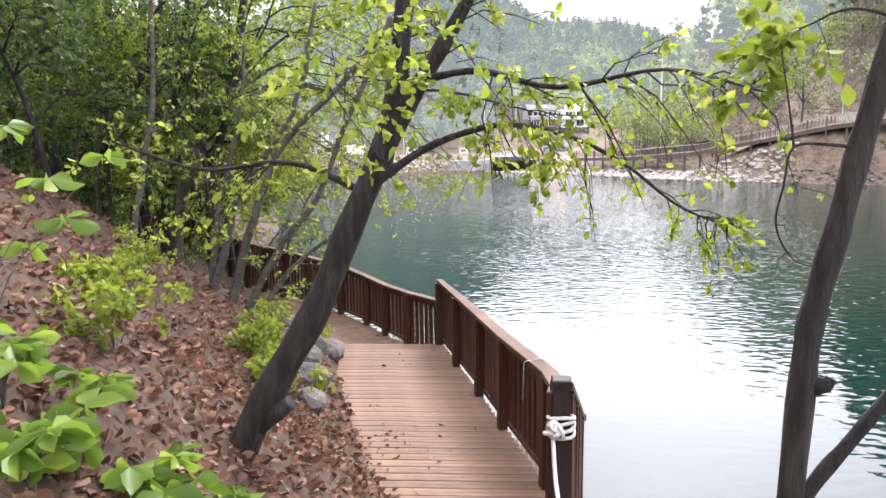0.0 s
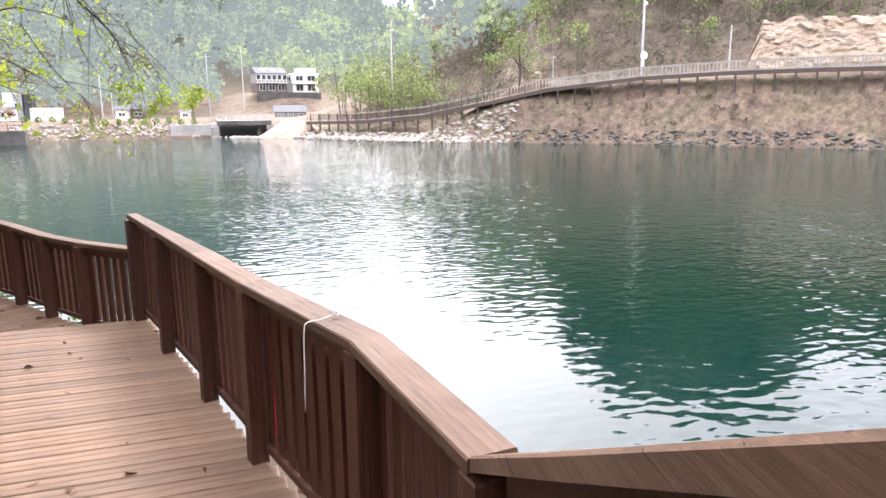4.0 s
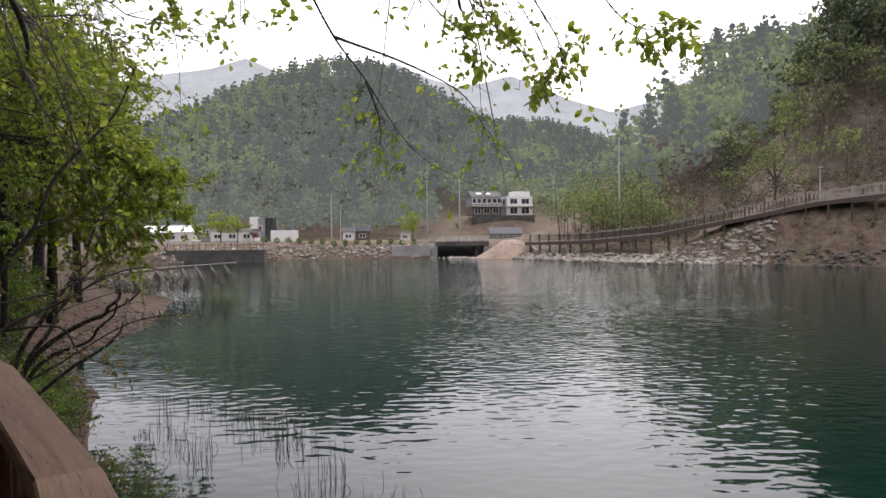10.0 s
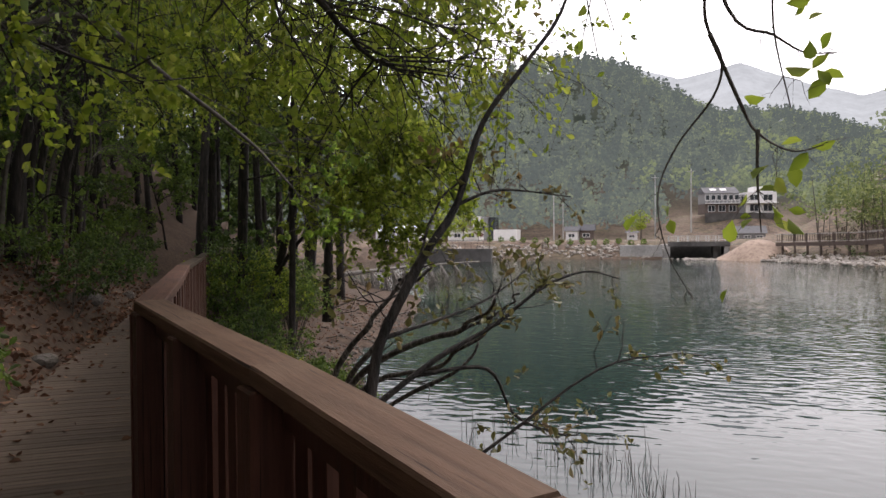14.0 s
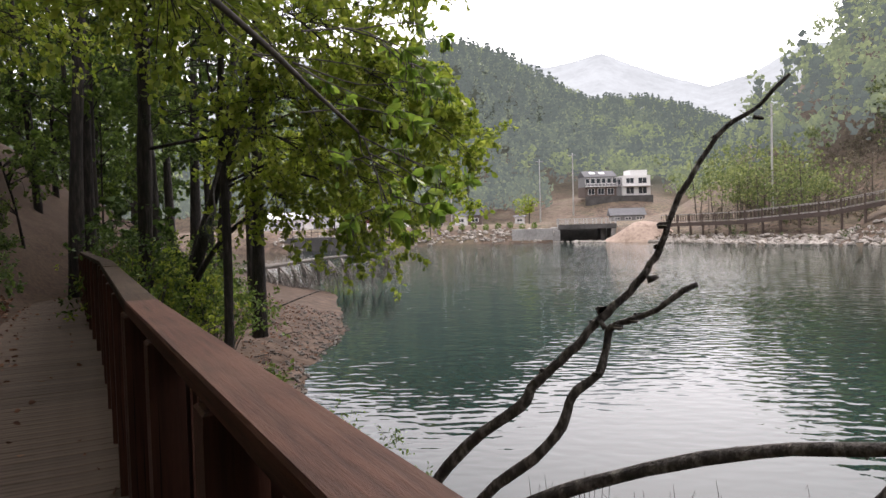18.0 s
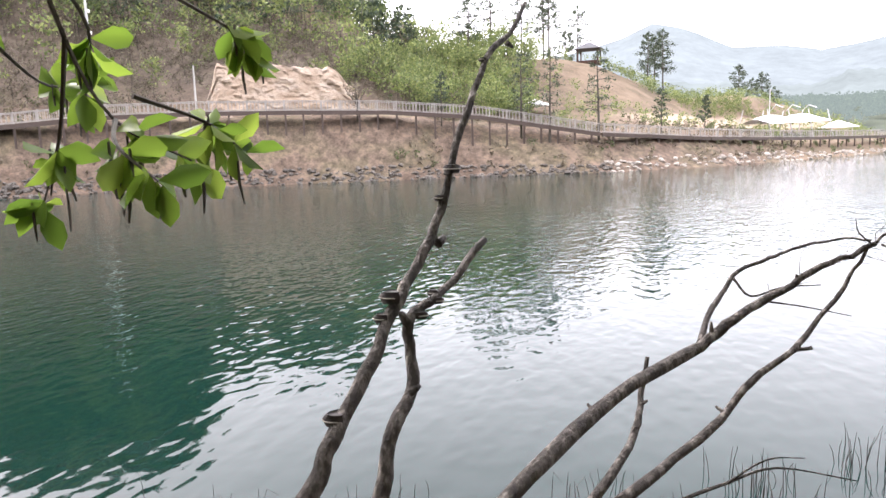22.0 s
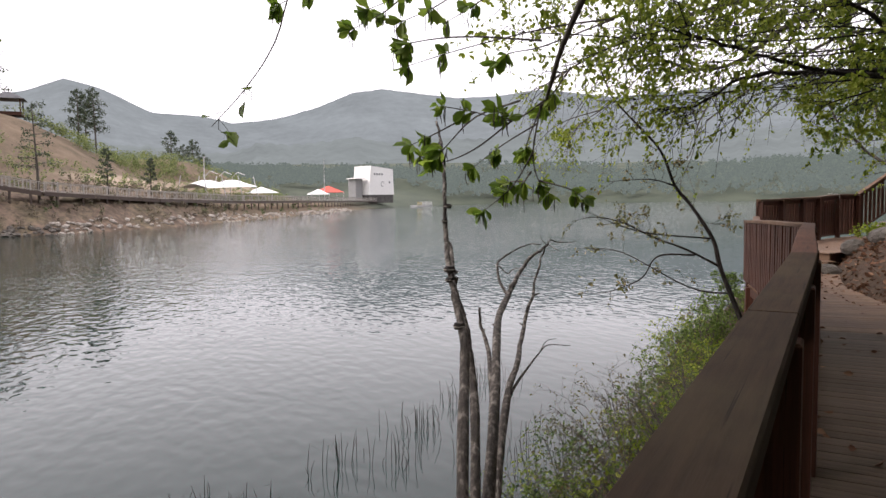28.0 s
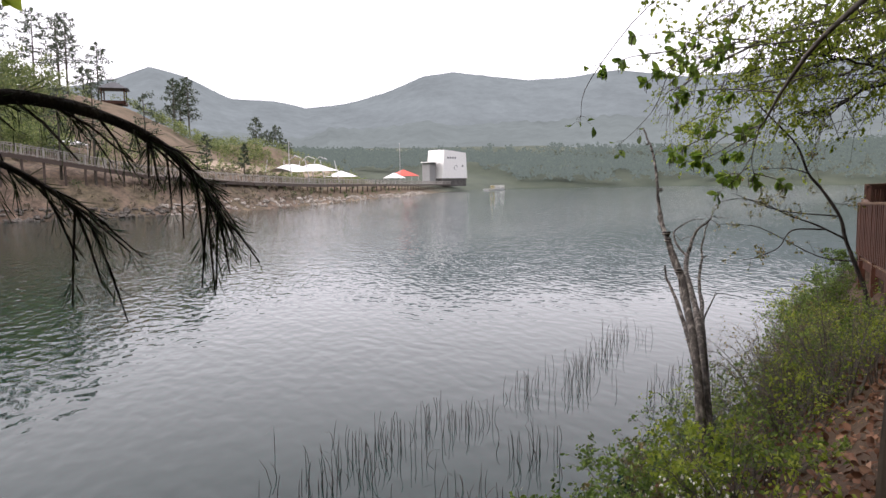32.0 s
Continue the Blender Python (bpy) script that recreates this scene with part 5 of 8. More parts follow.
def pavilion():
    g = gz(130, 29.5)
    ob = thing("pavilion", (130, 29.5, g), "open wooden pavilion with a dark hipped roof on the knoll", "pavilion")
    b = Build()
    w = 2.6
    b.add([(-w, -w, 2.6), (w, -w, 2.6), (w, w, 2.6), (-w, w, 2.6), (-0.4, -0.4, 3.9), (0.4, -0.4, 3.9), (0.4, 0.4, 3.9), (-0.4, 0.4, 3.9)], [(0, 1, 5, 4), (1, 2, 6, 5), (2, 3, 7, 6), (3, 0, 4, 7), (4, 5, 6, 7), (3, 2, 1, 0)])
    part("roof", b, ROOF_GREY, ob)
    for sx in (-1, 1):
        for sy in (-1, 1):
            box_part(ob, "column", (sx * 1.9, sy * 1.9, 1.2), (0.22, 0.22, 3.0), WOOD_DARK)
    box_part(ob, "floor_platform", (0, 0, 0.1), (4.2, 4.2, 0.6), WOOD_DARK)
    return ob


pavilion()
dock = thing("floating_dock", (262, -104, WATER), "pale floating jetty with a railing below the white building", "jetty")
dock.rotation_euler = (0, 0, -0.7)
box_part(dock, "pontoon", (0, 0, 0.25), (22, 3, 0.6), STEEL)
for k in range(12):
    box_part(dock, "rail_post", (-10.5 + k * 1.9, -1.4, 1.2), (0.14, 0.14, 1.5), WHITE if k > 3 else YELLOW, bevel=0)
for k in range(2):
    box_part(dock, "rail", (0, -1.4, 1.2 + k * 0.7), (22, 0.1, 0.12), WHITE, bevel=0)

# ---- woods on the far hills ----
nw = np.random.RandomState(21)


def proto(kind, n, rng):
    """Clump places of one tree of unit height, with their sizes."""
    if kind == "pine":
        z = 0.3 + 0.7 * rng.uniform(0, 1, n) ** 0.8
        tier = np.round(z * 7) / 7
        r = 0.24 * (1.12 - tier) ** 0.8 * np.sqrt(rng.uniform(0.05, 1, n))
        a = rng.uniform(0, 6.28, n)
        return np.stack([r * np.cos(a), r * np.sin(a), tier + rng.normal(0, 0.018, n)], 1)
    k = 8
    c = np.stack([rng.normal(0, 0.15, k), rng.normal(0, 0.15, k), rng.uniform(0.38, 0.88, k)], 1)
    rad = rng.uniform(0.09, 0.2, k)
    j = rng.randint(0, k, n)
    d = unit(rng.normal(size=(n, 3)))
    return c[j] + d * (rad[j] * rng.uniform(0.45, 1.0, n) ** 0.5)[:, None] * np.array([1, 1, 0.85])


def woods(name, pos, heights, kind, per, size, material, label, trunk=None, aspect=0.75):
    protos = [proto(kind, per, nw) for _ in range(7)]
    cs, sz = [], []
    for (x, y, z), h in zip(pos, heights):
        p = protos[nw.randint(7)]
        a = nw.uniform(0, 6.28)
        c, s = math.cos(a), math.sin(a)
        w = nw.uniform(0.8, 1.25)
        q = np.stack([(p[:, 0] * c - p[:, 1] * s) * h * w, (p[:, 0] * s + p[:, 1] * c) * h * w, p[:, 2] * h], 1) + (x, y, z - 0.2)
        cs.append(q)
        sz.append(np.full((len(q), 1), size * h))
    ob = tagged(new(name, leaf_mesh(name, np.concatenate(cs), np.concatenate(sz), material, nw, shape="clump", aspect=aspect)), label, "woodland", kind="stuff")
    if trunk is not None:
        vs, fs = [], []
        for i, ((x, y, z), h) in enumerate(zip(pos, heights)):
            r, lx, ly = 0.009 * h, nw.normal(0, 0.04) * h, nw.normal(0, 0.04) * h
            for zz, rr, u in ((-0.5, r, 0), (0.8 * h, r * 0.35, 1)):
                for k in range(4):
                    a = 1.57 * k
                    vs.append((x + u * lx + rr * math.cos(a), y + u * ly + rr * math.sin(a), z + zz))
            fs += [(i * 8 + k, i * 8 + (k + 1) % 4, i * 8 + 4 + (k + 1) % 4, i * 8 + 4 + k) for k in range(4)]
        tagged(new(name + "_trunks", array_mesh("trunks", vs, fs, trunk)), "thin grey trunks of the hillside wood", "woodland", kind="stuff")
    return ob


def scatter(n, x0, x1, y0, y1, dlo, dhi, kinds, keep=1.0, clear=3.2):
    x, y = nw.uniform(x0, x1, n), nw.uniform(y0, y1, n)
    d, seg, t = nearest(x, y, SHORE)
    kk = np.array([q[2] for q in SHORE])[seg]
    m = (d > dlo) & (d < dhi) & np.isin(kk, kinds) & (nw.uniform(size=n) < keep)
    fw = np.min([np.hypot(x - p[0], y - p[1]) for p in [Vector(FARWALK[i]).lerp(Vector(FARWALK[i + 1]), u) for i in range(11) for u in (0, 0.25, 0.5, 0.75)]], 0)
    m &= fw > clear
    m &= ~((x > 54) & (x < 74) & (y > 42) & (y < 68) & (d < 24))
    x, y = x[m], y[m]
    return np.stack([x, y, ground_z(x, y)], 1)


p = scatter(9000, -5, 130, 30, 260, 13, 150, (1, 2, 6, 8), 0.66)
p = p[nw.uniform(size=len(p)) < np.clip((p[:, 2] - 7) / 18, 0.2, 0.88)]
hi = np.hypot(p[:, 0] + 3, p[:, 1])
near_p = p[hi < 175]
k = nw.uniform(size=len(near_p))
z = near_p[:, 2]
dark = k < np.clip((z - 8) / 55, 0.04, 0.36)
bare = (~dark) & (k > np.clip(0.26 + (z - 8) / 40, 0.15, 0.78))
mid = ~(dark | bare)
woods("hill_pines", near_p[dark], nw.uniform(7, 12, dark.sum()), "pine", 190, 0.07, FAR_PINE, "dark pines on the steep hillside", BARK_THIN, 0.5)
grey = mid & (nw.uniform(size=len(mid)) < np.clip((z - 12) / 30, 0.1, 0.6))
mid = mid & ~grey
woods("hill_trees", near_p[mid], nw.uniform(6, 10.5, mid.sum()), "leafy", 230, 0.056, FAR_LEAF, "fresh green trees on the hillside", BARK_THIN)
woods("hill_grove", near_p[grey], nw.uniform(6, 11, grey.sum()), "leafy", 230, 0.058, FAR_MIX, "grey-green mixed trees higher on the hillside", BARK_THIN)
woods("bare_trees", near_p[bare], nw.uniform(3.5, 7.5, bare.sum()), "leafy", 75, 0.11, FAR_BARE, "bare brown trees low on the hillside", BARK_THIN, 0.13)
far_p = p[hi >= 175]
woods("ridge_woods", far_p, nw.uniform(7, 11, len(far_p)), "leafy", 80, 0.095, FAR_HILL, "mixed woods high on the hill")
# young light green trees beside the inlet, and shrubs on the bank
n = 60
x, y = nw.uniform(13, 31, n), nw.uniform(88, 122, n)
d, _, _ = nearest(x, y, SHORE)
m = (d > 8) & (d < 26) & (np.degrees(np.arctan2(x - 0.9, y + 4.2)) > 8.0)
x, y = x[m], y[m]
woods("young_trees", np.stack([x, y, ground_z(x, y)], 1), nw.uniform(5, 11.5, len(x)), "leafy", 230, 0.045, FAR_LEAF, "light green young trees above the inlet", BARK_THIN)
p = scatter(7600, 5, 130, -15, 110, 0.8, 15, (1, 2, 3, 6, 7, 8), 0.7, 1.5)
woods("bank_scrub", p, nw.uniform(0.5, 1.7, len(p)), "leafy", 40, 0.24, FAR_BARE, "dry brown scrub on the far bank", None, 0.3)
p = scatter(11000, 8, 92, 30, 125, 11, 42, (1, 2, 6, 8), 0.7, 2.0)
woods("slope_brush", p, nw.uniform(0.7, 3.0, len(p)), "leafy", 46, 0.15, FAR_BRUSH, "grey-brown brush on the open slope above the far path", None, 0.16)
p = scatter(3600, 5, 190, -35, 110, 1.0, 16, (1, 2, 3, 4, 6, 7, 8), 0.6, 1.6)
woods("bank_shrubs", p, nw.uniform(0.7, 2.0, len(p)), "leafy", 90, 0.1, FAR_MIX, "low green shrubs on the far bank")
p = scatter(6400, 62, 230, -30, 90, 11, 90, (6, 7, 3, 4), 0.75)
p = p[~((np.hypot(p[:, 0] - 131, p[:, 1] - 24) < 25) & (p[:, 1] < 33))]
woods("meadow_growth", p, nw.uniform(0.7, 3.0, len(p)), "leafy", 60, 0.1, FAR_LEAF, "light green saplings and grass on the open slope")
# grove of young trees beside the knoll, and saplings along its shoulder
x, y = nw.uniform(74, 114, 520), nw.uniform(20, 56, 520)
d, _, _ = nearest(x, y, SHORE)
m = (d > 12) & (y > 11.5 + 0.205 * (x + 8.2))
x, y = x[m], y[m]
woods("young_grove", np.stack([x, y, ground_z(x, y)], 1), nw.uniform(3.5, 6.5, len(x)), "leafy", 170, 0.06, FAR_LEAF, "light green young trees on the slope beside the knoll", BARK_THIN)
u = nw.uniform(0, 1, 210)
x, y = 122 + 44 * u + nw.normal(0, 2.5, 210), 24 - 24 * u + nw.normal(0, 2.5, 210)
woods("shoulder_saplings", np.stack([x, y, ground_z(x, y)], 1), nw.uniform(1.2, 3.4, 210), "leafy", 80, 0.09, FAR_LEAF, "light green saplings along the shoulder of the knoll")
# mountain behind the village
x, y = nw.uniform(-330, 300, 16000), nw.uniform(116, 640, 16000)
d, _, _ = nearest(x, y, SHORE)
z = ground_z(x, y)
m = (d > 22) & (z > 1.0) & ((np.abs(x - 12) > 15) | (np.abs(y - 150) > 38)) & ~((x > -62) & (x < 8) & (y < 141))
# keep what faces the lake
gy2 = ground_z(x, y - 6)
m &= gy2 < z + 0.8
x, y, z = x[m], y[m], z[m]
k = nw.uniform(size=len(x)) + 0.35 * wave(x, y, 33, 0.02)
pp = np.stack([x, y, z], 1)
dk = k < 0.42
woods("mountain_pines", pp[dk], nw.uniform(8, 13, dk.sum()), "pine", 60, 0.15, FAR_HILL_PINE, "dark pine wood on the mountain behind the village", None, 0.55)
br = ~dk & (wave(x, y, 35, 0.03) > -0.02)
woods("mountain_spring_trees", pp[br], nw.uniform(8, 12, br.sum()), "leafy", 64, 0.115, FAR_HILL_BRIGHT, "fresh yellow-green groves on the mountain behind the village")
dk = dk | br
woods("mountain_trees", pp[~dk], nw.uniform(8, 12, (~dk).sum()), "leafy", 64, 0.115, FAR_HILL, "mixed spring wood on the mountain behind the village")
# woods across the lake to the east
x, y = nw.uniform(60, 640, 7000), nw.uniform(-640, 60, 7000)
d, seg, _ = nearest(x, y, SHORE)
kk = np.array([q[2] for q in SHORE])[seg]
m = (d > np.where(kk == 5, 3, 70)) & (d < 330)
x, y = x[m], y[m]
pp = np.stack([x, y, ground_z(x, y)], 1)
k = nw.uniform(size=len(x)) < 0.4
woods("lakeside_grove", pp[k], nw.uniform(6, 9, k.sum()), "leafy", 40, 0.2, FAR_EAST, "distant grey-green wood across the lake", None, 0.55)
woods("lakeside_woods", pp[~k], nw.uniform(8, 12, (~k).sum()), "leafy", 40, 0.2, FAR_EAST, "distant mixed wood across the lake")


def lone_tree(name, x, y, h, kind, n, size, material, label, squash=1.0, group=""):
    z = gz(x, y)
    ob = thing(name, (x, y, z), label, "tree", group)
    b = Build()
    b.tube([(0, 0, -0.4), (0.02 * h, 0, h * 0.35), (-0.01 * h, 0.02 * h, h * 0.9)], [0.022 * h, 0.016 * h, 0.005 * h], 7)
    if kind != "pine":
        for k in range(6):
            a = k * 1.05 + nw.uniform(-0.3, 0.3)
            b.tube([(0.01 * h, 0, h * 0.35), (0.12 * h * math.cos(a), 0.12 * h * math.sin(a), h * 0.52), (0.24 * h * math.cos(a), 0.24 * h * math.sin(a), h * 0.7)], [0.012 * h, 0.008 * h, 0.003 * h], 5)
    part("trunk", b, BARK_THIN, ob)
    p = proto(kind, n, nw) * np.array([h * squash, h * squash, h])
    part("crown", leaf_mesh("crown", p, size, material, nw, shape="clump", aspect=0.6), material, ob)
    return ob


lone_tree("broad_tree", -39.2, 117, 5.6, "leafy", 900, 0.36, LEAF_FRESH, "round light green tree on the village shore", 1.45)
lone_tree("broad_tree", -36.6, 118, 5.0, "leafy", 600, 0.34, LEAF_FRESH, "round light green tree on the village shore", 1.4)
lone_tree("budding_tree", -7.2, 129, 5.6, "leafy", 900, 0.33, LEAF_FRESH, "pale green budding tree near the bridge", 1.3)
lone_tree("small_red_tree", -35.5, 124, 2.6, "leafy", 300, 0.25, leaf("red_spring_leaves", (0.1, 0.03, 0.02), (0.2, 0.07, 0.05)), "small reddish ornamental tree by the white annex", 1.3)
lone_tree("bank_tree", 37.2, 80.5, 7.2, "leafy", 1100, 0.34, FAR_LEAF, "fresh green tree standing beside the far boardwalk", 1.25)
lone_tree("bank_tree", 64.5, 46.5, 5.5, "leafy", 260, 0.3, FAR_BARE, "bare tree beside the far boardwalk", 1.1)
def layered_pine(name, x, y, h, reach, boughs, clumps, size, label, group, low=0.35):
    """Bare lower trunk, then level boughs that carry flat uneven pads of needles."""
    z = gz(x, y)
    ob = thing(name, (x, y, z), label, "tree", group)
    lean = nw.normal(0, 0.015, 2) * h
    b = Build()
    b.tube([(0, 0, -0.4), (lean[0] * 0.6, lean[1] * 0.3, h * 0.4), (lean[0], lean[1], h * 0.97)], [0.015 * h, 0.011 * h, 0.003 * h], 7)
    part("trunk", b, BARK_THIN, ob)
    br, pads = Build(), []
    for k in range(boughs):
        u = low + (0.97 - low) * (k + nw.uniform(0, 0.8)) / boughs
        a, ln = 2.4 * k + nw.uniform(-0.5, 0.5), h * reach * (1.12 - u) ** 0.55 * nw.uniform(0.5, 1.1)
        s0 = np.array([lean[0] * u, lean[1] * u, u * h])
        e0 = s0 + (math.cos(a) * ln, math.sin(a) * ln, nw.uniform(-0.06, 0.22) * ln)
        br.tube([tuple(s0), tuple((s0 + e0) / 2 + (0, 0, 0.06 * ln)), tuple(e0)], [0.005 * h, 0.003 * h, 0.001 * h], 4)
        f = nw.uniform(0.3, 1.05, (clumps, 1)) ** 0.7
        pads.append(s0 + (e0 - s0) * f + nw.normal(0, 1, (clumps, 3)) * (0.16 * ln, 0.16 * ln, 0.018 * h))
    part("boughs", br, BARK_THIN, ob)
    part("crown", leaf_mesh("crown", np.concatenate(pads), size, FAR_PINE, nw, shape="clump", aspect=0.45), FAR_PINE, ob)
    return ob


for x, y, h in ((74.5, 29.5, 10.5), (75.5, 26.2, 11.5), (79, 20.8, 11.5), (71, 38.5, 6.5), (90, 14, 6), (99.5, 8.5, 5.5)):
    layered_pine("bank_pine", x, y, h, 0.27, 19, 40, 0.3, "slender sparse pine beside the far boardwalk", "bank pines", 0.3)
for x, y, h in ((118, 40, 12), (123, 36, 12), (128, 38, 13), (137, 33, 12), (141, 36, 11), (150, 20, 11), (153, 17, 12), (156, 19, 12), (190, 0, 11), (196, -6, 10), (201, -4, 11), (208, -10, 10), (112, 44, 12), (105, 46, 11)):
    layered_pine("knoll_pine", x, y, h * 1.15, 0.3, 26, 60, 0.42, "tall dark pine on the knoll above the lake", "knoll pines")
# clipped shrubs along the village quay
for kx in range(14):
    xx, yy2 = -31 + kx * 1.9, 114.5 + 0.3 * (kx % 3)
    zz = gz(xx, yy2)
    d = unit(nw.normal(size=(150, 3))) * nw.uniform(0.3, 0.55, (150, 1))
    tagged(new("clipped_shrub", leaf_mesh("shrub", d + (xx, yy2, zz + 0.4), 0.22, LEAF_MID, nw, shape="clump", aspect=0.7)), "small rounded shrub on the village quay", "shrub", "quay shrubs")

# ---- trees, bushes and litter beside the walk ----
rt = np.random.RandomState(77)


def rv():
    return Vector(rt.normal(size=3))


class Plant:
    def __init__(self):
        self.wood, self.twig, self.leaf, self.axis, self.coarse = Build(), Build(), [], [], False
        self.limbs = []

    def limb(self, pts, r0, r1, seg=8, per=5, wob=0.0, thin=False):
        line = smooth_line(pts, per)
        n = len(line)
        if wob:
            line = [p + rv() * wob * (i / n) for i, p in enumerate(line)]
        rad = [r0 + (r1 - r0) * (i / (n - 1)) ** 0.8 for i in range(n)]
        rad = [r * (1 + 0.06 * math.sin(5.1 * i + r0 * 90)) for i, r in enumerate(rad)]
        if thin or self.coarse or not self.wood.n:
            (self.twig if thin else self.wood).tube(line, rad, seg)
        else:
            self.limbs.append(Build().tube(line, rad, seg))
        return line, rad

    def twigs(self, line, r, n, ln, droop, up, leaves, start=0.25, sub=2, spread=0.9, flat=0.6):
        """Side twigs along a branch, each with a few smaller ones, and leaves towards their ends."""
        m = len(line)
        for _ in range(n):
            i = int(start * m + rt.uniform() * (1 - start) * (m - 1))
            i = min(max(i, 1), m - 1)
            p = line[i]
            t = (line[i] - line[i - 1]).normalized()
            side = rv()
            side = (side - t * side.dot(t)).normalized()
            side.z *= flat
            d = (t * rt.uniform(0.25, 0.8) + side * spread + Vector((0, 0, up))).normalized()
            l1 = ln * rt.uniform(0.5, 1.15)
            kink = rv() * l1 * 0.07
            pts = [p + d * l1 * u + Vector((0, 0, -droop * l1 * u * u)) + kink * math.sin(u * 5) for u in (0, 0.35, 0.7, 1.0)]
            self.twig.tube(pts, [r, r * 0.8, r * 0.55, r * 0.25], 3 if self.coarse else 4, False)
            self.spray(pts, leaves)
            for _ in range(sub):
                u = rt.uniform(0.3, 0.95)
                q = p + d * l1 * u + Vector((0, 0, -droop * l1 * u * u))
                d2 = (d * 0.7 + rv().normalized() * 0.8 + Vector((0, 0, up * 0.5))).normalized()
                l2 = l1 * rt.uniform(0.3, 0.55)
                pts2 = [q + d2 * l2 * w + Vector((0, 0, -droop * l2 * w * w)) for w in (0, 0.5, 1.0)]
                if not self.coarse:
                    self.twig.tube(pts2, [r * 0.55, r * 0.4, r * 0.2], 3, False)
                self.spray(pts2, leaves)

    def spray(self, pts, n):
        """n leaves in the outer part of a twig."""
        for _ in range(rt.poisson(n)):
            u = rt.uniform(0.35, 1.0) * (len(pts) - 1)
            i = min(int(u), len(pts) - 2)
            self.leaf.append(pts[i].lerp(pts[i + 1], u - i) + rv() * 0.012)
            self.axis.append((pts[-1] - pts[0]).normalized() * 0.6 + Vector((0, 0, -0.35)))

    def blob(self, src, c, r, n_twig, leaves, r_l=0.03, sag=0.2, ln=None, droop=0.25):
        """A limb from src to the heart of a clump of foliage, with twigs all round it."""
        c = Vector(c)
        src = Vector(src)
        mid = src.lerp(c, 0.5) + Vector((0, 0, sag * (c - src).length)) + rv() * 0.06 * (c - src).length
        end = c + (c - mid).normalized() * r * 0.8
        line, _ = self.limb([src, mid, c, end], r_l, r_l * 0.25, 6, 5, 0.02 * r, thin=True)
        self.twigs(line, r_l * 0.28, n_twig, ln or r, droop, 0.12, leaves, 0.45, 3)

    def finish(self, name, label, bark, leafmat, size, spread=0.7, aspect=0.55, group="", shape="leaf", category="tree"):
        ob = thing(name, label=label, category=category, group=group)
        if self.wood.n:
            part("trunk", self.wood, bark, ob, smooth=True)
        for b in self.limbs:
            part("limb", b, bark, ob, smooth=True)
        if self.twig.n:
            part("branchwork", self.twig, bark, ob)
        if self.leaf:
            me = leaf_mesh("foliage", np.array([tuple(p) for p in self.leaf]), size, leafmat, rt, axis=np.array([tuple(a) for a in self.axis]), spread=spread, aspect=aspect, shape=shape)
            part("foliage", me, leafmat, ob)
        return ob


# leaning oak at the head of the deck
t = Plant()
trunk, _ = t.limb([(-0.826, -6.250, 1.081), (-0.707, -6.250, 1.398), (-0.430, -6.250, 1.906), (-0.128, -6.250, 2.405), (0.126, -6.250, 2.968), (0.348, -6.250, 3.420)], 0.135, 0.08, 12)
l1, _ = t.limb([(0.332, -6.250, 3.389), (0.451, -6.234, 3.817), (0.514, -6.211, 4.372), (0.641, -6.171, 5.006), (0.641, -6.092, 5.879)], 0.085, 0.04, 9)
l2, _ = t.limb([(0.332, -6.250, 3.389), (0.554, -6.266, 3.785), (0.784, -6.290, 4.134), (1.037, -6.250, 4.610), (1.275, -6.171, 5.323)], 0.075, 0.03, 9)
l3, _ = t.limb([(0.324, -6.234, 3.262), (0.593, -6.171, 3.444), (0.871, -6.171, 3.555), (1.164, -6.171, 3.603), (1.521, -6.171, 3.531), (1.878, -6.171, 3.357), (2.235, -6.171, 3.079), (2.544, -6.171, 2.944)], 0.034, 0.006, 6)
l4, _ = t.limb([(0.229, -6.234, 3.182), (-0.311, -6.131, 3.381), (-0.945, -6.092, 3.341), (-1.579, -6.092, 3.539)], 0.03, 0.008, 6)
l5, _ = t.limb([(0.641, -6.250, 3.896), (0.998, -6.647, 3.896), (1.434, -6.885, 3.777), (1.989, -6.885, 3.856), (2.544, -6.726, 3.737)], 0.026, 0.006, 6)
t.wood.tube([(-0.660, -6.250, 1.501), (-0.430, -6.298, 1.676), (-0.326, -6.314, 1.755)], [0.075, 0.065, 0.055], 8)
t.twigs(l3, 0.006, 16, 0.42, 0.5, 0.0, 1.6, 0.3, 2)
t.twigs(l3[-8:], 0.005, 10, 0.3, 0.5, 0.0, 4, 0.2, 2)
t.twigs(l4, 0.006, 16, 0.5, 0.3, 0.05, 4, 0.3, 2)
t.twigs(l5, 0.006, 22, 0.5, 0.45, 0.0, 4.5, 0.2, 2)
t.twigs(l2, 0.007, 16, 0.6, 0.4, 0.1, 4, 0.2, 2)
t.twigs(l1, 0.007, 14, 0.6, 0.35, 0.1, 4, 0.3, 2)
t.blob((0.562, -6.250, 3.817), (1.156, -6.726, 3.698), 0.45, 14, 6, 0.012)
t.blob((0.562, -6.250, 3.817), (0.443, -7.440, 3.856), 0.5, 14, 6, 0.012)
t.finish("oak_tree", "leaning oak with dark ridged bark and fresh leaves beside the deck", BARK, LEAF_FRESH, 0.06, 0.8, 0.6)

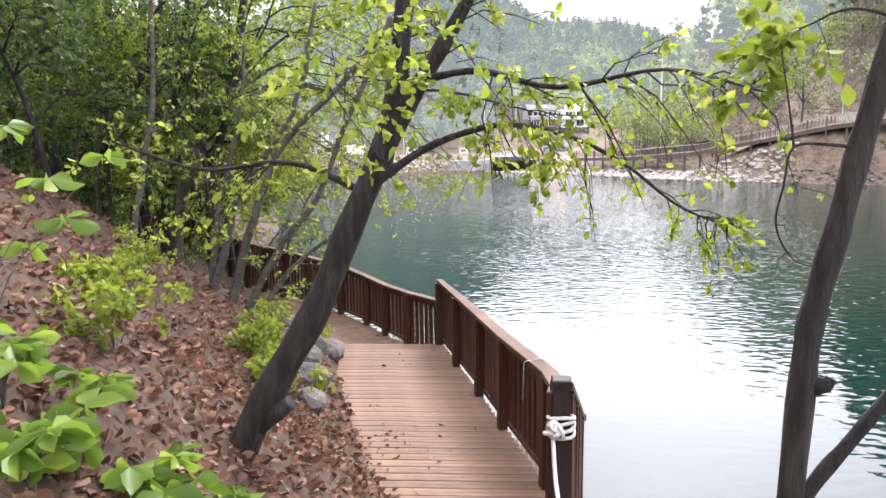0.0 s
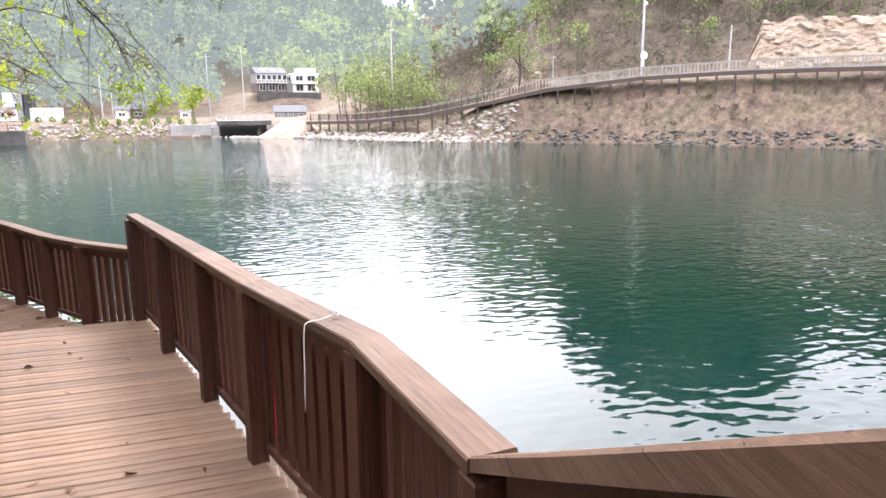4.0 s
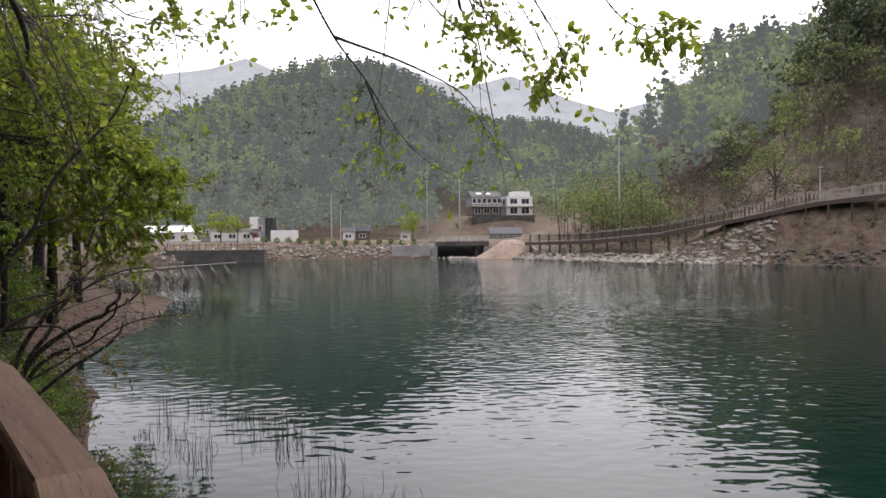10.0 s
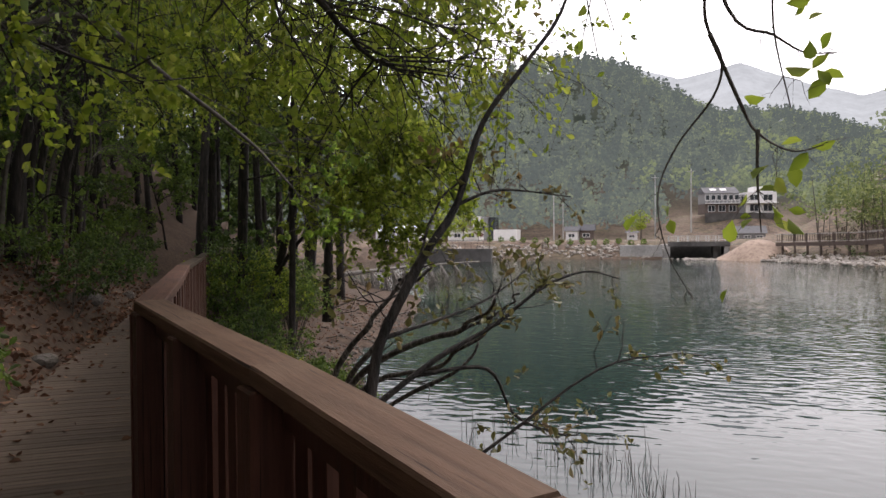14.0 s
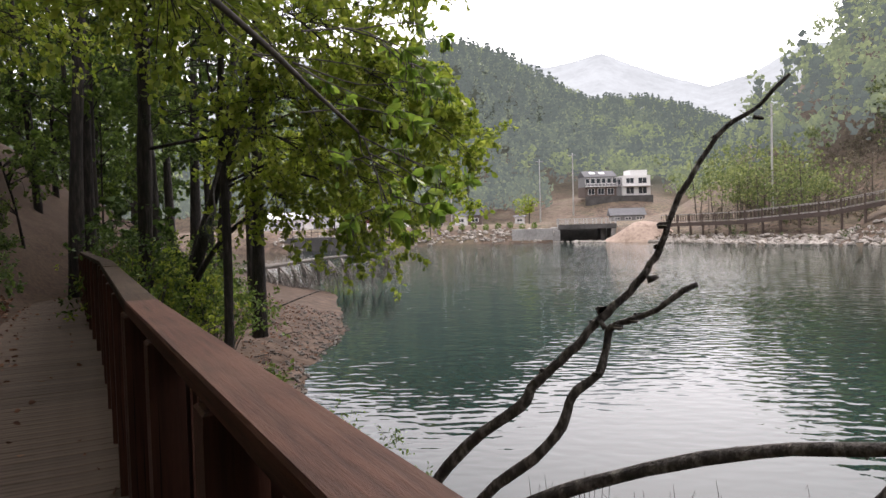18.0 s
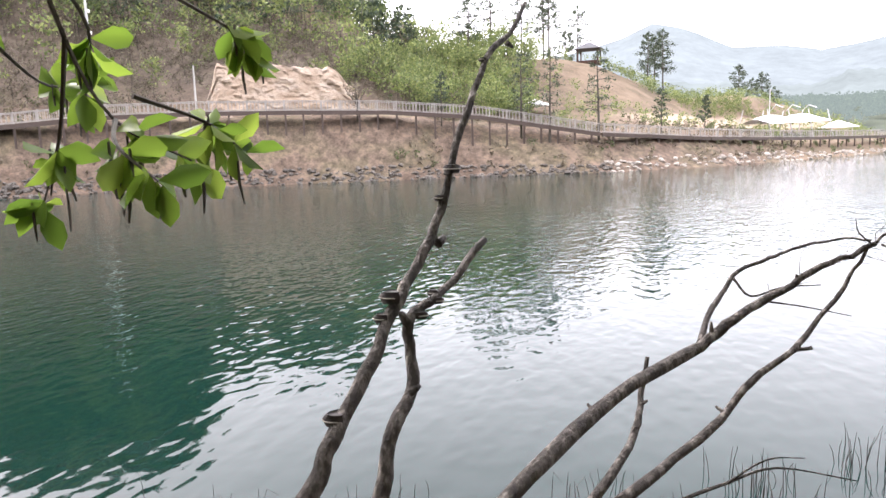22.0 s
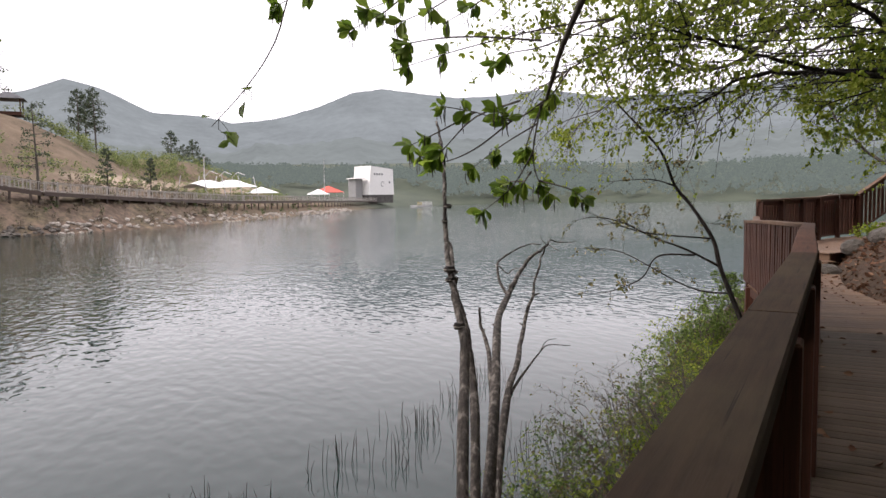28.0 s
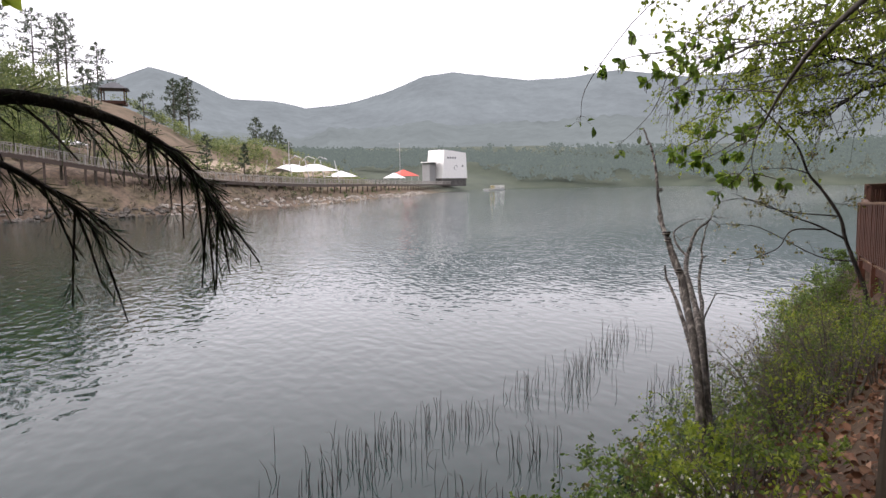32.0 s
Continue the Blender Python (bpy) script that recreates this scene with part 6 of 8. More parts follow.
# slim forked tree on the lake side of the path
t = Plant()
t.limb([(2.099, -8.344, 0.157), (2.123, -8.320, 1.232), (2.147, -8.320, 2.247), (2.165, -8.320, 2.748), (2.183, -8.320, 2.927), (2.242, -8.320, 3.214), (2.290, -8.320, 3.465), (2.350, -8.320, 3.739), (2.481, -8.320, 4.456), (2.541, -8.201, 5.769)], 0.05, 0.034, 10)
t.limb([(2.153, -8.320, 2.187), (2.242, -8.320, 2.342), (2.350, -8.320, 2.497), (2.541, -8.296, 2.784), (2.899, -8.201, 3.500)], 0.03, 0.018, 8)
t.wood.tube([(2.183, -8.320, 2.665), (2.231, -8.344, 2.677), (2.242, -8.344, 2.700)], [0.04, 0.026, 0.02], 7)
lw, _ = t.limb([(2.302, -8.320, 3.453), (2.207, -8.320, 3.471), (2.087, -8.320, 3.465), (2.063, -8.320, 3.345), (2.045, -8.320, 3.214), (2.099, -8.320, 3.106), (2.171, -8.320, 3.071)], 0.007, 0.002, 5, thin=True)
t.limb([(2.087, -8.320, 3.465), (2.069, -8.320, 3.572), (2.028, -8.320, 3.787)], 0.005, 0.002, 5, thin=True)
t.twigs(lw, 0.002, 5, 0.09, 0.2, 0.0, 0, 0.3, 1)
t.blob((2.374, -8.320, 3.859), (2.123, -8.022, 3.835), 0.22, 9, 4, 0.006)
t.blob((2.422, -8.320, 4.097), (2.362, -7.843, 4.276), 0.4, 10, 4, 0.008)
t.blob((2.422, -8.320, 4.097), (2.899, -7.604, 4.575), 0.5, 10, 4, 0.008)
t.finish("slim_tree", "slim dark forked tree leaning over the lake beside the path", BARK, LEAF_FRESH, 0.068, 0.8, 0.6)

# clump of thin stems on the slope left of the deck
for pts, r in (([(-2.95, -1.9, 1.0), (-2.92, -1.9, 1.32), (-2.63, -1.9, 2.14), (-2.34, -1.9, 2.97), (-1.61, -1.9, 3.9), (-1.25, -1.9, 5.28)], 0.075), ([(-2.6, -1.9, 1.0), (-2.56, -1.9, 1.44), (-2.31, -1.9, 2.29), (-1.78, -1.9, 3.47), (-0.85, -1.9, 4.38), (-0.11, -1.9, 5.24)], 0.085), ([(-2.45, -1.9, 0.9), (-2.36, -1.9, 1.33), (-1.84, -1.9, 2.21), (-1.36, -1.9, 2.81), (-0.71, -1.9, 4.24), (-0.32, -1.9, 5.05)], 0.07), ([(-2.95, -1.8, 1.2), (-2.79, -1.9, 2.14), (-2.61, -1.9, 2.97), (-2.32, -1.9, 3.92), (-2.23, -1.9, 4.97)], 0.05), ([(-2.2, -1.8, 0.9), (-2.13, -1.8, 1.37), (-1.71, -1.7, 1.91), (-1.07, -1.5, 2.44), (-0.5, -1.2, 3.4)], 0.055), ([(-3.6, -2.6, 1.5), (-3.5, -2.6, 2.5), (-3.2, -2.5, 4.0), (-3.1, -2.4, 6.0)], 0.06)):
    t = Plant()
    ln, _ = t.limb(pts, r, r * 0.35, 8, 5, 0.02)
    t.twigs(ln, 0.008, 20, 0.75, 0.25, 0.1, 2.6, 0.3, 3)
    t.twigs(ln, 0.005, 14, 0.45, 0.3, 0.1, 2.2, 0.4, 2)
    t.finish("young_tree", "thin grey-barked young tree with sparse fresh leaves on the slope", BARK_THIN, LEAF_FRESH, 0.07, 0.8, 0.55, "stems beside the deck")

# half-bare sapling outside the railing
t = Plant()
m1, _ = t.limb([(-4.750, 5.630, -0.6), (-4.670, 5.720, -0.11), (-4.510, 5.930, 0.59), (-4.460, 6.010, 0.94), (-4.310, 6.200, 1.33), (-4.200, 6.350, 1.57), (-4.100, 6.480, 1.98), (-3.920, 6.720, 2.33), (-3.770, 6.930, 2.64), (-3.650, 7.070, 3.1)], 0.036, 0.007, 9)
b1, _ = t.limb([(-4.510, 5.940, 0.62), (-4.270, 6.260, 0.83), (-4.060, 6.530, 0.96), (-3.850, 6.820, 1.14), (-3.660, 7.080, 1.21), (-3.490, 7.300, 1.16)], 0.017, 0.004, 6)
b2, _ = t.limb([(-4.350, 6.170, 0.76), (-4.090, 6.500, 0.74), (-3.980, 6.640, 0.48), (-3.790, 6.890, 0.33), (-3.650, 7.080, 0.28)], 0.014, 0.003, 5)
b3, _ = t.limb([(-4.200, 6.350, 1.57), (-4.030, 6.580, 1.65), (-3.730, 6.980, 1.63)], 0.012, 0.003, 5)
b4, _ = t.limb([(-4.370, 6.130, 1.16), (-4.490, 5.960, 1.12), (-4.560, 5.870, 1.26)], 0.006, 0.002, 5)
b5, _ = t.limb([(-4.450, 6.020, 0.95), (-4.200, 6.870, 1.05), (-3.950, 7.470, 1.3)], 0.012, 0.003, 5)
b6, _ = t.limb([(-4.600, 5.820, 0.3), (-4.150, 6.070, 0.35), (-3.550, 6.570, 0.75), (-3.150, 6.870, 0.8)], 0.014, 0.003, 5)
for br, n in ((b1, 15), (b2, 9), (b3, 7), (b4, 3), (b5, 9), (b6, 10), (m1, 16)):
    t.twigs(br, 0.003, n, 0.3, 0.1, 0.25, 3.2, 0.3, 2)
t.finish("sapling", "half-bare dark sapling with unfolding buds outside the railing", BARK, LEAF_BUD, 0.05, 0.9, 0.5)


# dead tree with bracket fungi, and its fallen neighbours
def bracket(parent, p, d, r):
    b = Build()
    n = 9
    vs, fs = [], []
    d = Vector(d).normalized()
    s = d.cross(Vector((0, 0, 1))).normalized()
    for z, k in ((0.012, 0.75), (0.004, 1.0), (-0.012, 0.86)):
        for j in range(n):
            a = math.pi * j / (n - 1) - math.pi / 2
            q = Vector(p) + d * (0.008 + r * k * 0.95 * math.cos(a)) + s * (r * k * 0.62 * math.sin(a)) + Vector((0, 0, z * r / 0.04))
            vs.append(tuple(q))
    for k in range(2):
        for j in range(n - 1):
            fs.append((k * n + j, k * n + j + 1, (k + 1) * n + j + 1, (k + 1) * n + j))
    fs += [tuple(range(n)), tuple(2 * n + j for j in range(n - 1, -1, -1))]
    b.add(vs, fs)
    o = part("bracket_fungus", b, FUNGUS, parent, "dark bracket fungus", smooth=True)
    rim = Build()
    rim.tube([Vector(p) + d * (0.008 + r * 0.95 * math.cos(a)) + s * (r * 0.62 * math.sin(a)) for a in np.linspace(-1.3, 1.3, 7)], [0.0028] * 7, 4)
    part("rim", rim, FUNGUS_RIM, o)


def stub(t, p, d, ln, r):
    p, d = Vector(p), Vector(d).normalized()
    t.wood.tube([p, p + d * ln * 0.6, p + d * ln], [r, r * 0.8, r * 0.5], 6)


t = Plant()
t.limb([(-7.22, 10.66, -0.85), (-7.02, 10.56, -0.25), (-6.74, 10.41, 0.13), (-6.43, 10.24, 0.4), (-6.36, 10.21, 0.52), (-6.27, 10.19, 0.61), (-6.12, 10.15, 0.76), (-6.0, 10.125, 0.9), (-5.84, 10.08, 1.06), (-5.74, 10.04, 1.2), (-5.69, 10.02, 1.3), (-5.6, 9.98, 1.55), (-5.43, 9.92, 1.83), (-5.28, 9.87, 1.95), (-5.12, 9.82, 2.1)], 0.042, 0.009, 9, 4, 0.005)
t.limb([(-7.08, 10.52, -0.8), (-6.66, 10.29, -0.15), (-6.36, 10.14, 0.14), (-6.21, 10.09, 0.33), (-6.15, 10.08, 0.5), (-6.03, 10.05, 0.61), (-5.98, 10.06, 0.7), (-5.95, 10.085, 0.85), (-5.87, 10.05, 0.9), (-5.77, 10.0, 0.95), (-5.54, 9.91, 1.11)], 0.037, 0.0145, 9, 4, 0.004)
for p, d, ln, r in (((-5.76, 10.03, 1.12), (0.6, -0.1, 0.2), 0.06, 0.02), ((-6.11, 10.16, 0.75), (0.5, 0, 0.6), 0.05, 0.015), ((-5.28, 9.87, 1.91), (0.9, -0.2, -0.2), 0.05, 0.012), ((-5.97, 10.08, 0.86), (-0.5, 0.2, 0.8), 0.05, 0.02), ((-6.04, 10.05, 0.62), (0.6, -0.4, 0.3), 0.05, 0.018)):
    stub(t, p, d, ln, r)
dead = t.finish("dead_tree", "dead grey two-stemmed tree studded with bracket fungi", BARK_DEAD, LEAF_DRY, 0.05)
for p, d, r in (((-5.655, 10.0, 1.40), (-0.9, -0.2, 0), 0.045), ((-5.69, 10.02, 1.29), (-0.6, 0.8, 0), 0.032), ((-5.96, 10.11, 0.955), (-0.6, 0.8, 0), 0.055), ((-6.01, 10.13, 0.885), (-0.5, 0.9, 0), 0.042), ((-6.27, 10.19, 0.605), (-0.6, 0.8, 0), 0.052), ((-5.8, 10.02, 0.94), (-0.5, 0.8, 0), 0.03), ((-5.83, 10.03, 0.915), (0.1, -1, 0), 0.03), ((-5.91, 10.07, 0.875), (0.2, -1, 0), 0.034), ((-5.43, 9.92, 1.83), (-0.6, 0.8, 0), 0.022)):
    bracket(dead, p, d, r * 1.25)

t = Plant()
m1, _ = t.limb([(-7.1, 10.5, -0.8), (-6.5, 10.08, -0.15), (-5.95, 9.74, 0.2), (-5.4, 9.41, 0.44), (-5.0, 9.08, 0.565), (-4.88, 8.94, 0.67), (-4.7, 8.76, 0.75), (-4.55, 8.55, 0.86), (-4.5, 8.32, 0.97)], 0.046, 0.012, 9, 5, 0.005)
t.limb([(-5.0, 9.08, 0.57), (-4.78, 9.04, 0.67), (-4.62, 8.97, 0.75), (-4.52, 8.91, 0.825), (-4.42, 8.76, 0.88), (-4.42, 8.66, 0.93), (-4.32, 8.45, 0.97), (-4.36, 8.3, 0.97)], 0.017, 0.005, 7, 4, 0.004)
t.limb([(-4.57, 8.93, 0.8), (-4.6, 8.85, 0.72), (-4.45, 8.7, 0.74), (-4.4, 8.52, 0.75)], 0.008, 0.003, 5, 4)
t.limb([(-4.75, 8.8, 0.73), (-4.6, 8.62, 0.68), (-4.62, 8.42, 0.65)], 0.006, 0.002, 5, 4)
t.limb([(-4.5, 8.32, 0.97), (-4.48, 8.27, 1.02), (-4.46, 8.17, 0.99), (-4.45, 8.1, 0.99), (-4.44, 7.99, 0.98), (-4.43, 7.89, 1.01)], 0.009, 0.0022, 6, 4)
t.limb([(-4.5, 8.33, 0.97), (-4.5, 8.39, 1.03), (-4.48, 8.4, 1.09)], 0.0055, 0.002, 5, 4)
t.limb([(-4.48, 8.29, 0.97), (-4.48, 8.18, 0.91), (-4.47, 8.15, 0.89)], 0.0055, 0.002, 5, 4)
t.limb([(-4.45, 8.14, 0.99), (-4.44, 8.09, 1.04), (-4.42, 8.03, 1.05)], 0.004, 0.0015, 5, 4)
t.limb([(-6.6, 10.1, -0.75), (-5.75, 9.66, -0.2), (-5.22, 9.4, 0.08), (-5.05, 9.345, 0.2), (-4.95, 9.335, 0.3), (-4.88, 9.31, 0.457)], 0.03, 0.011, 7, 4, 0.006)
for p, d, ln in (((-4.95, 9.03, 0.62), (0, 0.1, 1), 0.05), ((-4.6, 8.65, 0.8), (-0.3, 0.2, 0.9), 0.04), ((-5.5, 9.47, 0.39), (0.3, 0.4, 0.4), 0.06), ((-5.1, 9.16, 0.53), (0.2, 0.3, -0.5), 0.05), ((-5.0, 9.34, 0.26), (0.5, -0.6, 0.3), 0.05)):
    stub(t, p, d, ln, 0.011)
t.twigs(m1[len(m1) // 2:], 0.0025, 8, 0.13, 0.0, 0.15, 0, 0.3, 1)
t.finish("dead_tree", "leaning dead grey stem with broken twigs over the water", BARK_DEAD, LEAF_DRY, 0.05)
t = Plant()
t.limb([(-6.98, 10.38, -0.85), (-6.42, 9.98, -0.28), (-5.98, 9.66, -0.02), (-5.8, 9.52, 0.04), (-5.62, 9.36, 0.1), (-5.35, 9.17, 0.18), (-5.12, 8.99, 0.28), (-4.98, 8.86, 0.42), (-4.79, 8.68, 0.52), (-4.62, 8.55, 0.64), (-4.52, 8.42, 0.81), (-4.5, 8.34, 0.95)], 0.036, 0.008, 9, 4, 0.005)
t.limb([(-4.8, 8.68, 0.52), (-4.78, 8.62, 0.525), (-4.775, 8.6, 0.53)], 0.0115, 0.009, 6, 3)
t.limb([(-6.1, 9.74, -0.06), (-5.83, 9.5, 0.0), (-5.53, 9.16, 0.08), (-5.35, 8.97, 0.1), (-5.19, 8.77, 0.12), (-5.09, 8.46, 0.06)], 0.014, 0.003, 6, 4)
t.limb([(-5.35, 8.97, 0.1), (-5.21, 8.81, 0.16), (-5.15, 8.66, 0.16)], 0.006, 0.002, 5, 4)
for p, d, ln in (((-5.6, 9.35, 0.1), (-0.2, 0.1, -0.9), 0.05), ((-5.1, 8.97, 0.3), (0.2, 0.5, 0.3), 0.05)):
    stub(t, p, d, ln, 0.01)
t.finish("dead_tree", "leaning dead grey stem with a short stub over the water", BARK_DEAD, LEAF_DRY, 0.05)

# oak whose drooping branch hangs outside the railing
t = Plant()
gzz = gz(-10.6, 8.2)
t.limb([(-10.6, 8.2, gzz - 0.3), (-10.5, 8.3, gzz + 1.5), (-10.2, 8.5, gzz + 3.0), (-10.0, 8.6, gzz + 5.5)], 0.13, 0.07, 10)
mb, _ = t.limb([(-10.3, 8.45, gzz + 2.2), (-9.4, 9.1, 3.9), (-8.6, 9.8, 3.2), (-7.95, 10.2, 2.6), (-7.6, 10.25, 2.25), (-7.3, 10.18, 1.97)], 0.045, 0.009, 8)
OAKTIPS = []
for pts in ([(-7.3, 10.18, 1.97), (-7.32, 10.4, 1.85), (-7.2, 10.55, 1.9), (-7.15, 10.72, 1.93)], [(-7.32, 10.4, 1.85), (-7.1, 10.5, 1.72), (-6.9, 10.6, 1.66), (-6.73, 10.66, 1.7)], [(-7.28, 10.2, 1.95), (-7.2, 10.2, 1.7), (-7.16, 10.14, 1.55), (-7.1, 10.02, 1.47)], [(-7.2, 10.2, 1.7), (-7.15, 10.3, 1.52), (-7.08, 10.45, 1.38)], [(-7.6, 9.98, 2.33), (-7.3, 10.2, 2.24), (-7.05, 10.25, 2.25), (-6.88, 10.26, 2.23)], [(-7.6, 9.98, 2.33), (-7.5, 10.3, 2.28), (-7.25, 10.65, 2.2), (-7.02, 10.86, 2.14)], [(-7.32, 10.4, 1.85), (-7.45, 10.5, 1.84), (-7.53, 10.6, 1.86)], [(-7.25, 10.2, 1.85), (-7.05, 10.3, 1.75), (-6.95, 10.45, 1.62)], [(-7.16, 10.14, 1.55), (-7.28, 10.02, 1.5), (-7.3, 9.92, 1.44)], [(-8.0, 9.75, 2.75), (-8.1, 10.3, 2.6), (-7.9, 10.9, 2.5), (-7.7, 11.3, 2.35)], [(-7.2, 10.55, 1.9), (-7.02, 10.7, 1.8), (-6.95, 10.82, 1.74)], [(-7.4, 10.1, 2.12), (-7.15, 10.02, 2.05), (-6.95, 9.98, 1.98)],
            [(-7.55, 10.0, 2.5), (-7.35, 10.45, 2.62), (-7.2, 10.8, 2.58), (-7.1, 11.2, 2.5)], [(-7.3, 10.5, 2.61), (-7.12, 10.7, 2.45), (-7.08, 10.9, 2.35)], [(-7.2, 10.8, 2.58), (-7.05, 10.95, 2.42), (-7.02, 11.15, 2.3)], [(-7.25, 10.65, 2.6), (-7.3, 11.0, 2.66), (-7.2, 11.4, 2.62)], [(-7.4, 10.35, 2.6), (-7.1, 10.45, 2.5), (-6.95, 10.6, 2.4)], [(-7.35, 10.45, 2.62), (-7.05, 10.6, 2.68), (-6.85, 10.75, 2.62)], [(-7.15, 11.0, 2.54), (-7.0, 11.3, 2.5), (-6.95, 11.5, 2.4)], [(-7.58, 10.51, 1.91), (-7.4, 10.65, 1.85), (-7.28, 10.75, 1.72), (-7.21, 10.79, 1.65)], [(-7.75, 10.5, 2.15), (-7.5, 10.75, 2.2), (-7.3, 10.93, 2.2), (-7.24, 10.97, 2.17)], [(-8.0, 10.4, 2.5), (-7.6, 10.7, 2.5), (-7.3, 10.9, 2.45), (-7.1, 11.1, 2.38)], [(-8.0, 10.4, 2.5), (-7.75, 10.9, 2.45), (-7.6, 11.15, 2.36)], [(-7.3, 10.2, 1.95), (-7.05, 10.12, 1.82), (-6.9, 10.06, 1.75), (-6.86, 10.05, 1.72)], [(-7.1, 10.15, 1.6), (-6.95, 10.1, 1.55), (-6.86, 10.08, 1.49)], [(-6.95, 10.1, 1.55), (-6.88, 10.16, 1.55), (-6.84, 10.2, 1.52)]):
    ln, _ = t.limb(pts, 0.006, 0.002, 5, 4, thin=True)
    OAKTIPS += [(ln[-1], ln[-1] - ln[-3]), (ln[-4], ln[-3] - ln[-5])]
hangers = [[(-8.6, 10.1, 3.2), (-8.2, 11.2, 2.8), (-8.0, 11.6, 2.3), (-7.93, 11.71, 2.01), (-7.85, 11.8, 1.86), (-7.75, 11.91, 1.73)], [(-8.2, 11.2, 2.8), (-8.4, 12.0, 2.6), (-8.32, 12.45, 2.1), (-8.28, 12.5, 1.84)]]
for pts in hangers:
    ln, _ = t.limb(pts, 0.005, 0.0015, 5, 5, thin=True)
    t.twigs(ln[-9:], 0.0015, 5, 0.1, 0.2, 0.0, 0.6, 0.2, 1)
t.blob((-10.0, 8.6, gzz + 3.5), (-8.8, 8.8, 4.6), 1.3, 26, 9, 0.03)
t.blob((-10.0, 8.6, gzz + 4), (-9.6, 9.8, 5.2), 1.5, 26, 9, 0.03)
oak = t.finish("overhanging_oak", "oak with a drooping branch of large leaves over the railing", BARK_THIN, LEAF_MID, 0.065, 0.8, 0.55)
cs, ax, cat = [], [], Build()
for p, d in OAKTIPS:
    d = Vector(d).normalized()
    for k in range(rt.randint(8, 12)):
        a = rt.uniform(0, 6.28)
        s = d.cross(Vector((0.3, 0.2, 1))).normalized()
        u = d.cross(s)
        v = d * 0.45 + (s * math.cos(a) + u * math.sin(a)) * 0.9 + Vector((0, 0, -0.35))
        cs.append(tuple(p + d * rt.uniform(-0.03, 0.015)))
        ax.append(tuple(v))
    for k in range(rt.randint(2, 5)):
        q = p + rv() * 0.018
        ln = rt.uniform(0.05, 0.1)
        cat.tube([q, q + Vector((0.004, 0.003, -ln * 0.5)), q + Vector((rt.normal() * 0.004, rt.normal() * 0.004, -ln))], [0.0022, 0.0034, 0.002], 4)
part("large_leaves", leaf_mesh("large_leaves", np.array(cs), 0.088, LEAF_BIG, rt, axis=np.array(ax), spread=0.22, aspect=0.48), LEAF_BIG, oak, "large toothed oak leaves")
tagged(part("catkins", cat, BARK_THIN, oak, "drooping brown catkins"), kind="stuff")

# arching tree over the first bend, its twigs hanging above the water
t = Plant()
g0 = gz(-4.9, 1.1)
tk, _ = t.limb([(-4.9, 1.1, g0 - 0.3), (-4.8, 1.2, g0 + 1.2), (-4.4, 1.6, g0 + 2.6), (-4.2, 1.9, g0 + 4.5)], 0.14, 0.07, 10)
big, _ = t.limb([(-4.55, 1.45, g0 + 2.1), (-4.0, 2.4, 4.3), (-3.7, 3.6, 3.9), (-3.5, 4.6, 3.25), (-3.9, 5.8, 3.0), (-4.6, 6.9, 2.9)], 0.06, 0.012, 8)
big2, _ = t.limb([(-4.3, 1.8, g0 + 3.2), (-2.8, 2.6, 4.6), (-1.6, 4.0, 4.3), (-0.9, 5.2, 3.7), (-0.7, 6.0, 3.2)], 0.05, 0.01, 8)
big3, _ = t.limb([(-4.4, 1.6, g0 + 2.4), (-3.3, 2.0, 3.9), (-2.2, 2.6, 3.3), (-1.3, 2.9, 2.75)], 0.04, 0.01, 8)
t.twigs(big, 0.008, 34, 0.9, 0.35, 0.0, 2.6, 0.35, 3)
t.twigs(big2, 0.008, 34, 0.85, 0.7, 0.0, 3.2, 0.4, 3)
t.twigs(big3, 0.008, 22, 0.8, 0.3, 0.1, 3.0, 0.35, 3)
for pts in ([(-1.9, 4.6, 3.6), (-1.7, 5.0, 3.1), (-1.56, 5.36, 2.81), (-1.38, 5.66, 2.58), (-1.17, 5.85, 2.25), (-0.93, 5.99, 2.02), (-0.55, 6.01, 1.84)], [(-1.56, 5.36, 2.81), (-1.07, 5.66, 2.69), (-0.67, 5.82, 2.49), (-0.46, 5.98, 2.14)], [(-1.38, 5.66, 2.58), (-1.3, 5.8, 2.3), (-1.32, 5.85, 2.0)]):
    ln, _ = t.limb(pts, 0.011, 0.002, 6, 5)
    t.twigs(ln[len(ln) // 3:], 0.0025, 14, 0.3, 0.6, 0.0, 1.6, 0.1, 2)
for pts in ([(-1.2, 4.0, 4.2), (-1.1, 4.6, 3.2), (-0.81, 4.93, 2.78), (-0.47, 4.92, 2.7)], [(-1.1, 4.2, 4.1), (-0.5, 4.8, 3.2), (-0.14, 4.92, 2.66), (-0.1, 4.96, 2.47)], [(-0.9, 4.4, 4.0), (-0.1, 4.7, 3.1), (0.24, 4.82, 2.73), (0.51, 4.77, 2.64)]):
    ln, _ = t.limb(pts, 0.01, 0.002, 6, 5)
    t.twigs(ln[len(ln) // 2:], 0.0025, 14, 0.26, 0.5, 0.0, 4.5, 0.15, 2)
t.blob(big[-9], (-3.1, 5.2, 3.05), 0.9, 18, 5, 0.012, 0.05)
t.blob(big[-12], (-2.9, 3.4, 3.4), 1.0, 18, 6, 0.014, 0.05)
t.blob(tk[-2], (-4.6, 3.2, 4.3), 1.2, 20, 6, 0.02)
t.blob(tk[-3], (-2.2, 1.2, 3.7), 1.2, 22, 6, 0.02)
